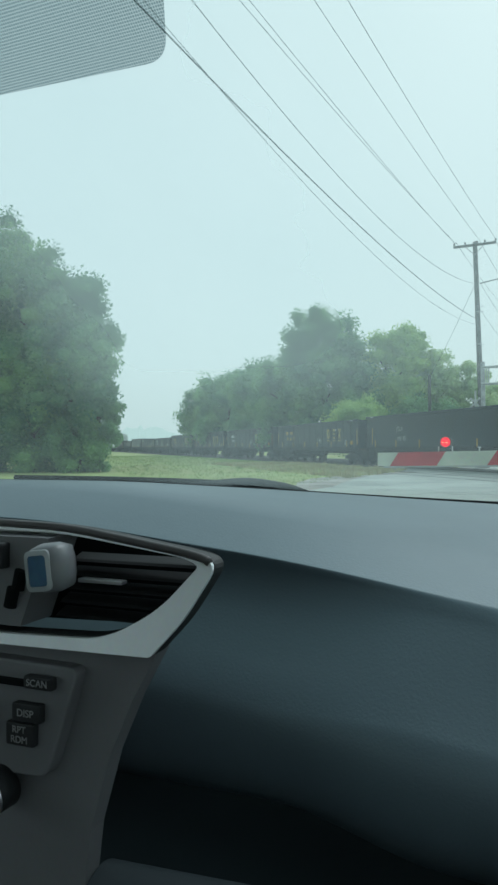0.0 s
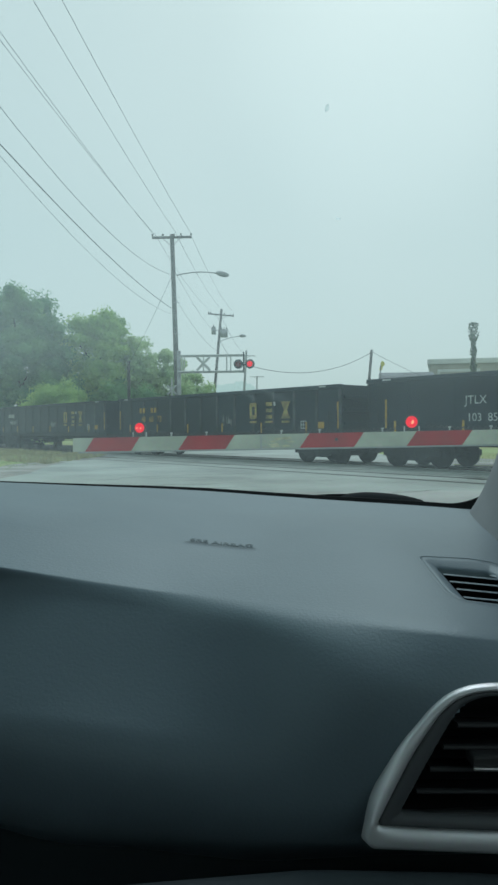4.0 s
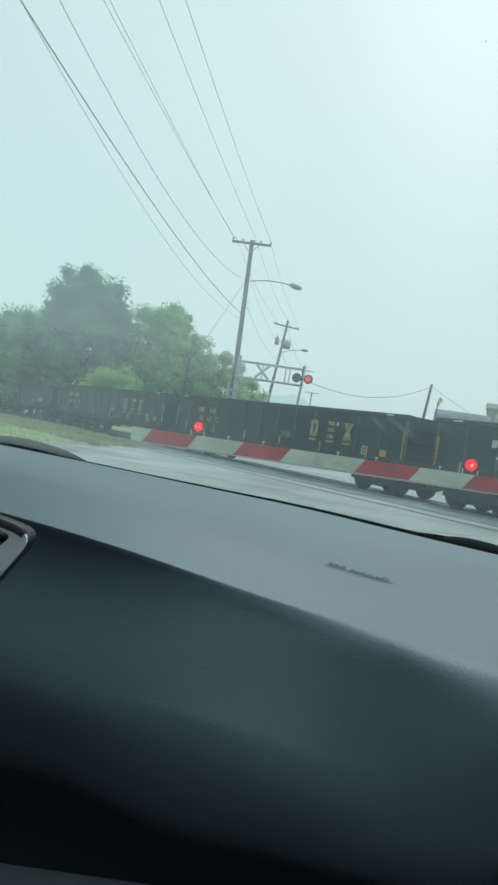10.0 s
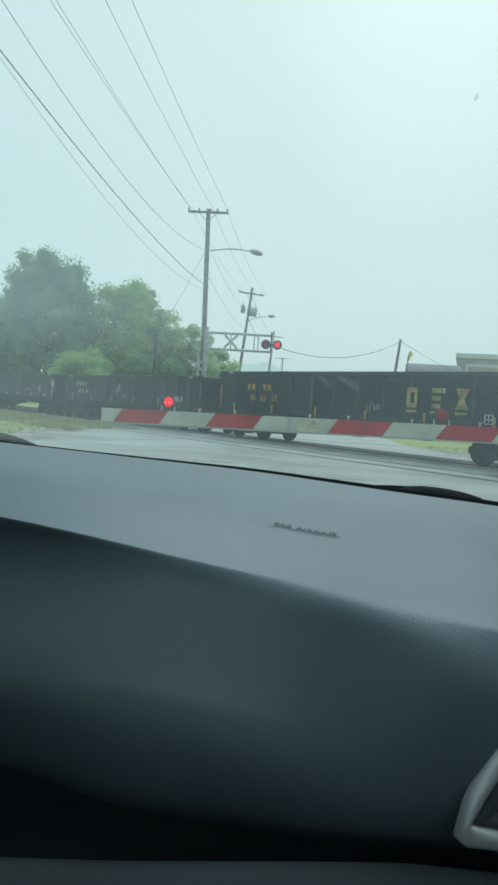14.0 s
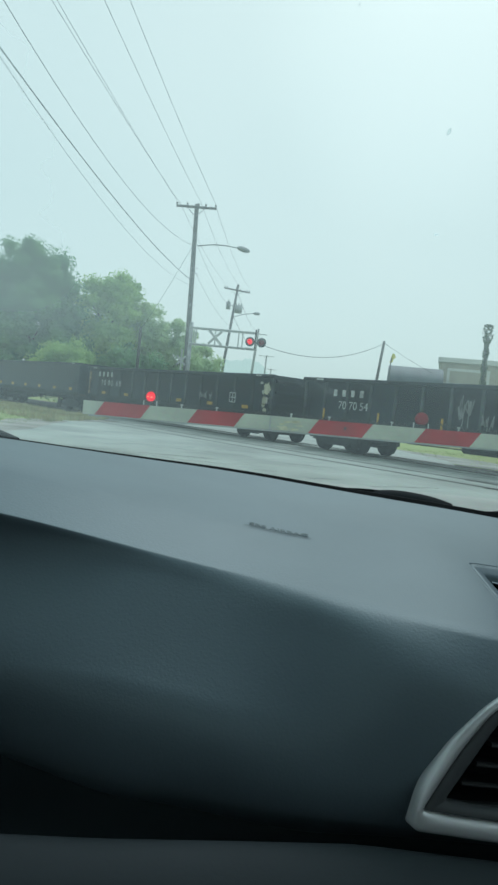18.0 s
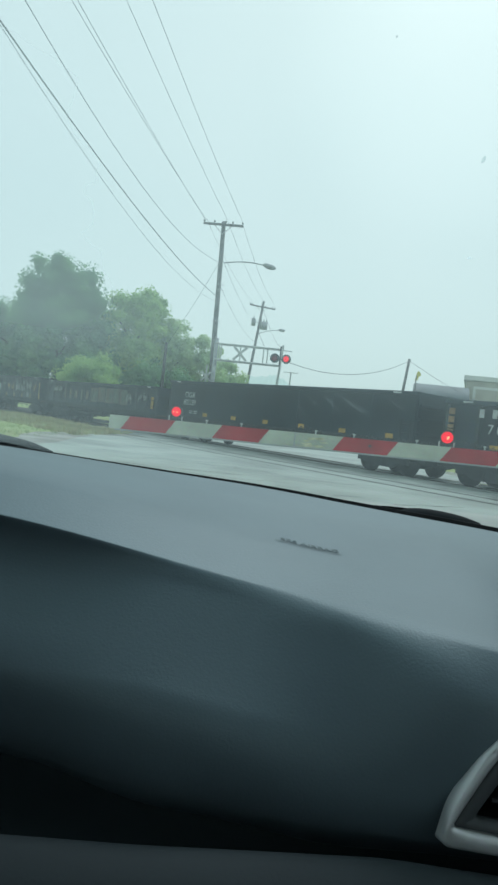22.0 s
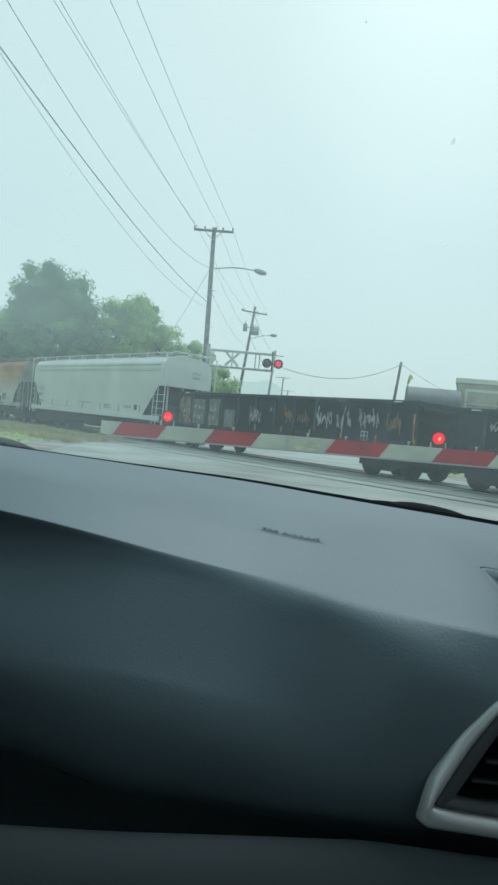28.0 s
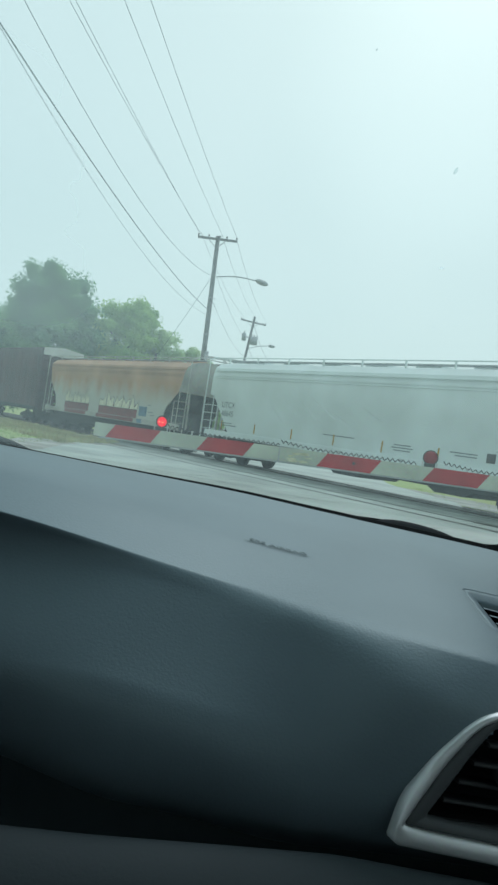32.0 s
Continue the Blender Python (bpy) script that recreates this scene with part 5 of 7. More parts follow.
def gondola(right, left, top, label, paint="black_paint", panels=12, chord="under", ribs=True, low_ends=False):
    root, L = wagon("gondola_wagon", label, right, left)
    h = L / 2
    z0, zt = 1.02, top
    w = (L - 0.1) / panels
    bm = bmesh.new()
    box(bm, (0, 0, (z0 + zt) / 2), (w - 0.006, 0.05, zt - z0 - 0.1))
    first = part("side_panel", bm, paint, root)
    bm = bmesh.new()
    slab(bm, [(-0.10, -0.09, z0 + 0.05), (0.10, -0.09, z0 + 0.05), (0.10, -0.09, zt - 0.12), (-0.10, -0.09, zt - 0.12)], (0, 0.09, 0))
    for v in bm.verts:
        if v.co.y < -0.05:
            v.co.x *= 0.55
    rib0 = part("rib", bm, "rib_skylit" if paint in ("black_paint", "grimy_black") else paint, root)
    firsts = True
    for k in range(panels):
        x = -h + 0.05 + w * (k + 0.5)
        for y in (-(SIDE - (0.115 if ribs else 0.075)), SIDE - (0.115 if ribs else 0.075)):
            if k == 0 and y < 0:
                first.matrix_basis = pose(x, y, 0)
            else:
                again("side_panel", first, pose(x, y, 0), root)
    for k in range(panels + 1):
        x = -h + 0.05 + w * k
        x = min(max(x, -h + 0.12), h - 0.12)
        for y, turn in ((-(SIDE - 0.14), 0), (SIDE - 0.14, 180)):
            if not ribs and 0 < k < panels:
                continue
            if firsts:
                rib0.matrix_basis = pose(x, y, 0)
                firsts = False
            else:
                again("rib", rib0, pose(x, y, 0, 0, 0, turn), root)
    for y in (-(SIDE - 0.07), SIDE - 0.07):
        bm = bmesh.new()
        box(bm, (0, y, zt - 0.07), (L, 0.16, 0.14), bevel=0.015)
        part("top_chord", bm, paint, root)
        bm = bmesh.new()
        box(bm, (0, y + (0.02 if y < 0 else -0.02), z0 - 0.02), (L, 0.12, 0.22), bevel=0.012)
        part("side_sill", bm, "under", root)
        # row of tie-down hooks under the chord of the sill
        bm = bmesh.new()
        s = -1 if y < 0 else 1
        for k in range(int(L / 0.35)):
            box(bm, (-h + 0.3 + k * 0.35, s * (SIDE + 0.005), z0 + 0.12), (0.16, 0.02, 0.035))
        tagged(part("hook_row", bm, "under", root), kind="stuff")
    for x, s in ((h - 0.04, 1), (-h + 0.04, -1)):
        ze = zt - (0.25 if low_ends else 0.02)
        bm = bmesh.new()
        box(bm, (x, 0, (z0 + ze) / 2), (0.06, 2 * SIDE - 0.2, ze - z0))
        part("end_wall", bm, "dark_rust" if "brown" in label else paint, root)
        for z in (1.45, 1.95, 2.4):
            if z < ze - 0.1:
                bm = bmesh.new()
                box(bm, (x + s * 0.06, 0, z), (0.1, 2 * SIDE - 0.3, 0.12), bevel=0.02)
                part("end_rib", bm, paint, root)
    bm = bmesh.new()
    box(bm, (0, 0, z0 - 0.03), (L - 0.1, 2 * SIDE - 0.3, 0.08))
    part("floor", bm, "rust", root)
    bm = bmesh.new()
    box(bm, (0, 0, 0.82), (L - 1.0, 0.45, 0.3))
    for k in range(7):
        box(bm, (-h + 3.5 + k * (L - 7) / 6, 0, 0.88), (0.12, 2.6, 0.16))
    part("centre_sill", bm, "under", root)
    bm = bmesh.new()
    rod(bm, (-0.8, -0.9, 0.68), (0.5, -0.9, 0.68), 0.17, 0.17, 12)
    box(bm, (1.4, -0.95, 0.72), (0.5, 0.2, 0.3), bevel=0.03)
    rod(bm, (-3.2, -0.7, 0.6), (3.4, -0.7, 0.62), 0.02, 0.02, 6)
    part("brake_gear", bm, "under", root)
    for s in (-1, 1):
        coupler(root, s * h, s)
        truck(root, s * (h - 1.6), None)
        ladder(root, s * (h - 0.35), -SIDE - 0.05, 0.7, 1.9, 0.42, "x", "under", 4)
    for s in (-1, 1):
        bm = bmesh.new()
        box(bm, (s * (h - 0.9), -SIDE - 0.01, zt - 0.06), (0.36, 0.02, 0.05), bevel=0.005)
        part("end_marker", bm, "letter_white", root, "small white end marker")
    return root, h


def paint_patch(root, name, x, z, w, h, material, label=""):
    bm = bmesh.new()
    box(bm, (x, -SIDE + 0.046, z), (w, 0.012, h))
    return part(name, bm, material, root, label)


FRONT = (90, 0, 0)


def ragged(root, name, x, z, w, h, material, seed, label=""):
    """A flake of paint with a torn outline on a wagon's side."""
    rnd = random.Random(seed)
    bm = bmesh.new()
    n = 18
    o = []
    for k in range(n):
        a, q = 6.28319 * k / n, rnd.uniform(0.55, 1.0)
        c, d = math.cos(a), math.sin(a)
        o.append((x + 0.5 * w * q * math.copysign(abs(c) ** 0.6, c), -SIDE + 0.040 - 0.0006 * (seed % 4), z + 0.5 * h * q * math.copysign(abs(d) ** 0.6, d)))
    slab(bm, o, (0, -0.004, 0))
    return part(name, bm, material, root, label)


def side_text(root, text, size, x, z, material="letter_white", y=None):
    return lettering("lettering", text, size, pose(x, -SIDE + 0.044 if y is None else y, z, 90, 0, 0), material, root, 0.002)


def mark_bars(root, x, z, material, w=0.22, h=0.30, n=4, gap=0.34):
    for k in range(n):
        paint_patch(root, "mark_bar", x + k * gap, z, w, h, material)


def emblem(root, x, z):
    """Three plain yellow shapes, each over a short bar: a hollow block, three stripes, an hourglass."""
    y = -SIDE + 0.040
    bm = bmesh.new()
    cx = x - 0.98
    frame_ring(bm, rounded([(cx - 0.22, y, z - 0.33), (cx + 0.22, y, z - 0.33), (cx + 0.22, y, z + 0.33), (cx - 0.22, y, z + 0.33)], 0.10),
               rounded([(cx - 0.08, y, z - 0.18), (cx + 0.10, y, z - 0.18), (cx + 0.10, y, z + 0.18), (cx - 0.08, y, z + 0.18)], 0.05), (0, 0.012, 0))
    part("emblem_block", bm, "emblem_yellow", root, "faded yellow hollow emblem block")
    for dz in (-0.25, 0.0, 0.25):
        paint_patch(root, "emblem_stripe", x, z + dz, 0.36, 0.15, "emblem_yellow", "faded yellow emblem stripe")
    bm = bmesh.new()
    cx = x + 0.98
    slab(bm, [(cx - 0.26, y, z - 0.33), (cx + 0.26, y, z - 0.33), (cx + 0.08, y, z), (cx + 0.26, y, z + 0.33), (cx - 0.26, y, z + 0.33), (cx - 0.08, y, z)], (0, 0.012, 0))
    part("emblem_block", bm, "emblem_yellow", root, "faded yellow hourglass emblem block")
    for k in range(3):
        paint_patch(root, "emblem_bar", x + (k - 1) * 0.98, z - 0.45, 0.44, 0.08, "emblem_yellow", "faded yellow bar")


def data_box(root, x, z, s=0.36):
    bm = bmesh.new()
    y = -SIDE + 0.044
    q = s / 2
    frame_ring(bm, [(x - q, y, z - q), (x + q, y, z - q), (x + q, y, z + q), (x - q, y, z + q)],
               [(x - q + .03, y, z - q + .03), (x + q - .03, y, z - q + .03), (x + q - .03, y, z + q - .03), (x - q + .03, y, z + q - .03)], (0, 0.01, 0))
    box(bm, (x, y, z), (s, 0.008, 0.03))
    box(bm, (x, y, z), (0.03, 0.008, s))
    part("data_panel", bm, "letter_white", root, "white inspection panel outline")


def reflectors(root, h, every=2.6):
    n = int(2 * h / every)
    for k in range(n):
        paint_patch(root, "reflector", -h + 1.2 + k * every, 1.30, 0.08, 0.42, "yellow", "narrow yellow reflector strip")


def end_strip(root, h):
    paint_patch(root, "end_strip", h - 0.18, 1.75, 0.07, 0.95, "yellow", "tall yellow reflective strip")


g, h = gondola(19.9, 4.5, 2.85, "cream weathered gondola wagon with rust stains", "weathered_cream", 11)
paint_patch(g, "rust_plate", -h + 1.35, 1.75, 0.75, 0.5, "graf_orange", "orange rust patch")
reflectors(g, h)
g, h = gondola(3.4, -12.2, 2.93, "black smooth-sided gondola wagon with white stencilled marks", "fresh_black", 9, ribs=False)
side_text(g, "JTLX", 0.36, -3.57, 2.1)
side_text(g, "103  85", 0.34, -3.35, 1.58)
end_strip(g, h - 14.6)
reflectors(g, h)
for right, left, number, yellow in ((-13.4, -29.4, "48 68 73", True), (-30.8, -47.0, "4862 87", False), (-48.15, -64.2, "48 63 22", True), (-65.5, -81.4, "48 65 55", True)):
    g, h = gondola(right, left, 2.85, "weathered black gondola wagon with faded yellow emblem blocks", "black_paint", 13)
    ink = "yellow" if yellow else "letter_white"
    for k in range(2):
        mark_bars(g, -5.75 + k * (1.05 if yellow else 0.50), 2.2, ink, 0.19, 0.24, 2, 0.30 if yellow else 0.25)
    side_text(g, number.replace(" ", "   ") if yellow else number, 0.40 if yellow else 0.36, -4.75 if yellow else -5.05, 1.76, ink)
    emblem(g, 4.07, 2.0)
    data_box(g, 6.05, 1.42, 0.30)
    paint_patch(g, "stencil_block", 6.98, 1.4, 0.3, 0.24, "yellow", "small square yellow plate")
    reflectors(g, h)
    end_strip(g, h)
    end_strip(g, -h + 0.36)
    paint_patch(g, "stencil_block", h - 3.6, 2.25, 0.10, 0.16, "letter_white")
    part("chalk_marks", scribble(int(-right), 1.0, 1.6, 0.7, 0.5, -SIDE + 0.040, 4, 0.03), "graf_white", g)
g, h = gondola(-82.85, -98.35, 2.62, "grimy black gondola wagon with chalky marks and rusty patches", "grimy_black", 14)
mark_bars(g, -h + 1.7, 2.1, "letter_white", 0.16, 0.24, 4, 0.42)
side_text(g, "70 70 54", 0.40, -h + 2.6, 1.66)
part("graffiti", scribble(5, -0.85, 1.80, 0.6, 1.0, -SIDE + 0.040, 3, 0.035), "graf_white", g, "loose white spray tag")
part("graffiti", scribble(9, 0.0, 1.55, 0.5, 0.6, -SIDE + 0.040, 3, 0.03), "graf_white", g, "loose white spray tag")
part("graffiti", scribble(6, 4.8, 1.5, 1.35, 0.55, -SIDE + 0.040, 6, 0.045), "letter_white", g, "loose white spray tag")
reflectors(g, h)
g, h = gondola(-100.1, -116.3, 2.66, "grimy black gondola wagon with peeling cream end panels", "grimy_black", 13)
mark_bars(g, -h + 1.4, 2.28, "letter_white", 0.17, 0.26, 4, 0.46)
side_text(g, "7 0  0 0   6 8", 0.42, -h + 2.75, 1.80)
data_box(g, h - 2.6, 1.62, 0.42)
for k in range(5):
    paint_patch(g, "rust_patch", -h + 0.3, 2.3 - 0.26 * k, 0.22, 0.2, "graf_orange", "orange rust patch")
for k, (x, z, w, tall, material) in enumerate(((0.36, 2.05, 0.50, 0.62, "cream"), (0.50, 1.55, 0.36, 0.50, "cream"), (0.30, 1.62, 0.26, 0.34, "dirty_white"), (0.42, 1.16, 0.34, 0.34, "cream"), (0.72, 2.30, 0.22, 0.14, "dirty_white"), (0.60, 1.92, 0.16, 0.24, "dirty_white"))):
    ragged(g, "peeling_patch", h - x, z, w, tall, material, 70 + k, "peeling cream paint")
for k in range(6):
    paint_patch(g, "yellow_tag", -h + 2.0 + k * 2.5, 1.28, 0.42, 0.14, "yellow", "small yellow reflector")
part("graffiti", scribble(8, h - 5.0, 1.6, 0.9, 0.5, -SIDE + 0.040, 3, 0.035), "graf_white", g, "loose white spray tag")
g, h = gondola(-117.4, -133.4, 2.86, "clean black smooth-sided gondola wagon with white stencilled marks", "fresh_black", 8, ribs=False)
side_text(g, "CIGX", 0.38, -h + 1.95, 2.18)
side_text(g, "803239", 0.36, -h + 1.98, 1.82)
mark_bars(g, -h + 2.15, 1.42, "letter_white", 0.3, 0.035, 2, 0.42)
mark_bars(g, -h + 2.15, 1.33, "letter_white", 0.26, 0.03, 2, 0.42)
for k in range(7):
    paint_patch(g, "yellow_tag", -h + 1.1 + k * 2.3, 1.30, 0.34, 0.16, "yellow", "small yellow reflector")
g, h = gondola(-134.6, -149.8, 2.5, "rust-stained gondola wagon covered in faded graffiti", "grimy_black", 13)
for k in range(5):
    paint_patch(g, "graffiti", 0.0 + k * 0.95, 1.78 + 0.05 * (k % 2), 0.86, 0.85, "mural", "faded streaky spray mural")
for k in range(5):
    paint_patch(g, "graffiti", -4.4 + k * 0.85, 1.72, 0.2 + 0.1 * (k % 3), 0.5 + 0.1 * (k % 2), "mural", "faded streaky spray mural")
part("graffiti", scribble(23, -6.2, 1.95, 1.2, 0.55, -SIDE + 0.036, 4, 0.05), "graf_white", g, "white spray lettering")
part("graffiti", scribble(24, 4.15, 1.75, 0.6, 0.8, -SIDE + 0.036, 2, 0.05), "graf_white", g, "white spray lettering")
part("graffiti", scribble(25, 5.5, 1.85, 1.0, 0.5, -SIDE + 0.036, 4, 0.05), "graf_white", g, "white spray lettering")
paint_patch(g, "end_strip", 7.12, 1.62, 0.28, 0.62, "yellow", "yellow reflector plate")
g, h = gondola(-151.1, -166.0, 2.66, "black gondola wagon with white graffiti tags on its panels", "grimy_black", 12)
pw = (2 * h - 0.1) / 12
for k, (w, z, tall, material) in enumerate(((0.98, 1.78, 1.35, "rust_panel"), (0.96, 1.75, 1.15, "chalk_panel"), (0.86, 1.78, 1.2, "chalk_panel"), (0.80, 1.55, 0.8, "chalk_panel"))):
    bm = bmesh.new()
    box(bm, (-h + 0.05 + pw * (k + 0.5) - 0.03, -SIDE + 0.084, z), (w, 0.012, tall))
    part("graffiti", bm, material, g, "rusty flaking panel" if k == 0 else "chalky grey sprayed panel")
for k, (x, z, w, n) in enumerate(((0.3, 1.75, 0.8, 4), (1.42, 1.95, 0.85, 4), (1.42, 1.5, 0.85, 4), (2.7, 1.9, 0.6, 3), (2.7, 1.5, 0.6, 2))):
    part("graffiti", scribble(40 + k, -h + x, z, w, 0.36, -SIDE + 0.072, n, 0.028), "letter_white", g, "thin white spray letters")
for k, (x, z, w, tall, n, ink) in enumerate(((-1.25, 1.75, 0.75, 0.95, 3, "letter_white"), (-0.2, 2.05, 0.16, 0.24, 1, "letter_white"), (0.95, 1.9, 0.6, 0.75, 3, "graf_orange"), (1.8, 1.8, 0.65, 0.7, 3, "graf_orange"),
                                              (2.98, 1.9, 0.85, 0.85, 3, "letter_white"), (3.98, 1.85, 0.85, 1.05, 3, "letter_white"), (5.25, 1.98, 1.1, 0.75, 5, "letter_white"), (6.42, 1.85, 0.75, 0.75, 3, "graf_orange"))):
    part("graffiti", scribble(60 + k, x - w / 2, z, w, tall, -SIDE + 0.040, n, 0.042), ink, g, "loose orange spray tag" if ink == "graf_orange" else "tall white spray tag")
data_box(g, 5.1, 1.35, 0.34)
end_strip(g, h)
for k in range(9):
    paint_patch(g, "yellow_tag", -h + 1.2 + k * 1.7, 1.22, 0.07, 0.36, "yellow", "narrow yellow reflector strip")


def hopper(right, left, label, paint, trim, top=4.58, cut=None):
    root, L = wagon("covered_hopper_wagon", label, right, left)
    h = L / 2
    # side outline with ends cut back below
    bm = bmesh.new()

    def inset(z):
        if cut:
            return float(np.interp(z, *cut))
        return 0.5 if z > 2.9 else 0.78 + (2.9 - z) * 0.9

    prof = [(1.48, 1.12), (1.5, 1.5), (1.5, 2.1), (1.5, 2.88), (1.5, 2.92), (1.5, 3.75), (1.42, 4.15), (1.15, 4.38), (0.6, 4.5), (0.0, 4.53)]
    full = [(-y, z) for y, z in prof] + [(y, z) for y, z in prof[::-1][1:]]
    rows = []
    for k in range(13):
        f = -1 + 2 * k / 12
        rows.append([((h - inset(z)) * f, y, z) for y, z in full])
    strip(bm, rows)
    bmesh.ops.recalc_face_normals(bm, faces=bm.faces[:])
    part("body", bm, paint, root)
    for s in (-1, 1):
        bm = bmesh.new()
        bm.faces.new([bm.verts.new((s * (h - inset(z)), y, z)) for y, z in full if z > 2.9])
        bmesh.ops.recalc_face_normals(bm, faces=bm.faces[:])
        part("end_sheet", bm, trim, root)
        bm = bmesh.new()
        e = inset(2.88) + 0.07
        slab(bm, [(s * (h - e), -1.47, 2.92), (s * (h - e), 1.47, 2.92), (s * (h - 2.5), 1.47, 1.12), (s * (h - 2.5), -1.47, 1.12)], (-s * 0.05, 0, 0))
        part("slope_sheet", bm, "shadow_grey", root, "slope sheet painted dark for shade and grime")
    for y in (-1.5, 1.5):
        s = -1 if y < 0 else 1
        for z, t in ((4.02, 0.05), (3.82, 0.10), (3.7, 0.04)):
            bm = bmesh.new()
            box(bm, (0, y + s * 0.0, z), (L - 2 * inset(z) - 0.5 + (0.4 if cut else 0.0), 0.07, t), bevel=0.012)
            part("top_rib", bm, paint, root)
        bm = bmesh.new()
        box(bm, (0, y, 1.22), (L - 1.0, 0.12, 0.26), bevel=0.02)
        part("side_sill", bm, trim, root)
        for xx in (-1, 1):
            bm = bmesh.new()
            for post, up in ((1.2, 2.45), (0.8, 2.95)):
                rod(bm, (xx * (h - post), y, 0.85), (xx * (h - post), y, up), 0.026, 0.026, 6)
            for k in range(5):
                rod(bm, (xx * (h - 1.2), y, 1.05 + 0.35 * k), (xx * (h - 0.12), y, 1.05 + 0.35 * k), 0.014, 0.014, 6)
            part("ladder", bm, trim, root)
            bm = bmesh.new()
            rod(bm, (xx * (h - 0.12), y, 0.9), (xx * (h - 0.12), y, 4.5), 0.032, 0.032, 6)
            part("corner_post", bm, trim, root)
    # slope sheets' framing, end platform
    for s in (-1, 1):
        bm = bmesh.new()
        box(bm, (s * (h - 0.8), 0, 1.0), (1.5, 2.7, 0.16), bevel=0.02)
        part("end_platform", bm, "under", root)
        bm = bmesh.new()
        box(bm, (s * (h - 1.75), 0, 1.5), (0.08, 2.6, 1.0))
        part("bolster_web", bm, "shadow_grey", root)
        for y in (-0.9, 0, 0.9):
            bm = bmesh.new()
            rod(bm, (s * (h - 0.75), y, 1.05), (s * (h - 0.85), y, 2.95), 0.05, 0.05, 6)
            part("end_strut", bm, trim, root)
        bm = bmesh.new()
        tube(bm, [(s * (h - 0.05), -1.5, 4.5), (s * (h - 0.05), -1.15, 4.67), (s * (h - 0.05), 1.15, 4.67), (s * (h - 0.05), 1.5, 4.5)], 0.03, 6)
        part("end_rail", bm, trim, root)
        ladder(root, s * (h - 0.05), 0.9, 0.9, 3.0, 0.45, "y", trim, 6)
        coupler(root, s * h, s)
        truck(root, s * (h - 1.7), None)
    bm = bmesh.new()
    for y in (-0.55, 0.55):
        box(bm, (0, y, top + 0.02), (L - 0.6, 0.32, 0.04))
    part("running_board", bm, "steel", root)
    for y in (-1.05, 1.05):
        bm = bmesh.new()
        tube(bm, [(-h + 0.1, y, 4.67), (h - 0.1, y, 4.67)], 0.025, 6)
        part("hand_rail", bm, trim, root)
        for k in range(9):
            bm = bmesh.new()
            x = -h + 1 + k * (L - 2) / 8
            box(bm, (x, y, 4.54), (0.06, 0.05, 0.26))
            part("rail_stanchion", bm, trim, root)
    for k in range(7):
        bm = bmesh.new()
        box(bm, (-h + 2 + k * (L - 4) / 6, 0, 4.6), (1.1, 0.6, 0.12), bevel=0.03)
        part("roof_hatch", bm, paint, root)
    # broad dark block added under the body in place of the shade there
    bm = bmesh.new()
    box(bm, (0, 0, 0.84), (L - 1.2, 2.3, 0.5), bevel=0.02)
    part("centre_sill", bm, "under", root)
    for x in (-h * 0.5, 0, h * 0.5):
        bm = bmesh.new()
        slab(bm, [(x - 1.9, -1.1, 1.15), (x + 1.9, -1.1, 1.15), (x + 0.55, -1.1, 0.42), (x - 0.55, -1.1, 0.42)], (0, 2.2, 0))
        part("hopper_bay", bm, "under", root)
    return root, h


g, h = hopper(-167.15, -185.5, "pale grey covered hopper wagon with roof rails and end ladders", "pale_grey", "pale_grey")
side_text(g, "UTCX", 0.36, -h + 2.0, 2.5, "stencil_grey", -1.512)
side_text(g, "48645", 0.36, -h + 2.0, 2.12, "stencil_grey", -1.512)
for text, z in (("UTCX", 3.72), ("48645", 3.5)):
    lettering("lettering", text, 0.2, pose(h - 0.495, 0.55, z, 90, 0, 90), "stencil_grey", g, 0.002)
for x, z, w in ((-h + 2.0, 1.72, 0.9), (-h + 2.2, 1.62, 1.1), (-0.2, 1.78, 1.6), (2.8, 1.75, 0.7), (2.8, 1.66, 0.9), (2.8, 1.57, 0.7), (5.2, 1.75, 1.0), (5.3, 1.66, 0.8)):
    bm = bmesh.new()
    box(bm, (x, -1.506, z), (w, 0.012, 0.035))
    part("stencil_bar", bm, "stencil_grey", g)
for k in range(7):
    bm = bmesh.new()
    box(bm, (-h + 1.7 + k * 2.35, -1.508, 1.62), (0.06, 0.012, 0.4))
    part("reflector", bm, "yellow", g)
bm = bmesh.new()
box(bm, (h - 3.0, -1.507, 1.70), (0.30, 0.012, 0.28))
part("data_panel", bm, "letter_dark", g)
g, h = hopper(-186.8, -204.2, "rust-stained orange covered hopper wagon with red graffiti", "orange", "dirty_white", cut=((1.1, 1.9, 2.3, 2.9, 4.53), (2.15, 2.05, 1.7, 0.9, 0.45)))


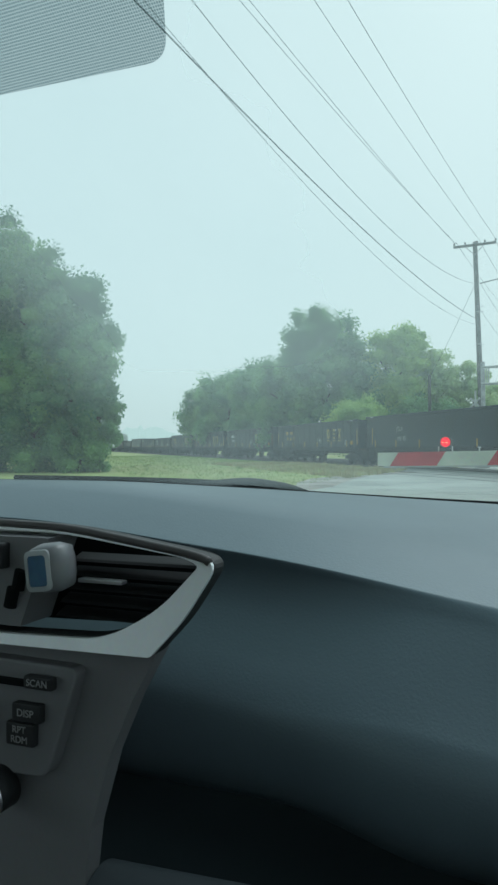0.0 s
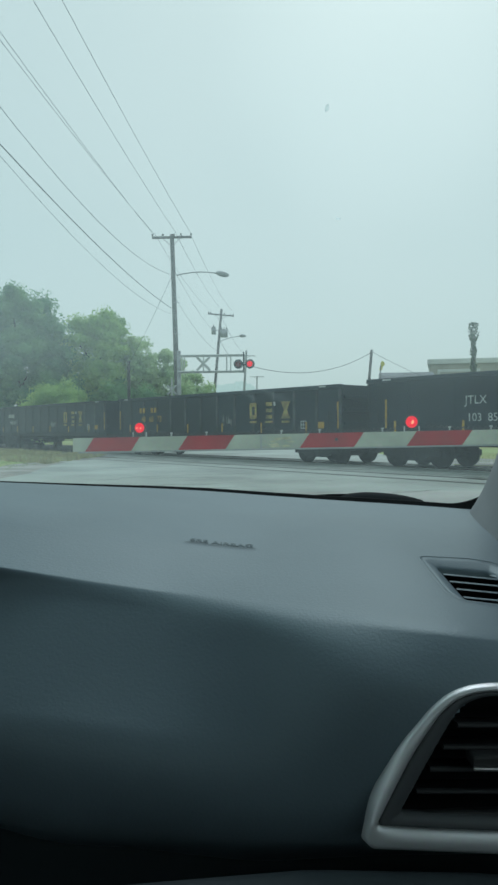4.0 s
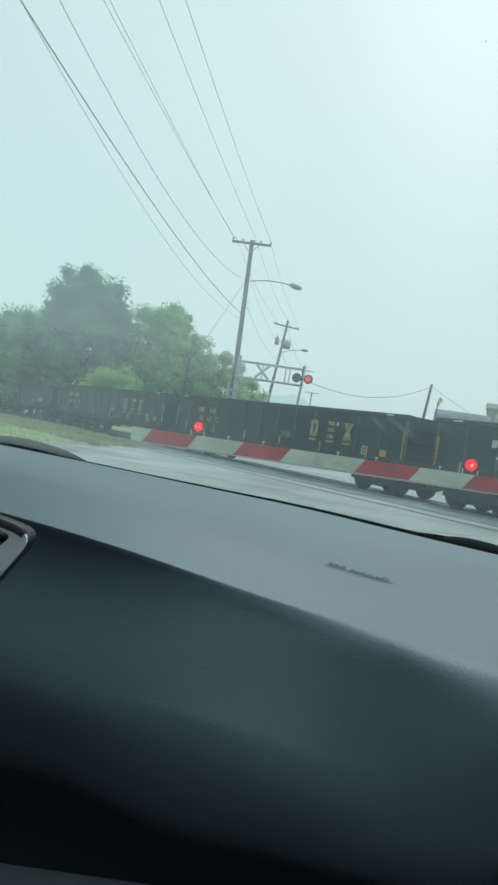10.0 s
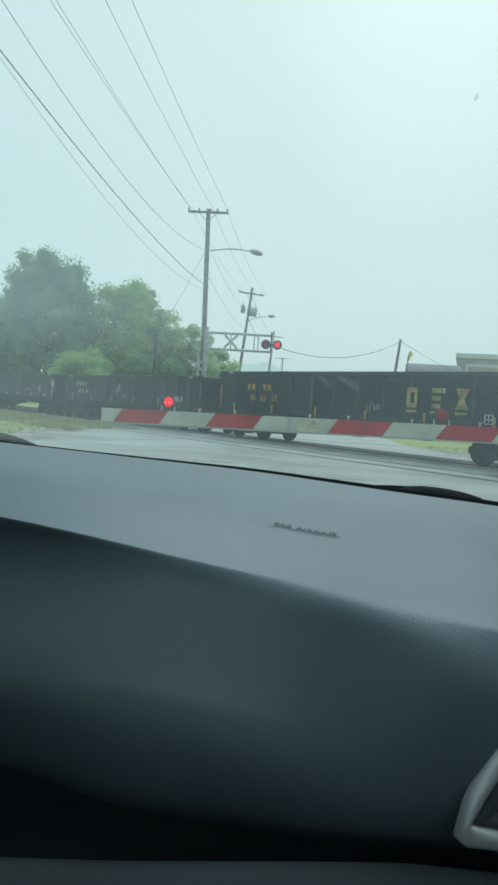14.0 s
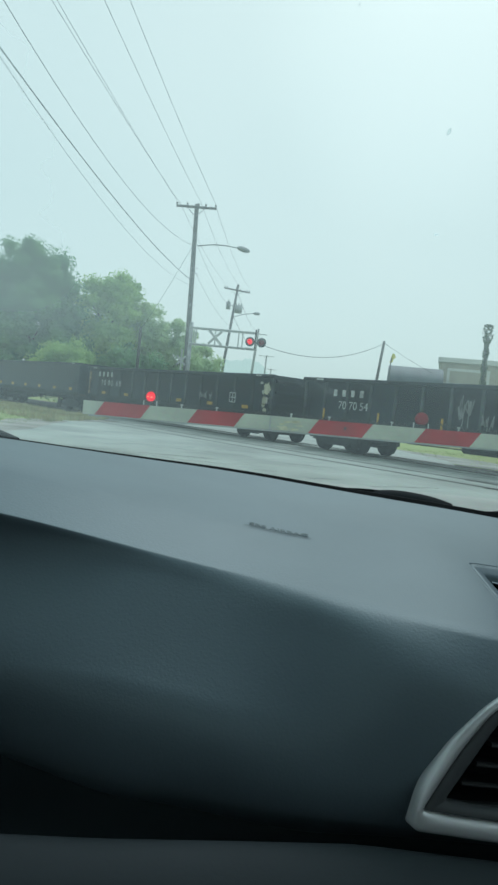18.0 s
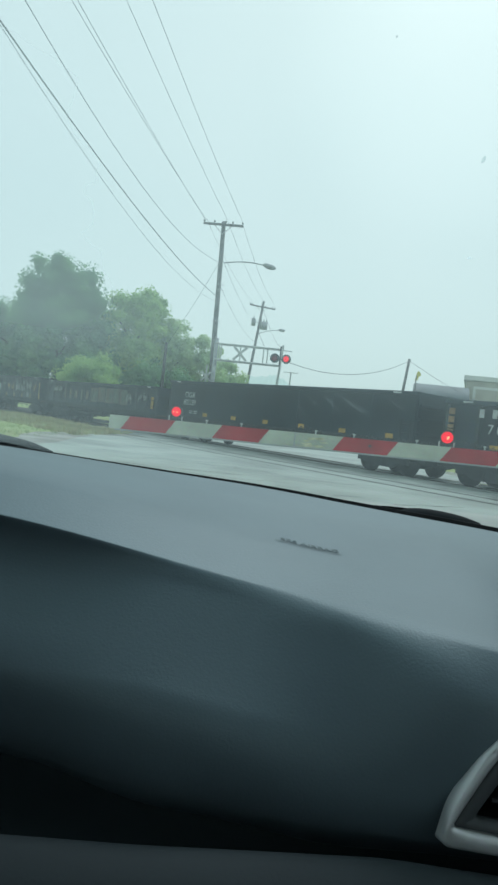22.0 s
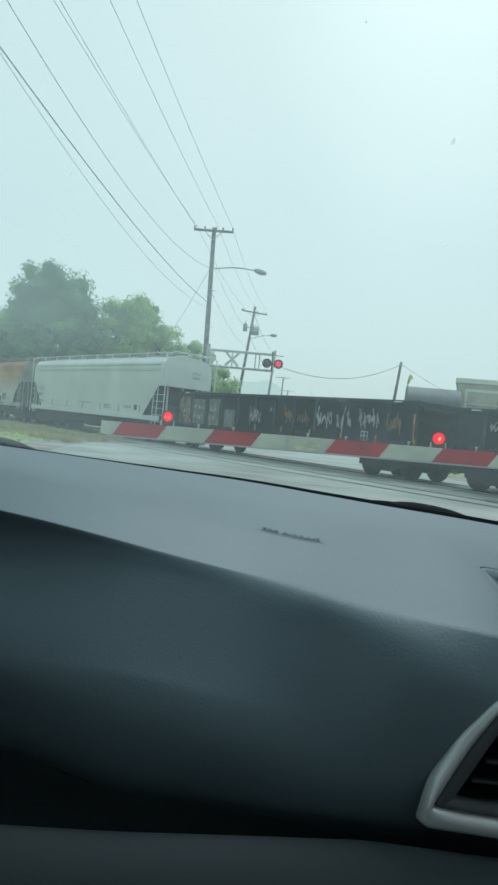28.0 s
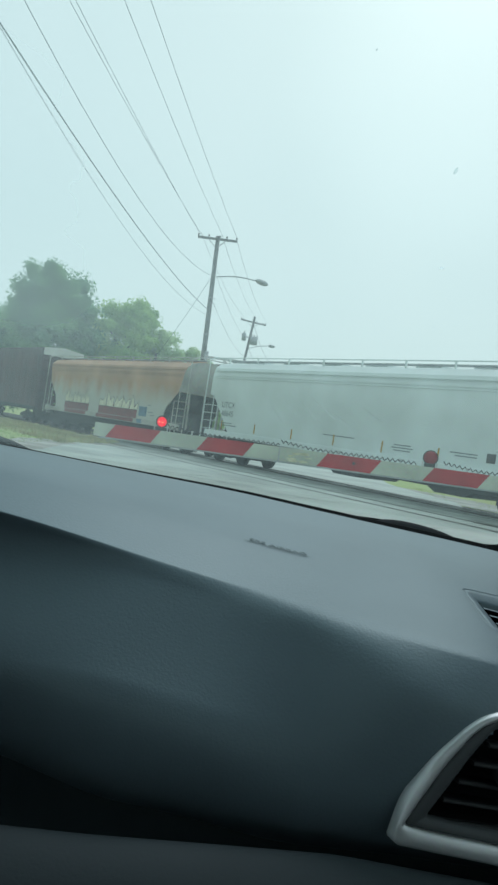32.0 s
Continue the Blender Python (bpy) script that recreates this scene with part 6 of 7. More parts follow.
def spray_piece(root, seed, x0, w, z0, letters):
    """Filled spray lettering: a ragged red block below, spiky cream letters with dark outlines above."""
    rnd = random.Random(seed)
    y = -1.512
    bm = bmesh.new()
    top = [(x0 + w * k / 16, z0 + 0.48 + 0.2 * rnd.random()) for k in range(17)]
    low = [(x0 + w * k / 16, z0 - 0.06 * rnd.random()) for k in range(17)]
    strip(bm, [[(p[0], y, p[1]) for p in low], [(p[0], y, p[1]) for p in top]])
    part("graffiti", bm, "graf_red", root, "dark red spray block")
    fill, line = bmesh.new(), bmesh.new()
    for k in range(letters):
        a, b = x0 + w * (k + 0.05) / letters, x0 + w * (k + 0.98) / letters
        zb = z0 + 0.42
        lean = rnd.uniform(-0.1, 0.2)
        o = [(a, zb), (b, zb), (b + lean * 0.5, zb + rnd.uniform(0.15, 0.3)), (b + lean, zb + rnd.uniform(0.45, 0.8)), ((a + b) / 2 + lean, zb + rnd.uniform(0.15, 0.4)),
             (a + 0.1 + lean, zb + rnd.uniform(0.4, 0.95)), (a + lean * 0.3, zb + 0.12)]
        fill.faces.new([fill.verts.new((p[0], y - 0.003, p[1])) for p in o])
        ribbon(line, o + [o[0]], y - 0.006, 0.03)
        ribbon(line, [((a + b) / 2, z0 + 0.05), ((a + b) / 2 + 0.05, zb)], y - 0.006, 0.05)
    for m in (fill, line):
        bmesh.ops.recalc_face_normals(m, faces=m.faces[:])
    part("graffiti", fill, "spray_bright", root, "spiky cream spray letters")
    part("graffiti", line, "letter_dark", root, "dark spray outline")


spray_piece(g, 61, -5.2, 3.4, 1.36, 6)
spray_piece(g, 62, -0.5, 4.5, 1.36, 5)
for x, w, material in ((-3.5, 3.0, "graf_red"), (1.6, 4.4, "graf_red"), (4.45, 0.5, "blue_spray")):
    bm = bmesh.new()
    box(bm, (x, -1.562, 1.23), (w, 0.012, 0.2))
    part("graffiti", bm, material, g, "spray paint over the sill")
bm = bmesh.new()
box(bm, (4.6, -1.506, 1.75), (0.8, 0.012, 0.5))
part("graffiti", bm, "blue_spray", g, "small blue spray patch")
for x, z, w in ((5.2, 2.1, 0.3), (5.4, 1.75, 0.5), (5.6, 1.6, 0.4)):
    bm = bmesh.new()
    box(bm, (x, -1.506, z), (w, 0.012, 0.04))
    part("stencil_bar", bm, "stencil_grey", g)


def boxcar():
    root, L = wagon("boxcar_wagon", "brown steel boxcar with a pale roof end", -205.5, -222.0)
    h = L / 2
    bm = bmesh.new()
    box(bm, (0, 0, 3.1), (L, 2.9, 4.2))
    part("body", bm, "brown", root)
    bm = bmesh.new()
    slab(bm, [(-h - 0.04, -1.5, 5.2), (-h - 0.04, 1.5, 5.2), (-h - 0.04, 0, 5.40)], (L + 0.08, 0, 0))
    part("roof", bm, "dirty_white", root)
    bm = bmesh.new()
    slab(bm, [(h + 0.05, -1.45, 4.72), (h + 0.05, 1.45, 4.72), (h + 0.05, 1.45, 5.2), (h + 0.05, 0, 5.38), (h + 0.05, -1.45, 5.2)], (0.03, 0, 0))
    part("end_top_panel", bm, "roof_white", root, "white top panel of the end")
    bm = bmesh.new()
    box(bm, (0, 0, 0), (0.06, 0.03, 4.0), bevel=0.008)
    rib = part("rib", bm, "brown", root)
    rib.matrix_basis = pose(-h + 0.1, -1.46, 3.1)
    for k in range(1, 14):
        again("rib", rib, pose(-h + 0.1 + k * (L - 0.2) / 13, -1.46, 3.1), root)
    for s in (-1, 1):
        ladder(root, s * (h - 0.4), -1.52, 0.8, 4.6, 0.45, "x", "brown", 9)
        coupler(root, s * h, s)
        truck(root, s * (h - 2.3), None)
    for z in (1.6, 2.3, 3.0, 3.7, 4.4):
        bm = bmesh.new()
        box(bm, (h + 0.04, 0, z), (0.1, 2.7, 0.16), bevel=0.03)
        part("end_rib", bm, "brown", root)
    bm = bmesh.new()
    box(bm, (0, -1.46, 1.0), (L, 0.1, 0.25))
    part("side_sill", bm, "under", root)


boxcar()


# ---- the car around the camera ----
CAR = pose(0.09, 0.10, 0, 0, 0, -12)
car = thing("car", "parked car interior with a dark grey dashboard behind the windshield", "car", CAR)


def crease_z(a):
    q = np.linspace(a - 0.06, a + 0.06, 13)
    return float(np.mean(np.interp(q, (-0.9, -0.47, -0.345, -0.24, -0.147, -0.06, 0.01, 0.087, 0.148, 0.2, 0.40),
                                   (1.195, 1.193, 1.190, 1.177, 1.168, 1.152, 1.142, 1.131, 1.121, 1.114, 1.086))))


def rim_z(a):
    q = np.linspace(a - 0.05, a + 0.05, 11)
    return float(np.mean(np.interp(q, (-0.9, -0.78, -0.49, -0.27, -0.1, 0, 0.12, 0.223, 0.29, 0.4), (1.204, 1.206, 1.206, 1.198, 1.190, 1.186, 1.176, 1.170, 1.166, 1.157))))


def ease(x):
    x = min(1.0, max(0.0, x))
    return x * x * (3 - 2 * x)


def bend(a):
    """The dash curves back towards the doors."""
    return -0.10 * max(0.0, a - 0.12) - 0.35 * max(0.0, a - 0.2) ** 2


def crease_at(a):
    """The edge between the dash top and its face comes nearer and fades towards the door."""
    f = 0.52 - 0.066 * ease((a + 0.01) / 0.20)
    return f, 1.248 + (crease_z(a) - 1.248) * f / 0.52


def dash_profile(a):
    """The section of the dash at a: from the foot of the glass over the pad, the crease and the face to its lower edge."""
    fc, zc = crease_at(a)
    r, b = rim_z(a), bend(a)
    zp = crease_z(a) + 0.024 + 0.0205 * ease((a - 0.04) / 0.15)
    fp = 0.604 + 0.7 * b
    soft = 0.003 + 0.022 * ease((a + 0.02) / 0.2)

    def top(q, lift=0.0):
        k = (q - fc) / (fp - fc)
        return (q, zc + (zp - zc) * k + lift)

    pad = [(0.87 + b, r - 0.012), (0.856 + b, r - 0.002), (0.84 + b, r), (0.76 + 0.9 * b, r * 0.72 + zp * 0.28 + 0.001), (0.68 + 0.8 * b, r * 0.42 + zp * 0.58 + 0.002),
           (fp, zp), top((fp * 0.55 + (fc + soft) * 0.45), 0.0012), top(fc + soft, 0.0004), (fc, zc)]
    w = ease((-0.04 - a) / 0.14)
    k = ease((a - 0.05) / 0.10)
    low = 0.984 + 0.012 * k + 0.004 * w
    g = (fc - 0.44) / 0.08
    near_console = [(0.527, zc - 0.012), (0.524, zc - 0.030), (0.507, zc - 0.052), (0.483, zc - 0.078), (0.474, zc - 0.100), (0.495, low + 0.030), (0.535, low + 0.004)]
    q = ease((a + 0.05) / 0.13)
    middle = [(fc - 0.0035 - 0.0045 * q, zc - 0.005 + 0.0012 * q), (fc - (0.008 + 0.005 * q) * g - 0.004 * q, zc - 0.013 + 0.0025 * q), (fc - (0.022 + 0.008 * q) * g, zc - 0.030 + 0.002 * q), (fc - (0.042 + 0.006 * q) * g, zc - 0.053 + 0.003 * q), (0.4500 - 0.001 * q, zc - 0.081), (0.4600 - 0.011 * q, low + 0.036), (0.498 - 0.02 * q, low + 0.002)]
    d, h = fc - 0.4355, zc - 1.1115
    over_vent = [(fc - 0.30 * d, zc - 0.23 * h), (fc - 0.66 * d, zc - 0.57 * h), (0.4355, 1.1115), (0.4330, 1.103), (0.4315, 1.08), (0.4345, low + 0.03), (0.466, low)]
    face = [tuple(m * (1 - k - w) + o * k + n * w for m, o, n in zip(p, q, t)) for p, q, t in zip(middle, over_vent, near_console)]
    return pad + face


A_STEPS = [-0.95 + 0.0125 * k for k in range(76)] + [0.003 * k for k in range(60)] + [0.18 + 0.002 * k for k in range(46)] + [0.273 + 0.005 * k for k in range(15)]


def refine(pts, n):
    """More points along a profile, through a smooth curve."""
    out = []
    for i in range(len(pts) - 1):
        p0, p1, p2, p3 = pts[max(i - 1, 0)], pts[i], pts[i + 1], pts[min(i + 2, len(pts) - 1)]
        for k in range(n):
            t = k / n
            out.append(tuple(0.5 * (2 * b + (c - a) * t + (2 * a - 5 * b + 4 * c - d) * t * t + (3 * b - a - 3 * c + d) * t ** 3) for a, b, c, d in zip(p0, p1, p2, p3)))
    return out + [pts[-1]]


def pad_z(a, f):
    """Height of the pad's surface."""
    fc = crease_at(a)[0]
    pr = sorted((q, z) for q, z in rounded_line(dash_profile(a), 4)[:140] if q > fc - 0.004)
    return float(np.interp(f, [q for q, _ in pr], [z for _, z in pr]))


WORDS_AT = (0.0395, 0.606)
# the opening of the defroster grille in the pad, as (right, forward)
GRILLE = ((0.1876, 0.5763), (0.2300, 0.5850), (0.2470, 0.5820), (0.2600, 0.5541), (0.2652, 0.5045), (0.2587, 0.4975), (0.2264, 0.4990), (0.1975, 0.5010), (0.1905, 0.5100), (0.1885, 0.5392))
GRILLE_HOLE = ((0.1985, 0.5665), (0.2395, 0.5690), (0.2515, 0.5090), (0.2025, 0.5070))


def inside(p, o):
    """Whether a point lies within an outline."""
    hit = False
    for (ax, ay), (bx, by) in zip(o, o[1:] + o[:1]):
        if (ay > p[1]) != (by > p[1]) and p[0] < ax + (bx - ax) * (p[1] - ay) / (by - ay):
            hit = not hit
    return hit


def dashboard():
    bm = bmesh.new()
    strip(bm, [[(a, f, z) for f, z in rounded_line(dash_profile(a), 4)] for a in A_STEPS])
    c = (0.2262, 0.538)
    well = [(c[0] + (x - c[0]) * 0.985, c[1] + (y - c[1]) * 0.985) for x, y in GRILLE]
    gone = []
    for f in bm.faces:
        q = f.calc_center_median()
        if q.y > 0.49 and inside((q.x, q.y), well):
            gone.append(f)
        elif q.y < 0.46 and float(np.interp(q.z, (1.040, 1.086, 1.099), (0.136, 0.163, 0.176))) < q.x < 0.2715 and 1.038 < q.z < 1.1035:
            gone.append(f)
    bmesh.ops.delete(bm, geom=gone, context="FACES")
    bmesh.ops.recalc_face_normals(bm, faces=bm.faces[:])
    pad = smooth(part("dash_pad", bm, "dash", car, "grained dark grey dashboard pad and face"))
    # recess, darkened in its colour for the shade there, and lower panel with the glove box
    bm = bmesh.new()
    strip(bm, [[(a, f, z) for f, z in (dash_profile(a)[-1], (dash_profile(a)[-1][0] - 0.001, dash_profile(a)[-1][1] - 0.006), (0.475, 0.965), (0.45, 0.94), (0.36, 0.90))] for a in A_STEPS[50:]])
    smooth(part("dash_recess", bm, "recess_shade", car))
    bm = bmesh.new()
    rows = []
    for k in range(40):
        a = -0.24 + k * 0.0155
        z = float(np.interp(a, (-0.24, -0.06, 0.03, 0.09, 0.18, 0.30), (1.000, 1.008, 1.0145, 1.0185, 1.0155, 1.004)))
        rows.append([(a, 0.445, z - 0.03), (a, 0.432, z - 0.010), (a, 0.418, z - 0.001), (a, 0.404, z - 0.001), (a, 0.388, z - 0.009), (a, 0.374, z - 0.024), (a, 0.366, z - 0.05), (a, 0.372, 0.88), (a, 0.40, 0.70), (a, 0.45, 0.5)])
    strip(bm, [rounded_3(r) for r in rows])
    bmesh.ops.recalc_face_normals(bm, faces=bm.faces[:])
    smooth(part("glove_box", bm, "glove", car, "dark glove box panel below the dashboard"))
    # flat words, darker than the pad to paint the shade of raised letters
    a, f = WORDS_AT
    words = lettering("airbag_words", "SRS AIRBAG", 0.0100, Matrix(), "relief_shade", pad, 0.0001, spread=0.00016)
    for v in words.data.vertices:
        x, y = a + v.co.x * 0.94, f + v.co.y
        v.co = (x, y, pad_z(x, y) + 0.0005 + v.co.z)
    bm = bmesh.new()
    strip(bm, [[(a - 0.029 + 0.004 * k, f - 0.0062 + w, pad_z(a - 0.029 + 0.004 * k, f - 0.0062 + w) + 0.0006) for k in range(15)] for w in (0.0, 0.0013)])
    part("word_underline", bm, "relief_shade", pad)
    return pad


def rounded_3(pts):
    """Corners of a line in space cut off twice."""
    for _ in range(2):
        out = [pts[0]]
        for p, q in zip(pts, pts[1:]):
            p, q = Vector(p), Vector(q)
            out += [tuple(p.lerp(q, 0.25)), tuple(p.lerp(q, 0.75))]
        pts = out + [pts[-1]]
    return pts


dash_pad = dashboard()


def evenly(o, n=160):
    """An outline of n points, from its first corner round."""
    o = [Vector(p) for p in o]
    d = [(o[(i + 1) % len(o)] - o[i]).length for i in range(len(o))]
    out, total = [], sum(d)
    for k in range(n):
        s, i = total * k / n, 0
        while s > d[i]:
            s, i = s - d[i], i + 1
        out.append(tuple(o[i].lerp(o[(i + 1) % len(o)], s / d[i])))
    return out


def half_round(bm, outer, inner, height, n=8):
    """A closed moulding between two outlines of equal count, domed towards -y."""
    rows = []
    for k in range(n + 1):
        t = k / n
        d = height * math.sin(math.pi * t) ** 0.6 if 0 < k < n else -0.009
        rows.append([(p[0] * (1 - t) + q[0] * t, p[1] * (1 - t) + q[1] * t - d, p[2] * (1 - t) + q[2] * t) for p, q in zip(outer, inner)])
    rows = [r + [r[0]] for r in rows]
    strip(bm, rows)
    bmesh.ops.remove_doubles(bm, verts=bm.verts[:], dist=1e-6)
    bmesh.ops.recalc_face_normals(bm, faces=bm.faces[:])
    return bm


def side_vent():
    def P(a, z, d=0.0):
        return (a, 0.424 + (z - 1.04) * 0.12 - d, z)
    outer = evenly(rounded([P(*q) for q in ((0.1185, 1.0250), (0.1238, 1.0482), (0.1405, 1.0789), (0.1565, 1.0975), (0.1665, 1.1055), (0.1768, 1.1093), (0.190, 1.1108), (0.2232, 1.1104), (0.2804, 1.1084), (0.284, 1.0150), (0.2524, 1.0165), (0.1867, 1.0215))], [0.002, 0.006, 0.008, 0.006, 0.005, 0.005, 0.005, 0.008, 0.003, 0.004, 0.008, 0.008]))
    mid = evenly(rounded([P(*q) for q in ((0.1262, 1.0380), (0.1467, 1.0733), (0.1628, 1.0955), (0.1734, 1.1037), (0.1866, 1.1067), (0.223, 1.1064), (0.2735, 1.1040), (0.2722, 1.0330), (0.2198, 1.0326), (0.1551, 1.0361))], [0.002, 0.008, 0.006, 0.006, 0.005, 0.008, 0.004, 0.018, 0.008, 0.008]))
    hole = evenly(rounded([P(*q) for q in ((0.1395, 1.0425), (0.1663, 1.086), (0.1752, 1.0985), (0.1864, 1.1028), (0.2029, 1.1038), (0.2485, 1.1024), (0.2470, 1.0378), (0.2036, 1.0393))], [0.002, 0.008, 0.005, 0.005, 0.006, 0.004, 0.008, 0.008]))

    # pair each point of the surround with the bezel's point in the same direction from the middle
    def paired(o, ref, c):
        ang = sorted((math.atan2(p[2] - c[1], p[0] - c[0]), p) for p in o)
        keys = [q[0] for q in ang]
        out = []
        for p in ref:
            t = math.atan2(p[2] - c[1], p[0] - c[0])
            out.append(tuple(float(np.interp(t, [keys[-1] - 6.28319] + keys + [keys[0] + 6.28319], [ang[-1][1][i]] + [q[1][i] for q in ang] + [ang[0][1][i]])) for i in range(3)))
        return out

    c = (0.205, 1.072)
    outer, hole = paired(outer, mid, c), paired(hole, mid, c)
    bm = bmesh.new()
    half_round(bm, outer, mid, 0.0026)
    vent = smooth(part("side_vent", bm, "side_silver", car, "side air vent with a satin silver surround"))
    bm = bmesh.new()
    rows = []
    for k, (t, d) in enumerate(((0.0, -0.006), (0.0, 0.0005), (0.12, 0.0012), (0.8, -0.0008), (0.95, -0.0022), (1.0, -0.005), (1.0, -0.007))):
        r = [(p[0] * (1 - t) + q[0] * t, p[1] * (1 - t) + q[1] * t - d, p[2] * (1 - t) + q[2] * t) for p, q in zip(mid, hole)]
        rows.append(r + [r[0]])
    strip(bm, rows)
    bmesh.ops.recalc_face_normals(bm, faces=bm.faces[:])
    smooth(part("vent_bezel", bm, "bezel", vent))
    # throat in black, which paints the shade inside the vent
    bm = bmesh.new()
    strip(bm, [[(p[0], p[1] + d, p[2]) for p in hole + hole[:1]] for d in (0.006, 0.042)])
    part("vent_throat", bm, "rubber", vent)
    bm = bmesh.new()
    box(bm, (0.195, 0.470, 1.0705), (0.14, 0.004, 0.075))
    part("vent_back", bm, "rubber", vent)
    for k in range(5):
        z = 1.0412 + k * 0.0121
        left = float(np.interp(z, (1.0425, 1.086, 1.0985), (0.1395, 0.1663, 0.1745))) + 0.003
        bm = bmesh.new()
        prof = [(0.4285, z - 0.0014), (0.4280, z - 0.0004), (0.4283, z + 0.0006), (0.4300, z + 0.0010), (0.452, z - 0.0045), (0.452, z - 0.0062)]
        slab(bm, [(left, f, q) for f, q in prof], (0.2470 - left, 0, -0.0012))
        part("slat", bm, "vent_black", vent)
    bm = bmesh.new()
    box(bm, (0.195, 0.428, 1.0722), (0.0345, 0.014, 0.0072), pose(0, 0, 0), bevel=0.0018)
    part("vent_tab", bm, "vent_black", vent)
    bm = bmesh.new()
    box(bm, (0, 0, 0), (0.0345, 0.0022, 0.0017), pose(0.195, 0.4205, 1.0688, 0, 1.5, 0), bevel=0.0006)
    part("chrome_edge", bm, "chrome", vent, "thin chrome strip")
    bm = bmesh.new()
    slab(bm, rounded([(0.2555, 0.4262, 1.0505), (0.2675, 0.4262, 1.0500), (0.2680, 0.4308, 1.0895), (0.2570, 0.4308, 1.0905)], 0.0015), (0, 0.0008, 0))
    part("wheel_slot", bm, "rubber", vent)
    bm = bmesh.new()
    n = 44
    rows = []
    for x, q in ((0.2582, -0.0012), (0.2590, 0.0), (0.2652, 0.0), (0.2660, -0.0012)):
        rows.append([(x, 0.4415 + (0.0205 + q + (0.0004 if j % 2 else 0)) * math.cos(6.28319 * j / n), 1.0705 + (0.0205 + q + (0.0004 if j % 2 else 0)) * math.sin(6.28319 * j / n)) for j in range(n + 1)])
    strip(bm, rows)
    bmesh.ops.recalc_face_normals(bm, faces=bm.faces[:])
    part("vent_wheel", bm, "vent_black", vent, "ribbed black thumb wheel")
    for k in range(3):
        bm = bmesh.new()
        box(bm, (0, 0, 0), (0.0062, 0.0006, 0.0006), pose(0.2615, 0.4292, 1.0918 + k * 0.0014, 0, -8, 0))
        part("vent_mark", bm, "cabin", vent)
    bm = bmesh.new()
    rod(bm, (0.2620, 0.4238, 1.0458), (0.2620, 0.4243, 1.0458), 0.0022, 0.0022, 12)
    part("vent_mark", bm, "cabin", vent)


side_vent()


def defrost_vent():
    """A grille sunk into the pad near the pillar."""
    def S(p, d=0.0):
        return (p[0], p[1], pad_z(p[0], p[1]) + d)

    ring = [p[:2] for p in evenly(rounded([(*q, 0) for q in GRILLE], [0.006, 0.006, 0.006, 0.012, 0.003, 0.003, 0.01, 0.005, 0.005, 0.012]), 96)]
    inner = [p[:2] for p in evenly(rounded([(*q, 0) for q in GRILLE_HOLE], 0.003), 96)]
    k = min(range(96), key=lambda i: math.hypot(inner[i][0] - GRILLE_HOLE[0][0], inner[i][1] - GRILLE_HOLE[0][1]))
    inner = inner[k:] + inner[:k]
    k = min(range(96), key=lambda i: math.hypot(ring[i][0] - GRILLE[0][0], ring[i][1] - GRILLE[0][1]))
    ring = ring[k:] + ring[:k]
    bm = bmesh.new()
    rows = []
    for t, d in ((-0.20, 0.0002), (-0.06, 0.0005), (-0.02, 0.0004), (0.0, -0.0014), (0.05, 0.0002), (0.35, -0.0006), (0.8, -0.0026), (0.95, -0.0036), (1.0, -0.005), (1.0, -0.016)):
        r = [S((o[0] * (1 - t) + i[0] * t, o[1] * (1 - t) + i[1] * t), d) for o, i in zip(ring, inner)]
        rows.append(r + [r[0]])
    strip(bm, rows)
    bmesh.ops.recalc_face_normals(bm, faces=bm.faces[:])
    vent = smooth(part("defrost_vent", bm, "dash", car, "slanted dark defroster grille in the dash top"))
    bm = bmesh.new()
    bm.faces.new([bm.verts.new(S(p, -0.0155)) for p in inner])
    part("vent_back", bm, "rubber", vent)
    a0, a1, b1, b0 = [Vector(q) for q in GRILLE_HOLE]
    for k in range(4):
        v = 0.22 + k * 0.215
        bm = bmesh.new()
        rows = []
        for o, d in ((0.035, -0.0030), (0.0, -0.0028), (-0.010, -0.0036)):
            l, r = a0.lerp(b0, v + o), a1.lerp(b1, v + o)
            rows.append([S(l.lerp(r, u / 8), d) for u in range(9)])
        strip(bm, rows)
        slat = part("slat", bm, "dash", vent)
        # slat underside coloured black in place of its own shade
        bm = bmesh.new()
        rows = []
        for o, d in ((0.034, -0.0033), (-0.16, -0.0120)):
            l, r = a0.lerp(b0, v + o), a1.lerp(b1, v + o)
            rows.append([S(l.lerp(r, u / 8), d) for u in range(9)])
        strip(bm, rows)
        part("slat_web", bm, "rubber", slat)
        # the slat's hooked end
        bm = bmesh.new()
        q0, q1 = a1.lerp(b1, v), a1.lerp(b1, v - 0.15)
        e = q1.lerp(a0.lerp(b0, v - 0.15), 0.09)
        bm.faces.new([bm.verts.new(S(q0, -0.0029)), bm.verts.new(S(q1, -0.0032)), bm.verts.new(S(e, -0.0040))])
        part("slat_hook", bm, "dash", slat)


defrost_vent()


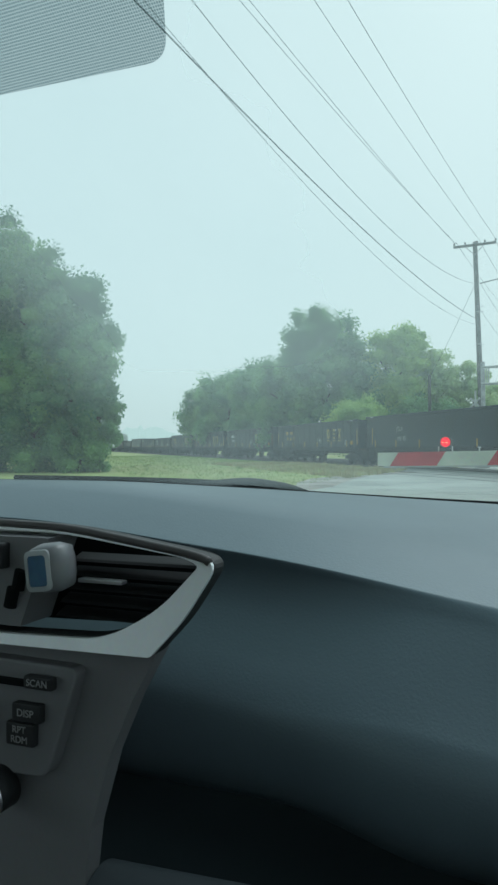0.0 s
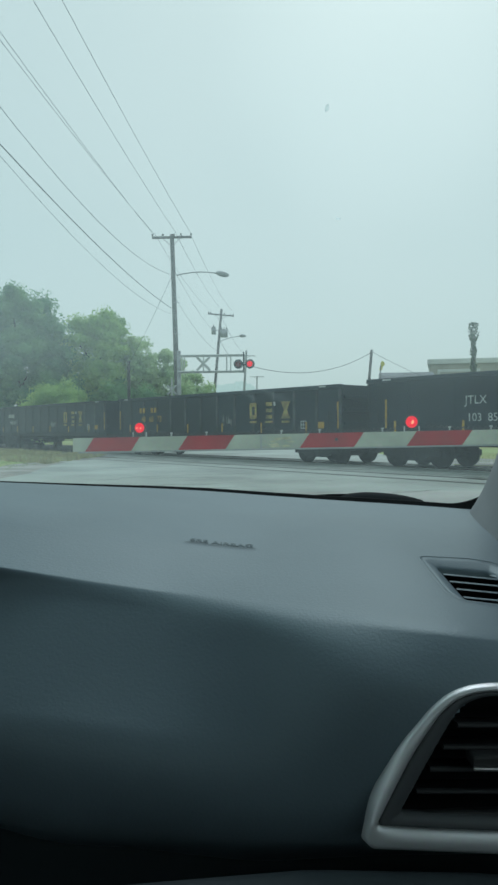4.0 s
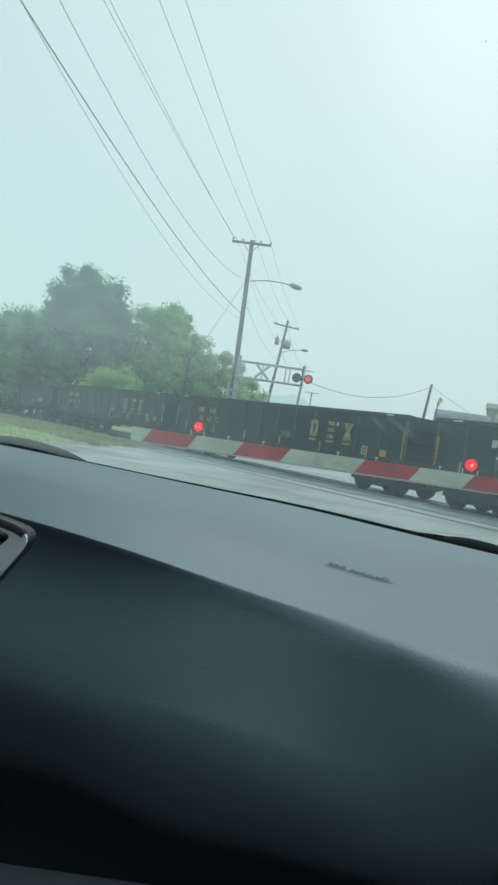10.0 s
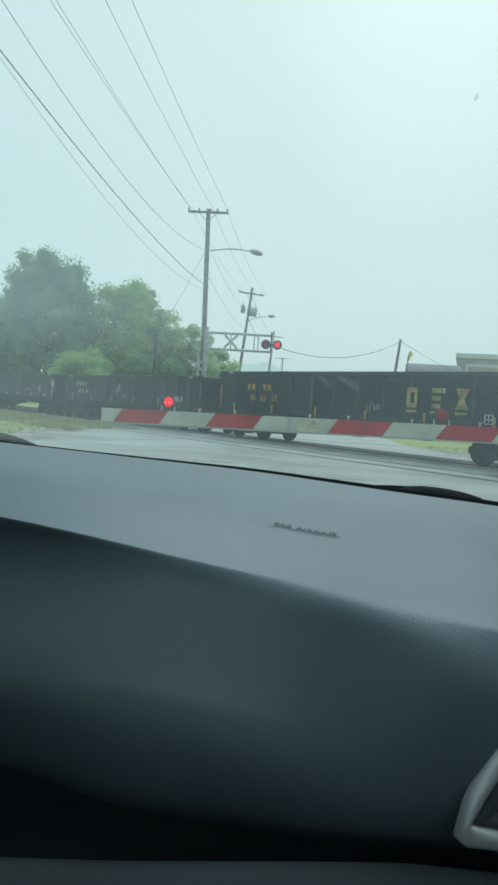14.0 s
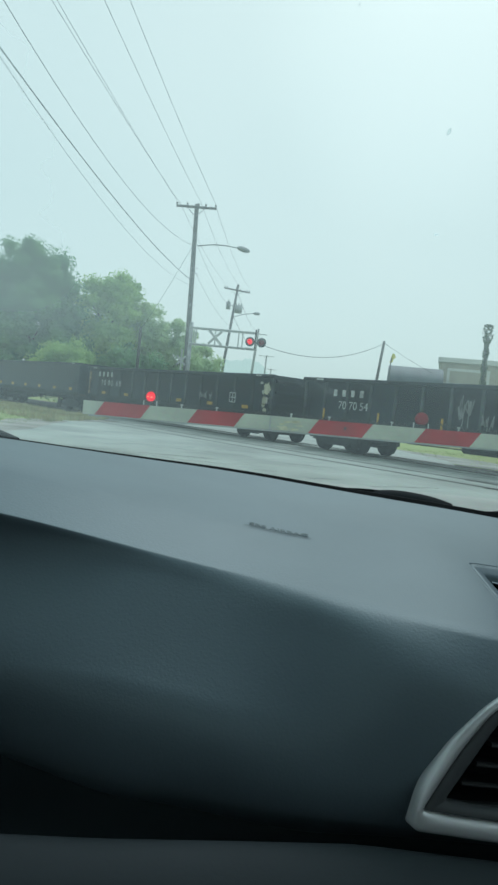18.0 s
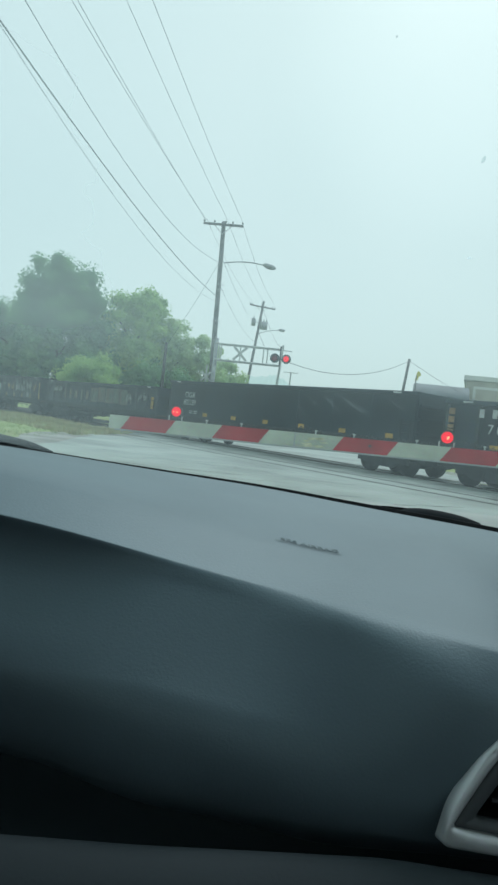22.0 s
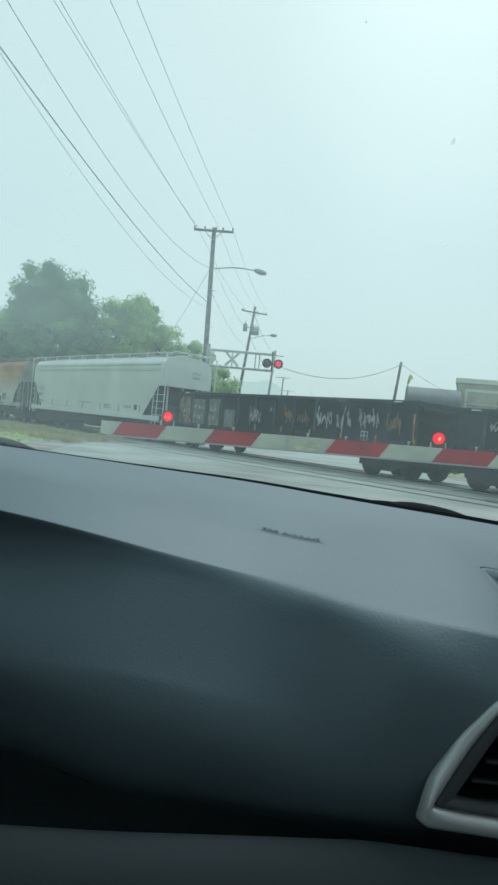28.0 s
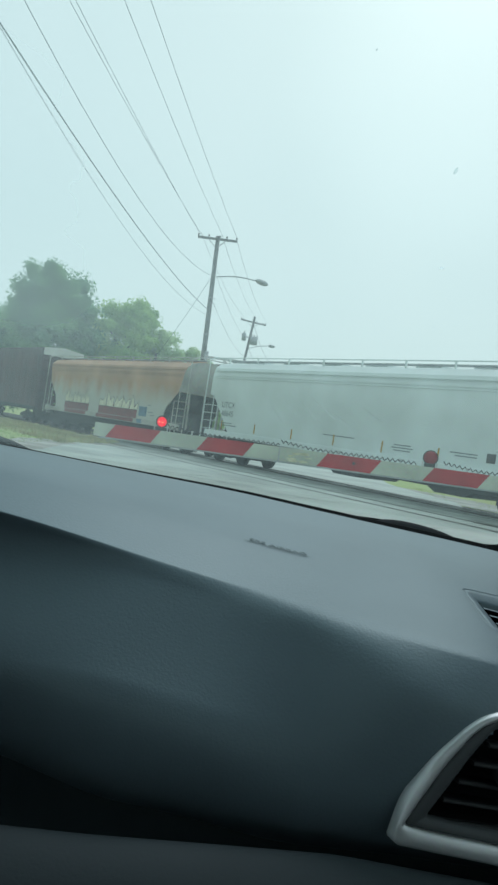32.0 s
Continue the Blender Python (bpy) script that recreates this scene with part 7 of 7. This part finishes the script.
def centre_stack():
    F = 0.402
    outline = [(-0.70, F, 1.136), (-0.195, F, 1.134), (-0.2115, F - 0.001, 1.104), (-0.226, F - 0.003, 1.070), (-0.238, F - 0.005, 1.026), (-0.242, F - 0.006, 0.99), (-0.245, F - 0.008, 0.90), (-0.70, F - 0.008, 0.90)]
    bm = bmesh.new()
    slab(bm, outline, (0, 0.014, 0))
    stack = part("console_fascia", bm, "stack", car, "charcoal centre console with radio")
    # vent surround
    outer = (rounded([(-0.565, F, 1.132), (-0.30, F, 1.1305), (-0.195, F, 1.1325), (-0.177, F, 1.153), (-0.1590, F, 1.1850), (-0.18, F, 1.1895), (-0.261, F, 1.2005), (-0.36, F, 1.203), (-0.50, F, 1.199), (-0.565, F, 1.187)],
                           [0.004, 0.02, 0.002, 0.01, 0.011, 0.01, 0.02, 0.03, 0.02, 0.008], 6))
    inner = (rounded([(-0.555, F, 1.1380), (-0.30, F, 1.1365), (-0.226, F, 1.1392), (-0.193, F, 1.1575), (-0.171, F, 1.1825), (-0.18, F, 1.1865), (-0.261, F, 1.1965), (-0.36, F, 1.199), (-0.50, F, 1.195), (-0.557, F, 1.183)],
                           [0.004, 0.02, 0.016, 0.014, 0.003, 0.006, 0.02, 0.03, 0.02, 0.006], 6))
    bm = bmesh.new()
    
    def lean(p, d=0.0):
        return (p[0], F - 0.011 + 0.28 * (p[2] - 1.13) + d, p[2])

    frame_ring(bm, [lean(p) for p in outer], [lean(p) for p in inner], (0, 0.003, 0))
    sur = part("vent_surround", bm, "silver", car, "satin silver surround of the centre vents")
    bm = bmesh.new()
    slab(bm, [(p[0], F + 0.034, p[2]) for p in inner], (0, 0.003, 0))
    part("vent_back", bm, "rubber", sur)
    bm = bmesh.new()
    frame_ring(bm, [lean(p, 0.004) for p in outer], [lean(p, 0.006) for p in inner], (0, 0.012, 0))
    part("vent_bezel", bm, "vent_black", sur)
    bm = bmesh.new()
    tube(bm, [lean(p, -0.0005) for p in outer[7 * 4 + 4:7 * 9 + 7]], 0.0026, 8)
    smooth(part("top_rim", bm, "rim_brown", sur, "dark rounded upper rim"))
    for k in range(5):
        z = 1.1435 + k * 0.0088
        right = -0.216 + (z - 1.1385) * 1.02
        for lo, hi in ((-0.279 + (z - 1.14) * 0.35, min(right, -0.176)), (-0.55, -0.445)):
            bm = bmesh.new()
            slab(bm, [(lo, F + 0.016, z), (hi, F + 0.016, z), (hi, F + 0.018, z + 0.0014), (lo, F + 0.018, z + 0.0014)], (0, 0.009, 0.003))
            part("slat", bm, "vent_black", sur)
    bm = bmesh.new()
    box(bm, (-0.231, F - 0.002, 1.1715), (0.030, 0.006, 0.0022), pose(0, 0, 0, 0, 0, 0), bevel=0.0005)
    part("chrome_edge", bm, "chrome", sur, "thin chrome strip on the vent tab")
    # button panel between the vents
    bm = bmesh.new()
    slab(bm, [(-0.43, F - 0.003, 1.140), (-0.290, F - 0.003, 1.140), (-0.268, F - 0.003, 1.195), (-0.452, F - 0.003, 1.195)], (0, 0.03, 0))
    panel = part("button_panel", bm, "stack", car)
    bm = bmesh.new()
    box(bm, (-0.311, F - 0.006, 1.1835), (0.027, 0.008, 0.016), pose(0, 0, 0), bevel=0.0015)
    part("hazard_button", bm, "vent_black", panel)
    bm = bmesh.new()
    frame_ring(bm, [(-0.315, F - 0.0105, 1.180), (-0.306, F - 0.0105, 1.180), (-0.3105, F - 0.0105, 1.1875)],
               [(-0.3133, F - 0.0105, 1.181), (-0.3077, F - 0.0105, 1.181), (-0.3105, F - 0.0105, 1.1857)], (0, 0.001, 0))
    part("hazard_sign", bm, "hazard", panel, "small red hazard triangle")
    bm = bmesh.new()
    slab(bm, [(-0.345, F - 0.005, 1.147), (-0.318, F - 0.005, 1.147), (-0.308, F - 0.005, 1.172), (-0.333, F - 0.005, 1.172)], (0, 0.006, 0))
    part("airbag_lamp_plate", bm, "fresh_grey", panel, "plain grey indicator plate")
    for a, z in ((-0.290, 1.169), (-0.296, 1.158), (-0.357, 1.181)):
        bm = bmesh.new()
        rod(bm, (a, F - 0.005, z - 0.006), (a + 0.003, F - 0.005, z + 0.006), 0.004, 0.004, 10)
        part("vent_wheel", bm, "rubber", panel)
    # radio
    ro = rounded([(-0.66, F - 0.008, 1.035), (-0.262, F - 0.008, 1.056), (-0.242, F - 0.004, 1.121), (-0.66, F - 0.004, 1.126)], 0.008)
    bm = bmesh.new()
    slab(bm, [tuple(Vector(p) + Vector((0, -0.006, 0))) for p in ro], (0, 0.02, 0))
    radio = part("radio", bm, "stack", car, "charcoal car radio fascia")
    bv = radio.modifiers.new("bevel", "BEVEL")
    bv.width, bv.segments, bv.limit_method = 0.0015, 2, "ANGLE"
    yf = F - 0.0125
    bm = bmesh.new()
    box(bm, (-0.415, yf, 1.1095), (0.28, 0.004, 0.004), bevel=0.001)
    part("disc_slot", bm, "rubber", radio)
    bm = bmesh.new()
    box(bm, (-0.400, yf - 0.001, 1.084), (0.20, 0.004, 0.024), bevel=0.001)
    part("display", bm, "lcd", radio, "dark unlit display")
    for name, text, a, z, w, h, size in (("scan_button", "SCAN", -0.266, 1.1120, 0.020, 0.0075, 0.0058), ("disp_button", "DISP", -0.2745, 1.0935, 0.020, 0.011, 0.0062), ("rpt_button", "RPT\nRDM", -0.279, 1.0805, 0.020, 0.0135, 0.0058)):
        bm = bmesh.new()
        box(bm, (a, yf - 0.002, z), (w, 0.006, h), bevel=0.0012)
        b = part(name, bm, "vent_black", radio)
        lettering("button_word", text, size, pose(a, yf - 0.0054, z, 90, 0, 0), "button_ink", b, 0.0002)
    bm = bmesh.new()
    rod(bm, (-0.296, F - 0.012, 1.046), (-0.296, F - 0.030, 1.0445), 0.0135, 0.0120, 36)
    knob = smooth(part("radio_knob", bm, "vent_black", radio, "round black knob with a chrome ring"))
    bm = bmesh.new()
    n = 36
    rows = []
    for j in range(9):
        t = 2 * math.pi * j / 8
        rows.append([(-0.296 + (0.0125 + 0.0012 * math.cos(t)) * math.cos(2 * math.pi * k / n), F - 0.0285 + 0.0012 * math.sin(t), 1.0445 + (0.0125 + 0.0012 * math.cos(t)) * math.sin(2 * math.pi * k / n)) for k in range(n + 1)])
    strip(bm, rows)
    smooth(part("chrome_ring", bm, "chrome", knob))
    bm = bmesh.new()
    rod(bm, (-0.314, yf, 1.0655), (-0.314, yf - 0.004, 1.0655), 0.003, 0.003, 12)
    part("jack", bm, "rubber", radio)
    # gear console below
    bm = bmesh.new()
    box(bm, (-0.40, 0.30, 0.86), (0.30, 0.28, 0.16), bevel=0.03)
    part("lower_console", bm, "stack", car)
    bm = bmesh.new()
    rod(bm, (-0.248, 0.385, 0.974), (-0.262, 0.375, 0.968), 0.006, 0.006, 14)
    part("console_knob", bm, "chrome", car, "small chrome knob")


centre_stack()


def air_freshener():
    root = thing("air_freshener", "grey clip-on air freshener with a blue gel window on the vent", "air freshener", CAR @ pose(-0.2555, 0.386, 1.1805, 0, -6, 14) @ Matrix.Diagonal((0.70, 0.95, 0.93, 1)))
    bm = bmesh.new()
    box(bm, (0, 0, 0), (0.034, 0.026, 0.030), bevel=0.010)
    smooth(part("shell", bm, "fresh_grey", root))
    bm = bmesh.new()
    frame_ring(bm, rounded([(-0.0155, -0.0135, -0.0125), (0.006, -0.0135, -0.0125), (0.006, -0.0135, 0.0125), (-0.0155, -0.0135, 0.0125)], 0.005),
               rounded([(-0.0125, -0.0145, -0.0095), (0.003, -0.0145, -0.0095), (0.003, -0.0145, 0.0095), (-0.0125, -0.0145, 0.0095)], 0.003), (0, 0.003, 0))
    part("rim", bm, "fresh_rim", root, "pale grey rim")
    bm = bmesh.new()
    box(bm, (-0.00475, -0.0125, 0), (0.0155, 0.003, 0.019), bevel=0.001)
    part("gel_window", bm, "blue_gel", root, "blue gel window")
    bm = bmesh.new()
    box(bm, (0, 0.018, -0.004), (0.008, 0.02, 0.012), bevel=0.001)
    part("clip", bm, "rubber", root)


air_freshener()


# ---- windshield, pillar, wipers, shell ----
def ws(a, f, d=0.0):
    """A point of the windshield, d outwards."""
    return (a, f + 0.54 * d, 1.185 + 0.64 * (0.99 - f) - 0.10 * (a + 0.35) ** 2 * (0.99 - f) + 0.84 * d)


def windshield():
    bm = bmesh.new()
    fs_ = [1.02 - 0.06 * k for k in range(13)]
    strip(bm, [[ws(-1.1 + 0.08 * j, f, 0.0) for j in range(21)] for f in fs_])
    bmesh.ops.recalc_face_normals(bm, faces=bm.faces[:])
    glass = smooth(part("windshield", bm, "glass", car, "rain-dampened windshield with a film standing in for haze"))
    glass.visible_shadow = False
    # black band along the foot of the glass
    bm = bmesh.new()
    lift = lambda a: -0.0007 + 0.0035 * min(1, max(0, (a + 0.2) / 0.4)) + 8.0 * max(0.0, a - 0.285) ** 2
    strip(bm, [[(a, 0.851 + bend(a), rim_z(a) - 0.003 + 6.0 * max(0.0, a - 0.292) ** 2), (a, 0.857 + bend(a), rim_z(a) + lift(a)), (a, 0.862 + bend(a), rim_z(a) + lift(a)), (a, 0.875 + bend(a), rim_z(a) - 0.05)] for a in A_STEPS])
    part("glass_edge_band", bm, "rubber", car, "black edge band of the windshield")
    # dried drops and splashes on the glass
    rnd = random.Random(77)
    spots = []
    spots += [(0.308 + rnd.gauss(0, 0.012), 0.835 + rnd.gauss(0, 0.014), rnd.uniform(0.0003, 0.0007)) for _ in range(26)]
    spots += [(rnd.uniform(-0.3, 0.3), rnd.uniform(0.45, 0.75), rnd.uniform(0.0004, 0.0007)) for _ in range(5)]
    for a, f, r in spots:
        bm = bmesh.new()
        q = bmesh.ops.create_uvsphere(bm, u_segments=8, v_segments=5, radius=1)
        bmesh.ops.transform(bm, matrix=Matrix.Translation(ws(a, f, 0.0012)) @ Matrix.Rotation(radians(-57), 4, "X") @ Matrix.Diagonal((r, r * rnd.uniform(1.0, 1.9), 0.0004, 1)), verts=q["verts"])
        part("water_drop", bm, "drop", glass)
    # a dried splash and a pale spot, and greasy streaks left by the wiper
    for p, r, tall, material in SPLASHES:
        bm = bmesh.new()
        n = 14
        bm.faces.new([bm.verts.new((p[0] + r * (1 + 0.25 * math.sin(3 * k + 1)) * math.cos(6.28319 * k / n) + 0.3 * r * tall * math.sin(6.28319 * k / n), p[1] - 0.3 * r * math.sin(6.28319 * k / n), p[2] + r * tall * math.sin(6.28319 * k / n))) for k in range(n)])
        part("splash", bm, material, glass)
    for a, f, da, df, w in STREAKS:
        bm = bmesh.new()
        n = 10
        rows = []
        for v in (-1, 0, 1):
            rows.append([ws(a + da * k / n + 0.0004 * math.sin(2.1 * k), f + df * k / n + v * w * math.sin(math.pi * (k + 0.3) / (n + 0.6)), -0.0008) for k in range(n + 1)])
        strip(bm, rows)
        part("smear", bm, "smear", glass)
    return glass


# place, size, height in widths, material
SPLASHES = (((0.1022, 0.443, 1.431), 0.0011, 2.0, "drop"), ((0.1177, 0.510, 1.389), 0.0016, 0.5, "pale_spot"))
# right, forward, run to the right, run forward, half width
STREAKS = ((0.035, 0.812, 0.016, 0.020, 0.0022), (0.052, 0.808, 0.026, 0.028, 0.0030), (0.068, 0.803, 0.040, 0.034, 0.0026), (0.020, 0.822, 0.020, 0.030, 0.0020), (0.088, 0.815, 0.022, 0.016, 0.0020), (0.120, 0.800, 0.030, 0.020, 0.0016))


windshield()


def wipers():
    # the driver's wiper, with the broad cap at its end, and the other one's cap
    for bar, cap in ((((-0.80, 1.2005), (-0.62, 1.2000), (-0.46, 1.1975), (-0.36, 1.1935)), ((-0.485, 1.1965), (-0.44, 1.2005), (-0.41, 1.2032), (-0.385, 1.2046), (-0.36, 1.2024), (-0.325, 1.1975), (-0.296, 1.1880))),
                     (((0.15, 1.1600), (0.19, 1.1620), (0.24, 1.1600), (0.285, 1.1560)), ((0.182, 1.1600), (0.196, 1.1658), (0.222, 1.1683), (0.25, 1.1668), (0.278, 1.1630), (0.300, 1.1570)))):
        bm = bmesh.new()
        tube(bm, [(a, 1.0, z) for a, z in rounded_line(bar)], 0.0048, 6)
        wp = part("wiper", bm, "rubber", car, "black windshield wiper resting on the glass")
        bm = bmesh.new()
        line = rounded_line(cap)
        n = len(line) - 1
        rows = []
        for k, (a, z) in enumerate(line):
            w = 0.4 + 0.6 * math.sin(math.pi * k / n)
            rows.append([(a, 1.004 - 0.030 * w, z - 0.020), (a, 1.002 - 0.026 * w, z - 0.006), (a, 1.0 - 0.012 * w, z - 0.001), (a, 1.0, z), (a, 1.0 + 0.012 * w, z - 0.002), (a, 1.006 + 0.02 * w, z - 0.020)])
        strip(bm, rows)
        bmesh.ops.recalc_face_normals(bm, faces=bm.faces[:])
        smooth(part("wiper_cap", bm, "cap_plastic", wp, "dark grey plastic wiper cap"))


wipers()


def pillar():
    left = [(0.298, 0.800, 1.163), (0.312, 0.795, 1.190), (0.323, 0.785, 1.227), (0.325, 0.765, 1.262), (0.319, 0.730, 1.305), (0.307, 0.675, 1.361), (0.292, 0.612, 1.408), (0.276, 0.550, 1.450), (0.254, 0.483, 1.491), (0.205, 0.330, 1.588)]
    right = [(0.301, 0.500, 1.133), (0.299, 0.495, 1.154), (0.294, 0.485, 1.189), (0.291, 0.475, 1.219), (0.287, 0.460, 1.247), (0.284, 0.445, 1.269), (0.280, 0.420, 1.287), (0.278, 0.370, 1.360), (0.255, 0.310, 1.450), (0.210, 0.220, 1.575)]
    back = [(p[0] + 0.075, p[1] + 0.01, p[2] - 0.01) for p in right]

    def fine(c):
        return refine(c, 4)
    # the edge rolls over towards the glass
    cols = [[(p[0] + 0.016, p[1] + 0.014, p[2] + 0.004) for p in fine(left)], [(p[0] + 0.004, p[1] + 0.006, p[2] + 0.001) for p in fine(left)], fine(left)]
    for u, push in ((0.04, -0.004), (0.10, -0.009), (0.25, -0.019), (0.45, -0.027), (0.60, -0.030), (0.73, -0.026), (0.87, -0.015)):
        cols.append([tuple(Vector(p).lerp(Vector(q), u) + Vector((push, push * 0.6, 0.0))) for p, q in zip(fine(left), fine(right))])
    cols.append(fine(right))
    bm = bmesh.new()
    strip(bm, list(zip(*cols)))
    bmesh.ops.recalc_face_normals(bm, faces=bm.faces[:])
    smooth(part("pillar_trim", bm, "pillar_cloth", car, "pale grey windshield pillar trim"))
    bm = bmesh.new()
    strip(bm, list(zip(cols[-1], fine(back))))
    part("door_seal", bm, "seal", car, "black door seal behind the pillar")


pillar()


def shade_band():
    """The dotted band on the glass round the mirror's foot."""
    rnd = rounded([ws(-0.226, 0.475, -0.002), ws(-0.119, 0.25, -0.002), ws(-0.60, 0.25, -0.002), ws(-0.60, 0.466, -0.002)], [0.016, 0.001, 0.001, 0.016], 6)
    bm = bmesh.new()
    bm.faces.new([bm.verts.new(p) for p in rnd])
    m = bpy.data.materials.new("dotted_shade_film")
    m.use_nodes = True
    t = m.node_tree
    t.nodes.clear()
    out = t.nodes.new("ShaderNodeOutputMaterial")
    tc = t.nodes.new("ShaderNodeTexCoord")
    mp = t.nodes.new("ShaderNodeMapping")
    mp.inputs["Scale"].default_value = (1, 1, 0)
    vo = t.nodes.new("ShaderNodeTexVoronoi")
    vo.inputs["Scale"].default_value = 560
    vo.inputs["Randomness"].default_value = 0.0
    t.links.new(tc.outputs["Object"], mp.inputs["Vector"])
    t.links.new(mp.outputs[0], vo.inputs["Vector"])
    lt = t.nodes.new("ShaderNodeMath")
    lt.operation = "LESS_THAN"
    lt.inputs[1].default_value = 0.36
    t.links.new(vo.outputs["Distance"], lt.inputs[0])
    tr = t.nodes.new("ShaderNodeBsdfTransparent")
    tr.inputs["Color"].default_value = (0.25, 0.30, 0.31, 1)
    df = t.nodes.new("ShaderNodeBsdfDiffuse")
    df.inputs["Color"].default_value = (0.02, 0.025, 0.026, 1)
    tr2 = t.nodes.new("ShaderNodeBsdfTransparent")
    tr2.inputs["Color"].default_value = (0.56, 0.58, 0.59, 1)
    mx = t.nodes.new("ShaderNodeMixShader")
    t.links.new(lt.outputs[0], mx.inputs["Fac"])
    t.links.new(tr2.outputs[0], mx.inputs[1])
    t.links.new(tr.outputs[0], mx.inputs[2])
    t.links.new(mx.outputs[0], out.inputs["Surface"])
    M["dots"] = m
    part("dotted_shade", bm, "dots", car, "grey dotted shade band on the glass")
    bm = bmesh.new()
    slab(bm, [ws(-0.407, 0.449, -0.006), ws(-0.44, 0.40, -0.006), ws(-0.52, 0.39, -0.006), ws(-0.54, 0.47, -0.006)], (0, -0.02, -0.02))
    part("mirror_foot", bm, "rubber", car, "black mirror foot")


shade_band()


def shell():
    """Plain unseen roof, sides and back that close the cabin, their openings and tones set for the light on the dash.
    """
    bm = bmesh.new()
    slab(bm, [(-1.15, 0.30, 1.60), (0.45, 0.30, 1.60), (0.45, -1.9, 1.62), (-1.15, -1.9, 1.62)], (0, 0, 0.04))
    part("headliner", bm, "lining", car, "pale headliner")
    for a, s in ((0.46, 1), (-1.16, -1)):
        bm = bmesh.new()
        slab(bm, [(a, 0.95, 0.3), (a, -1.9, 0.3), (a, -1.9, 1.12), (a, 0.95, 1.12)], (0.06 * s, 0, 0))
        part("door_panel", bm, "cabin", car)
        bm = bmesh.new()
        slab(bm, [(a, -0.55, 1.12), (a, -0.75, 1.12), (a, -0.75, 1.6), (a, -0.55, 1.6)], (0.06 * s, 0, 0))
        part("door_post", bm, "cabin", car)
    bm = bmesh.new()
    slab(bm, [(-1.16, -1.9, 0.3), (0.46, -1.9, 0.3), (0.46, -1.9, 1.24), (-1.16, -1.9, 1.24)], (0, -0.05, 0))
    part("rear_wall", bm, "cabin", car)
    bm = bmesh.new()
    slab(bm, [(-1.16, 1.0, 0.3), (0.46, 1.0, 0.3), (0.46, -1.9, 0.3), (-1.16, -1.9, 0.3)], (0, 0, -0.325))
    part("cabin_floor", bm, "cabin", car)
    bm = bmesh.new()
    slab(bm, [(-1.16, 0.96, 0.3), (0.46, 0.96, 0.3), (0.46, 0.96, 1.13), (-1.16, 0.96, 1.13)], (0, 0.05, 0))
    part("bulkhead", bm, "cabin", car)
    bm = bmesh.new()
    slab(bm, [(-1.10, 0.35, 1.56), (-1.02, 0.35, 1.56), (-1.02, 0.95, 1.15), (-1.10, 0.95, 1.15)], (0.0, -0.05, 0.0))
    part("far_pillar", bm, "pillar_cloth", car)


shell()


# ---- motion ----
def motions():
    ts = [0, 4, 8, 12, 16, 18, 20, 22, 24, 26, 28, 30, 32]
    for root, x in WAGONS:
        walk(root, [(t, train_pose(x, t)) for t in ts])
    step = 0.1
    turns = [(k * step, math.degrees(travelled(k * step) / 0.42) % 360) for k in range(321)]
    for w, ax in WHEELSETS:
        walk(w, [(t, pose(ax, 0, 0.42, 0, a, 0)) for t, a in turns])
    # the added half-shells swing behind the lamps and back, once in every 1.2 s
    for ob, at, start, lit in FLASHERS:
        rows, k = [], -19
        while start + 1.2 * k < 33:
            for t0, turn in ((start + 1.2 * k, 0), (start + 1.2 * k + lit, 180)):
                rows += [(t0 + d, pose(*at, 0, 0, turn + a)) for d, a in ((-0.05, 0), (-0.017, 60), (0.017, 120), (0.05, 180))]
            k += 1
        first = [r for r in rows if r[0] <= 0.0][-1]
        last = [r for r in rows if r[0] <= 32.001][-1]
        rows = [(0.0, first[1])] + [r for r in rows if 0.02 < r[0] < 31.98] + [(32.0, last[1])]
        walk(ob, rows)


motions()
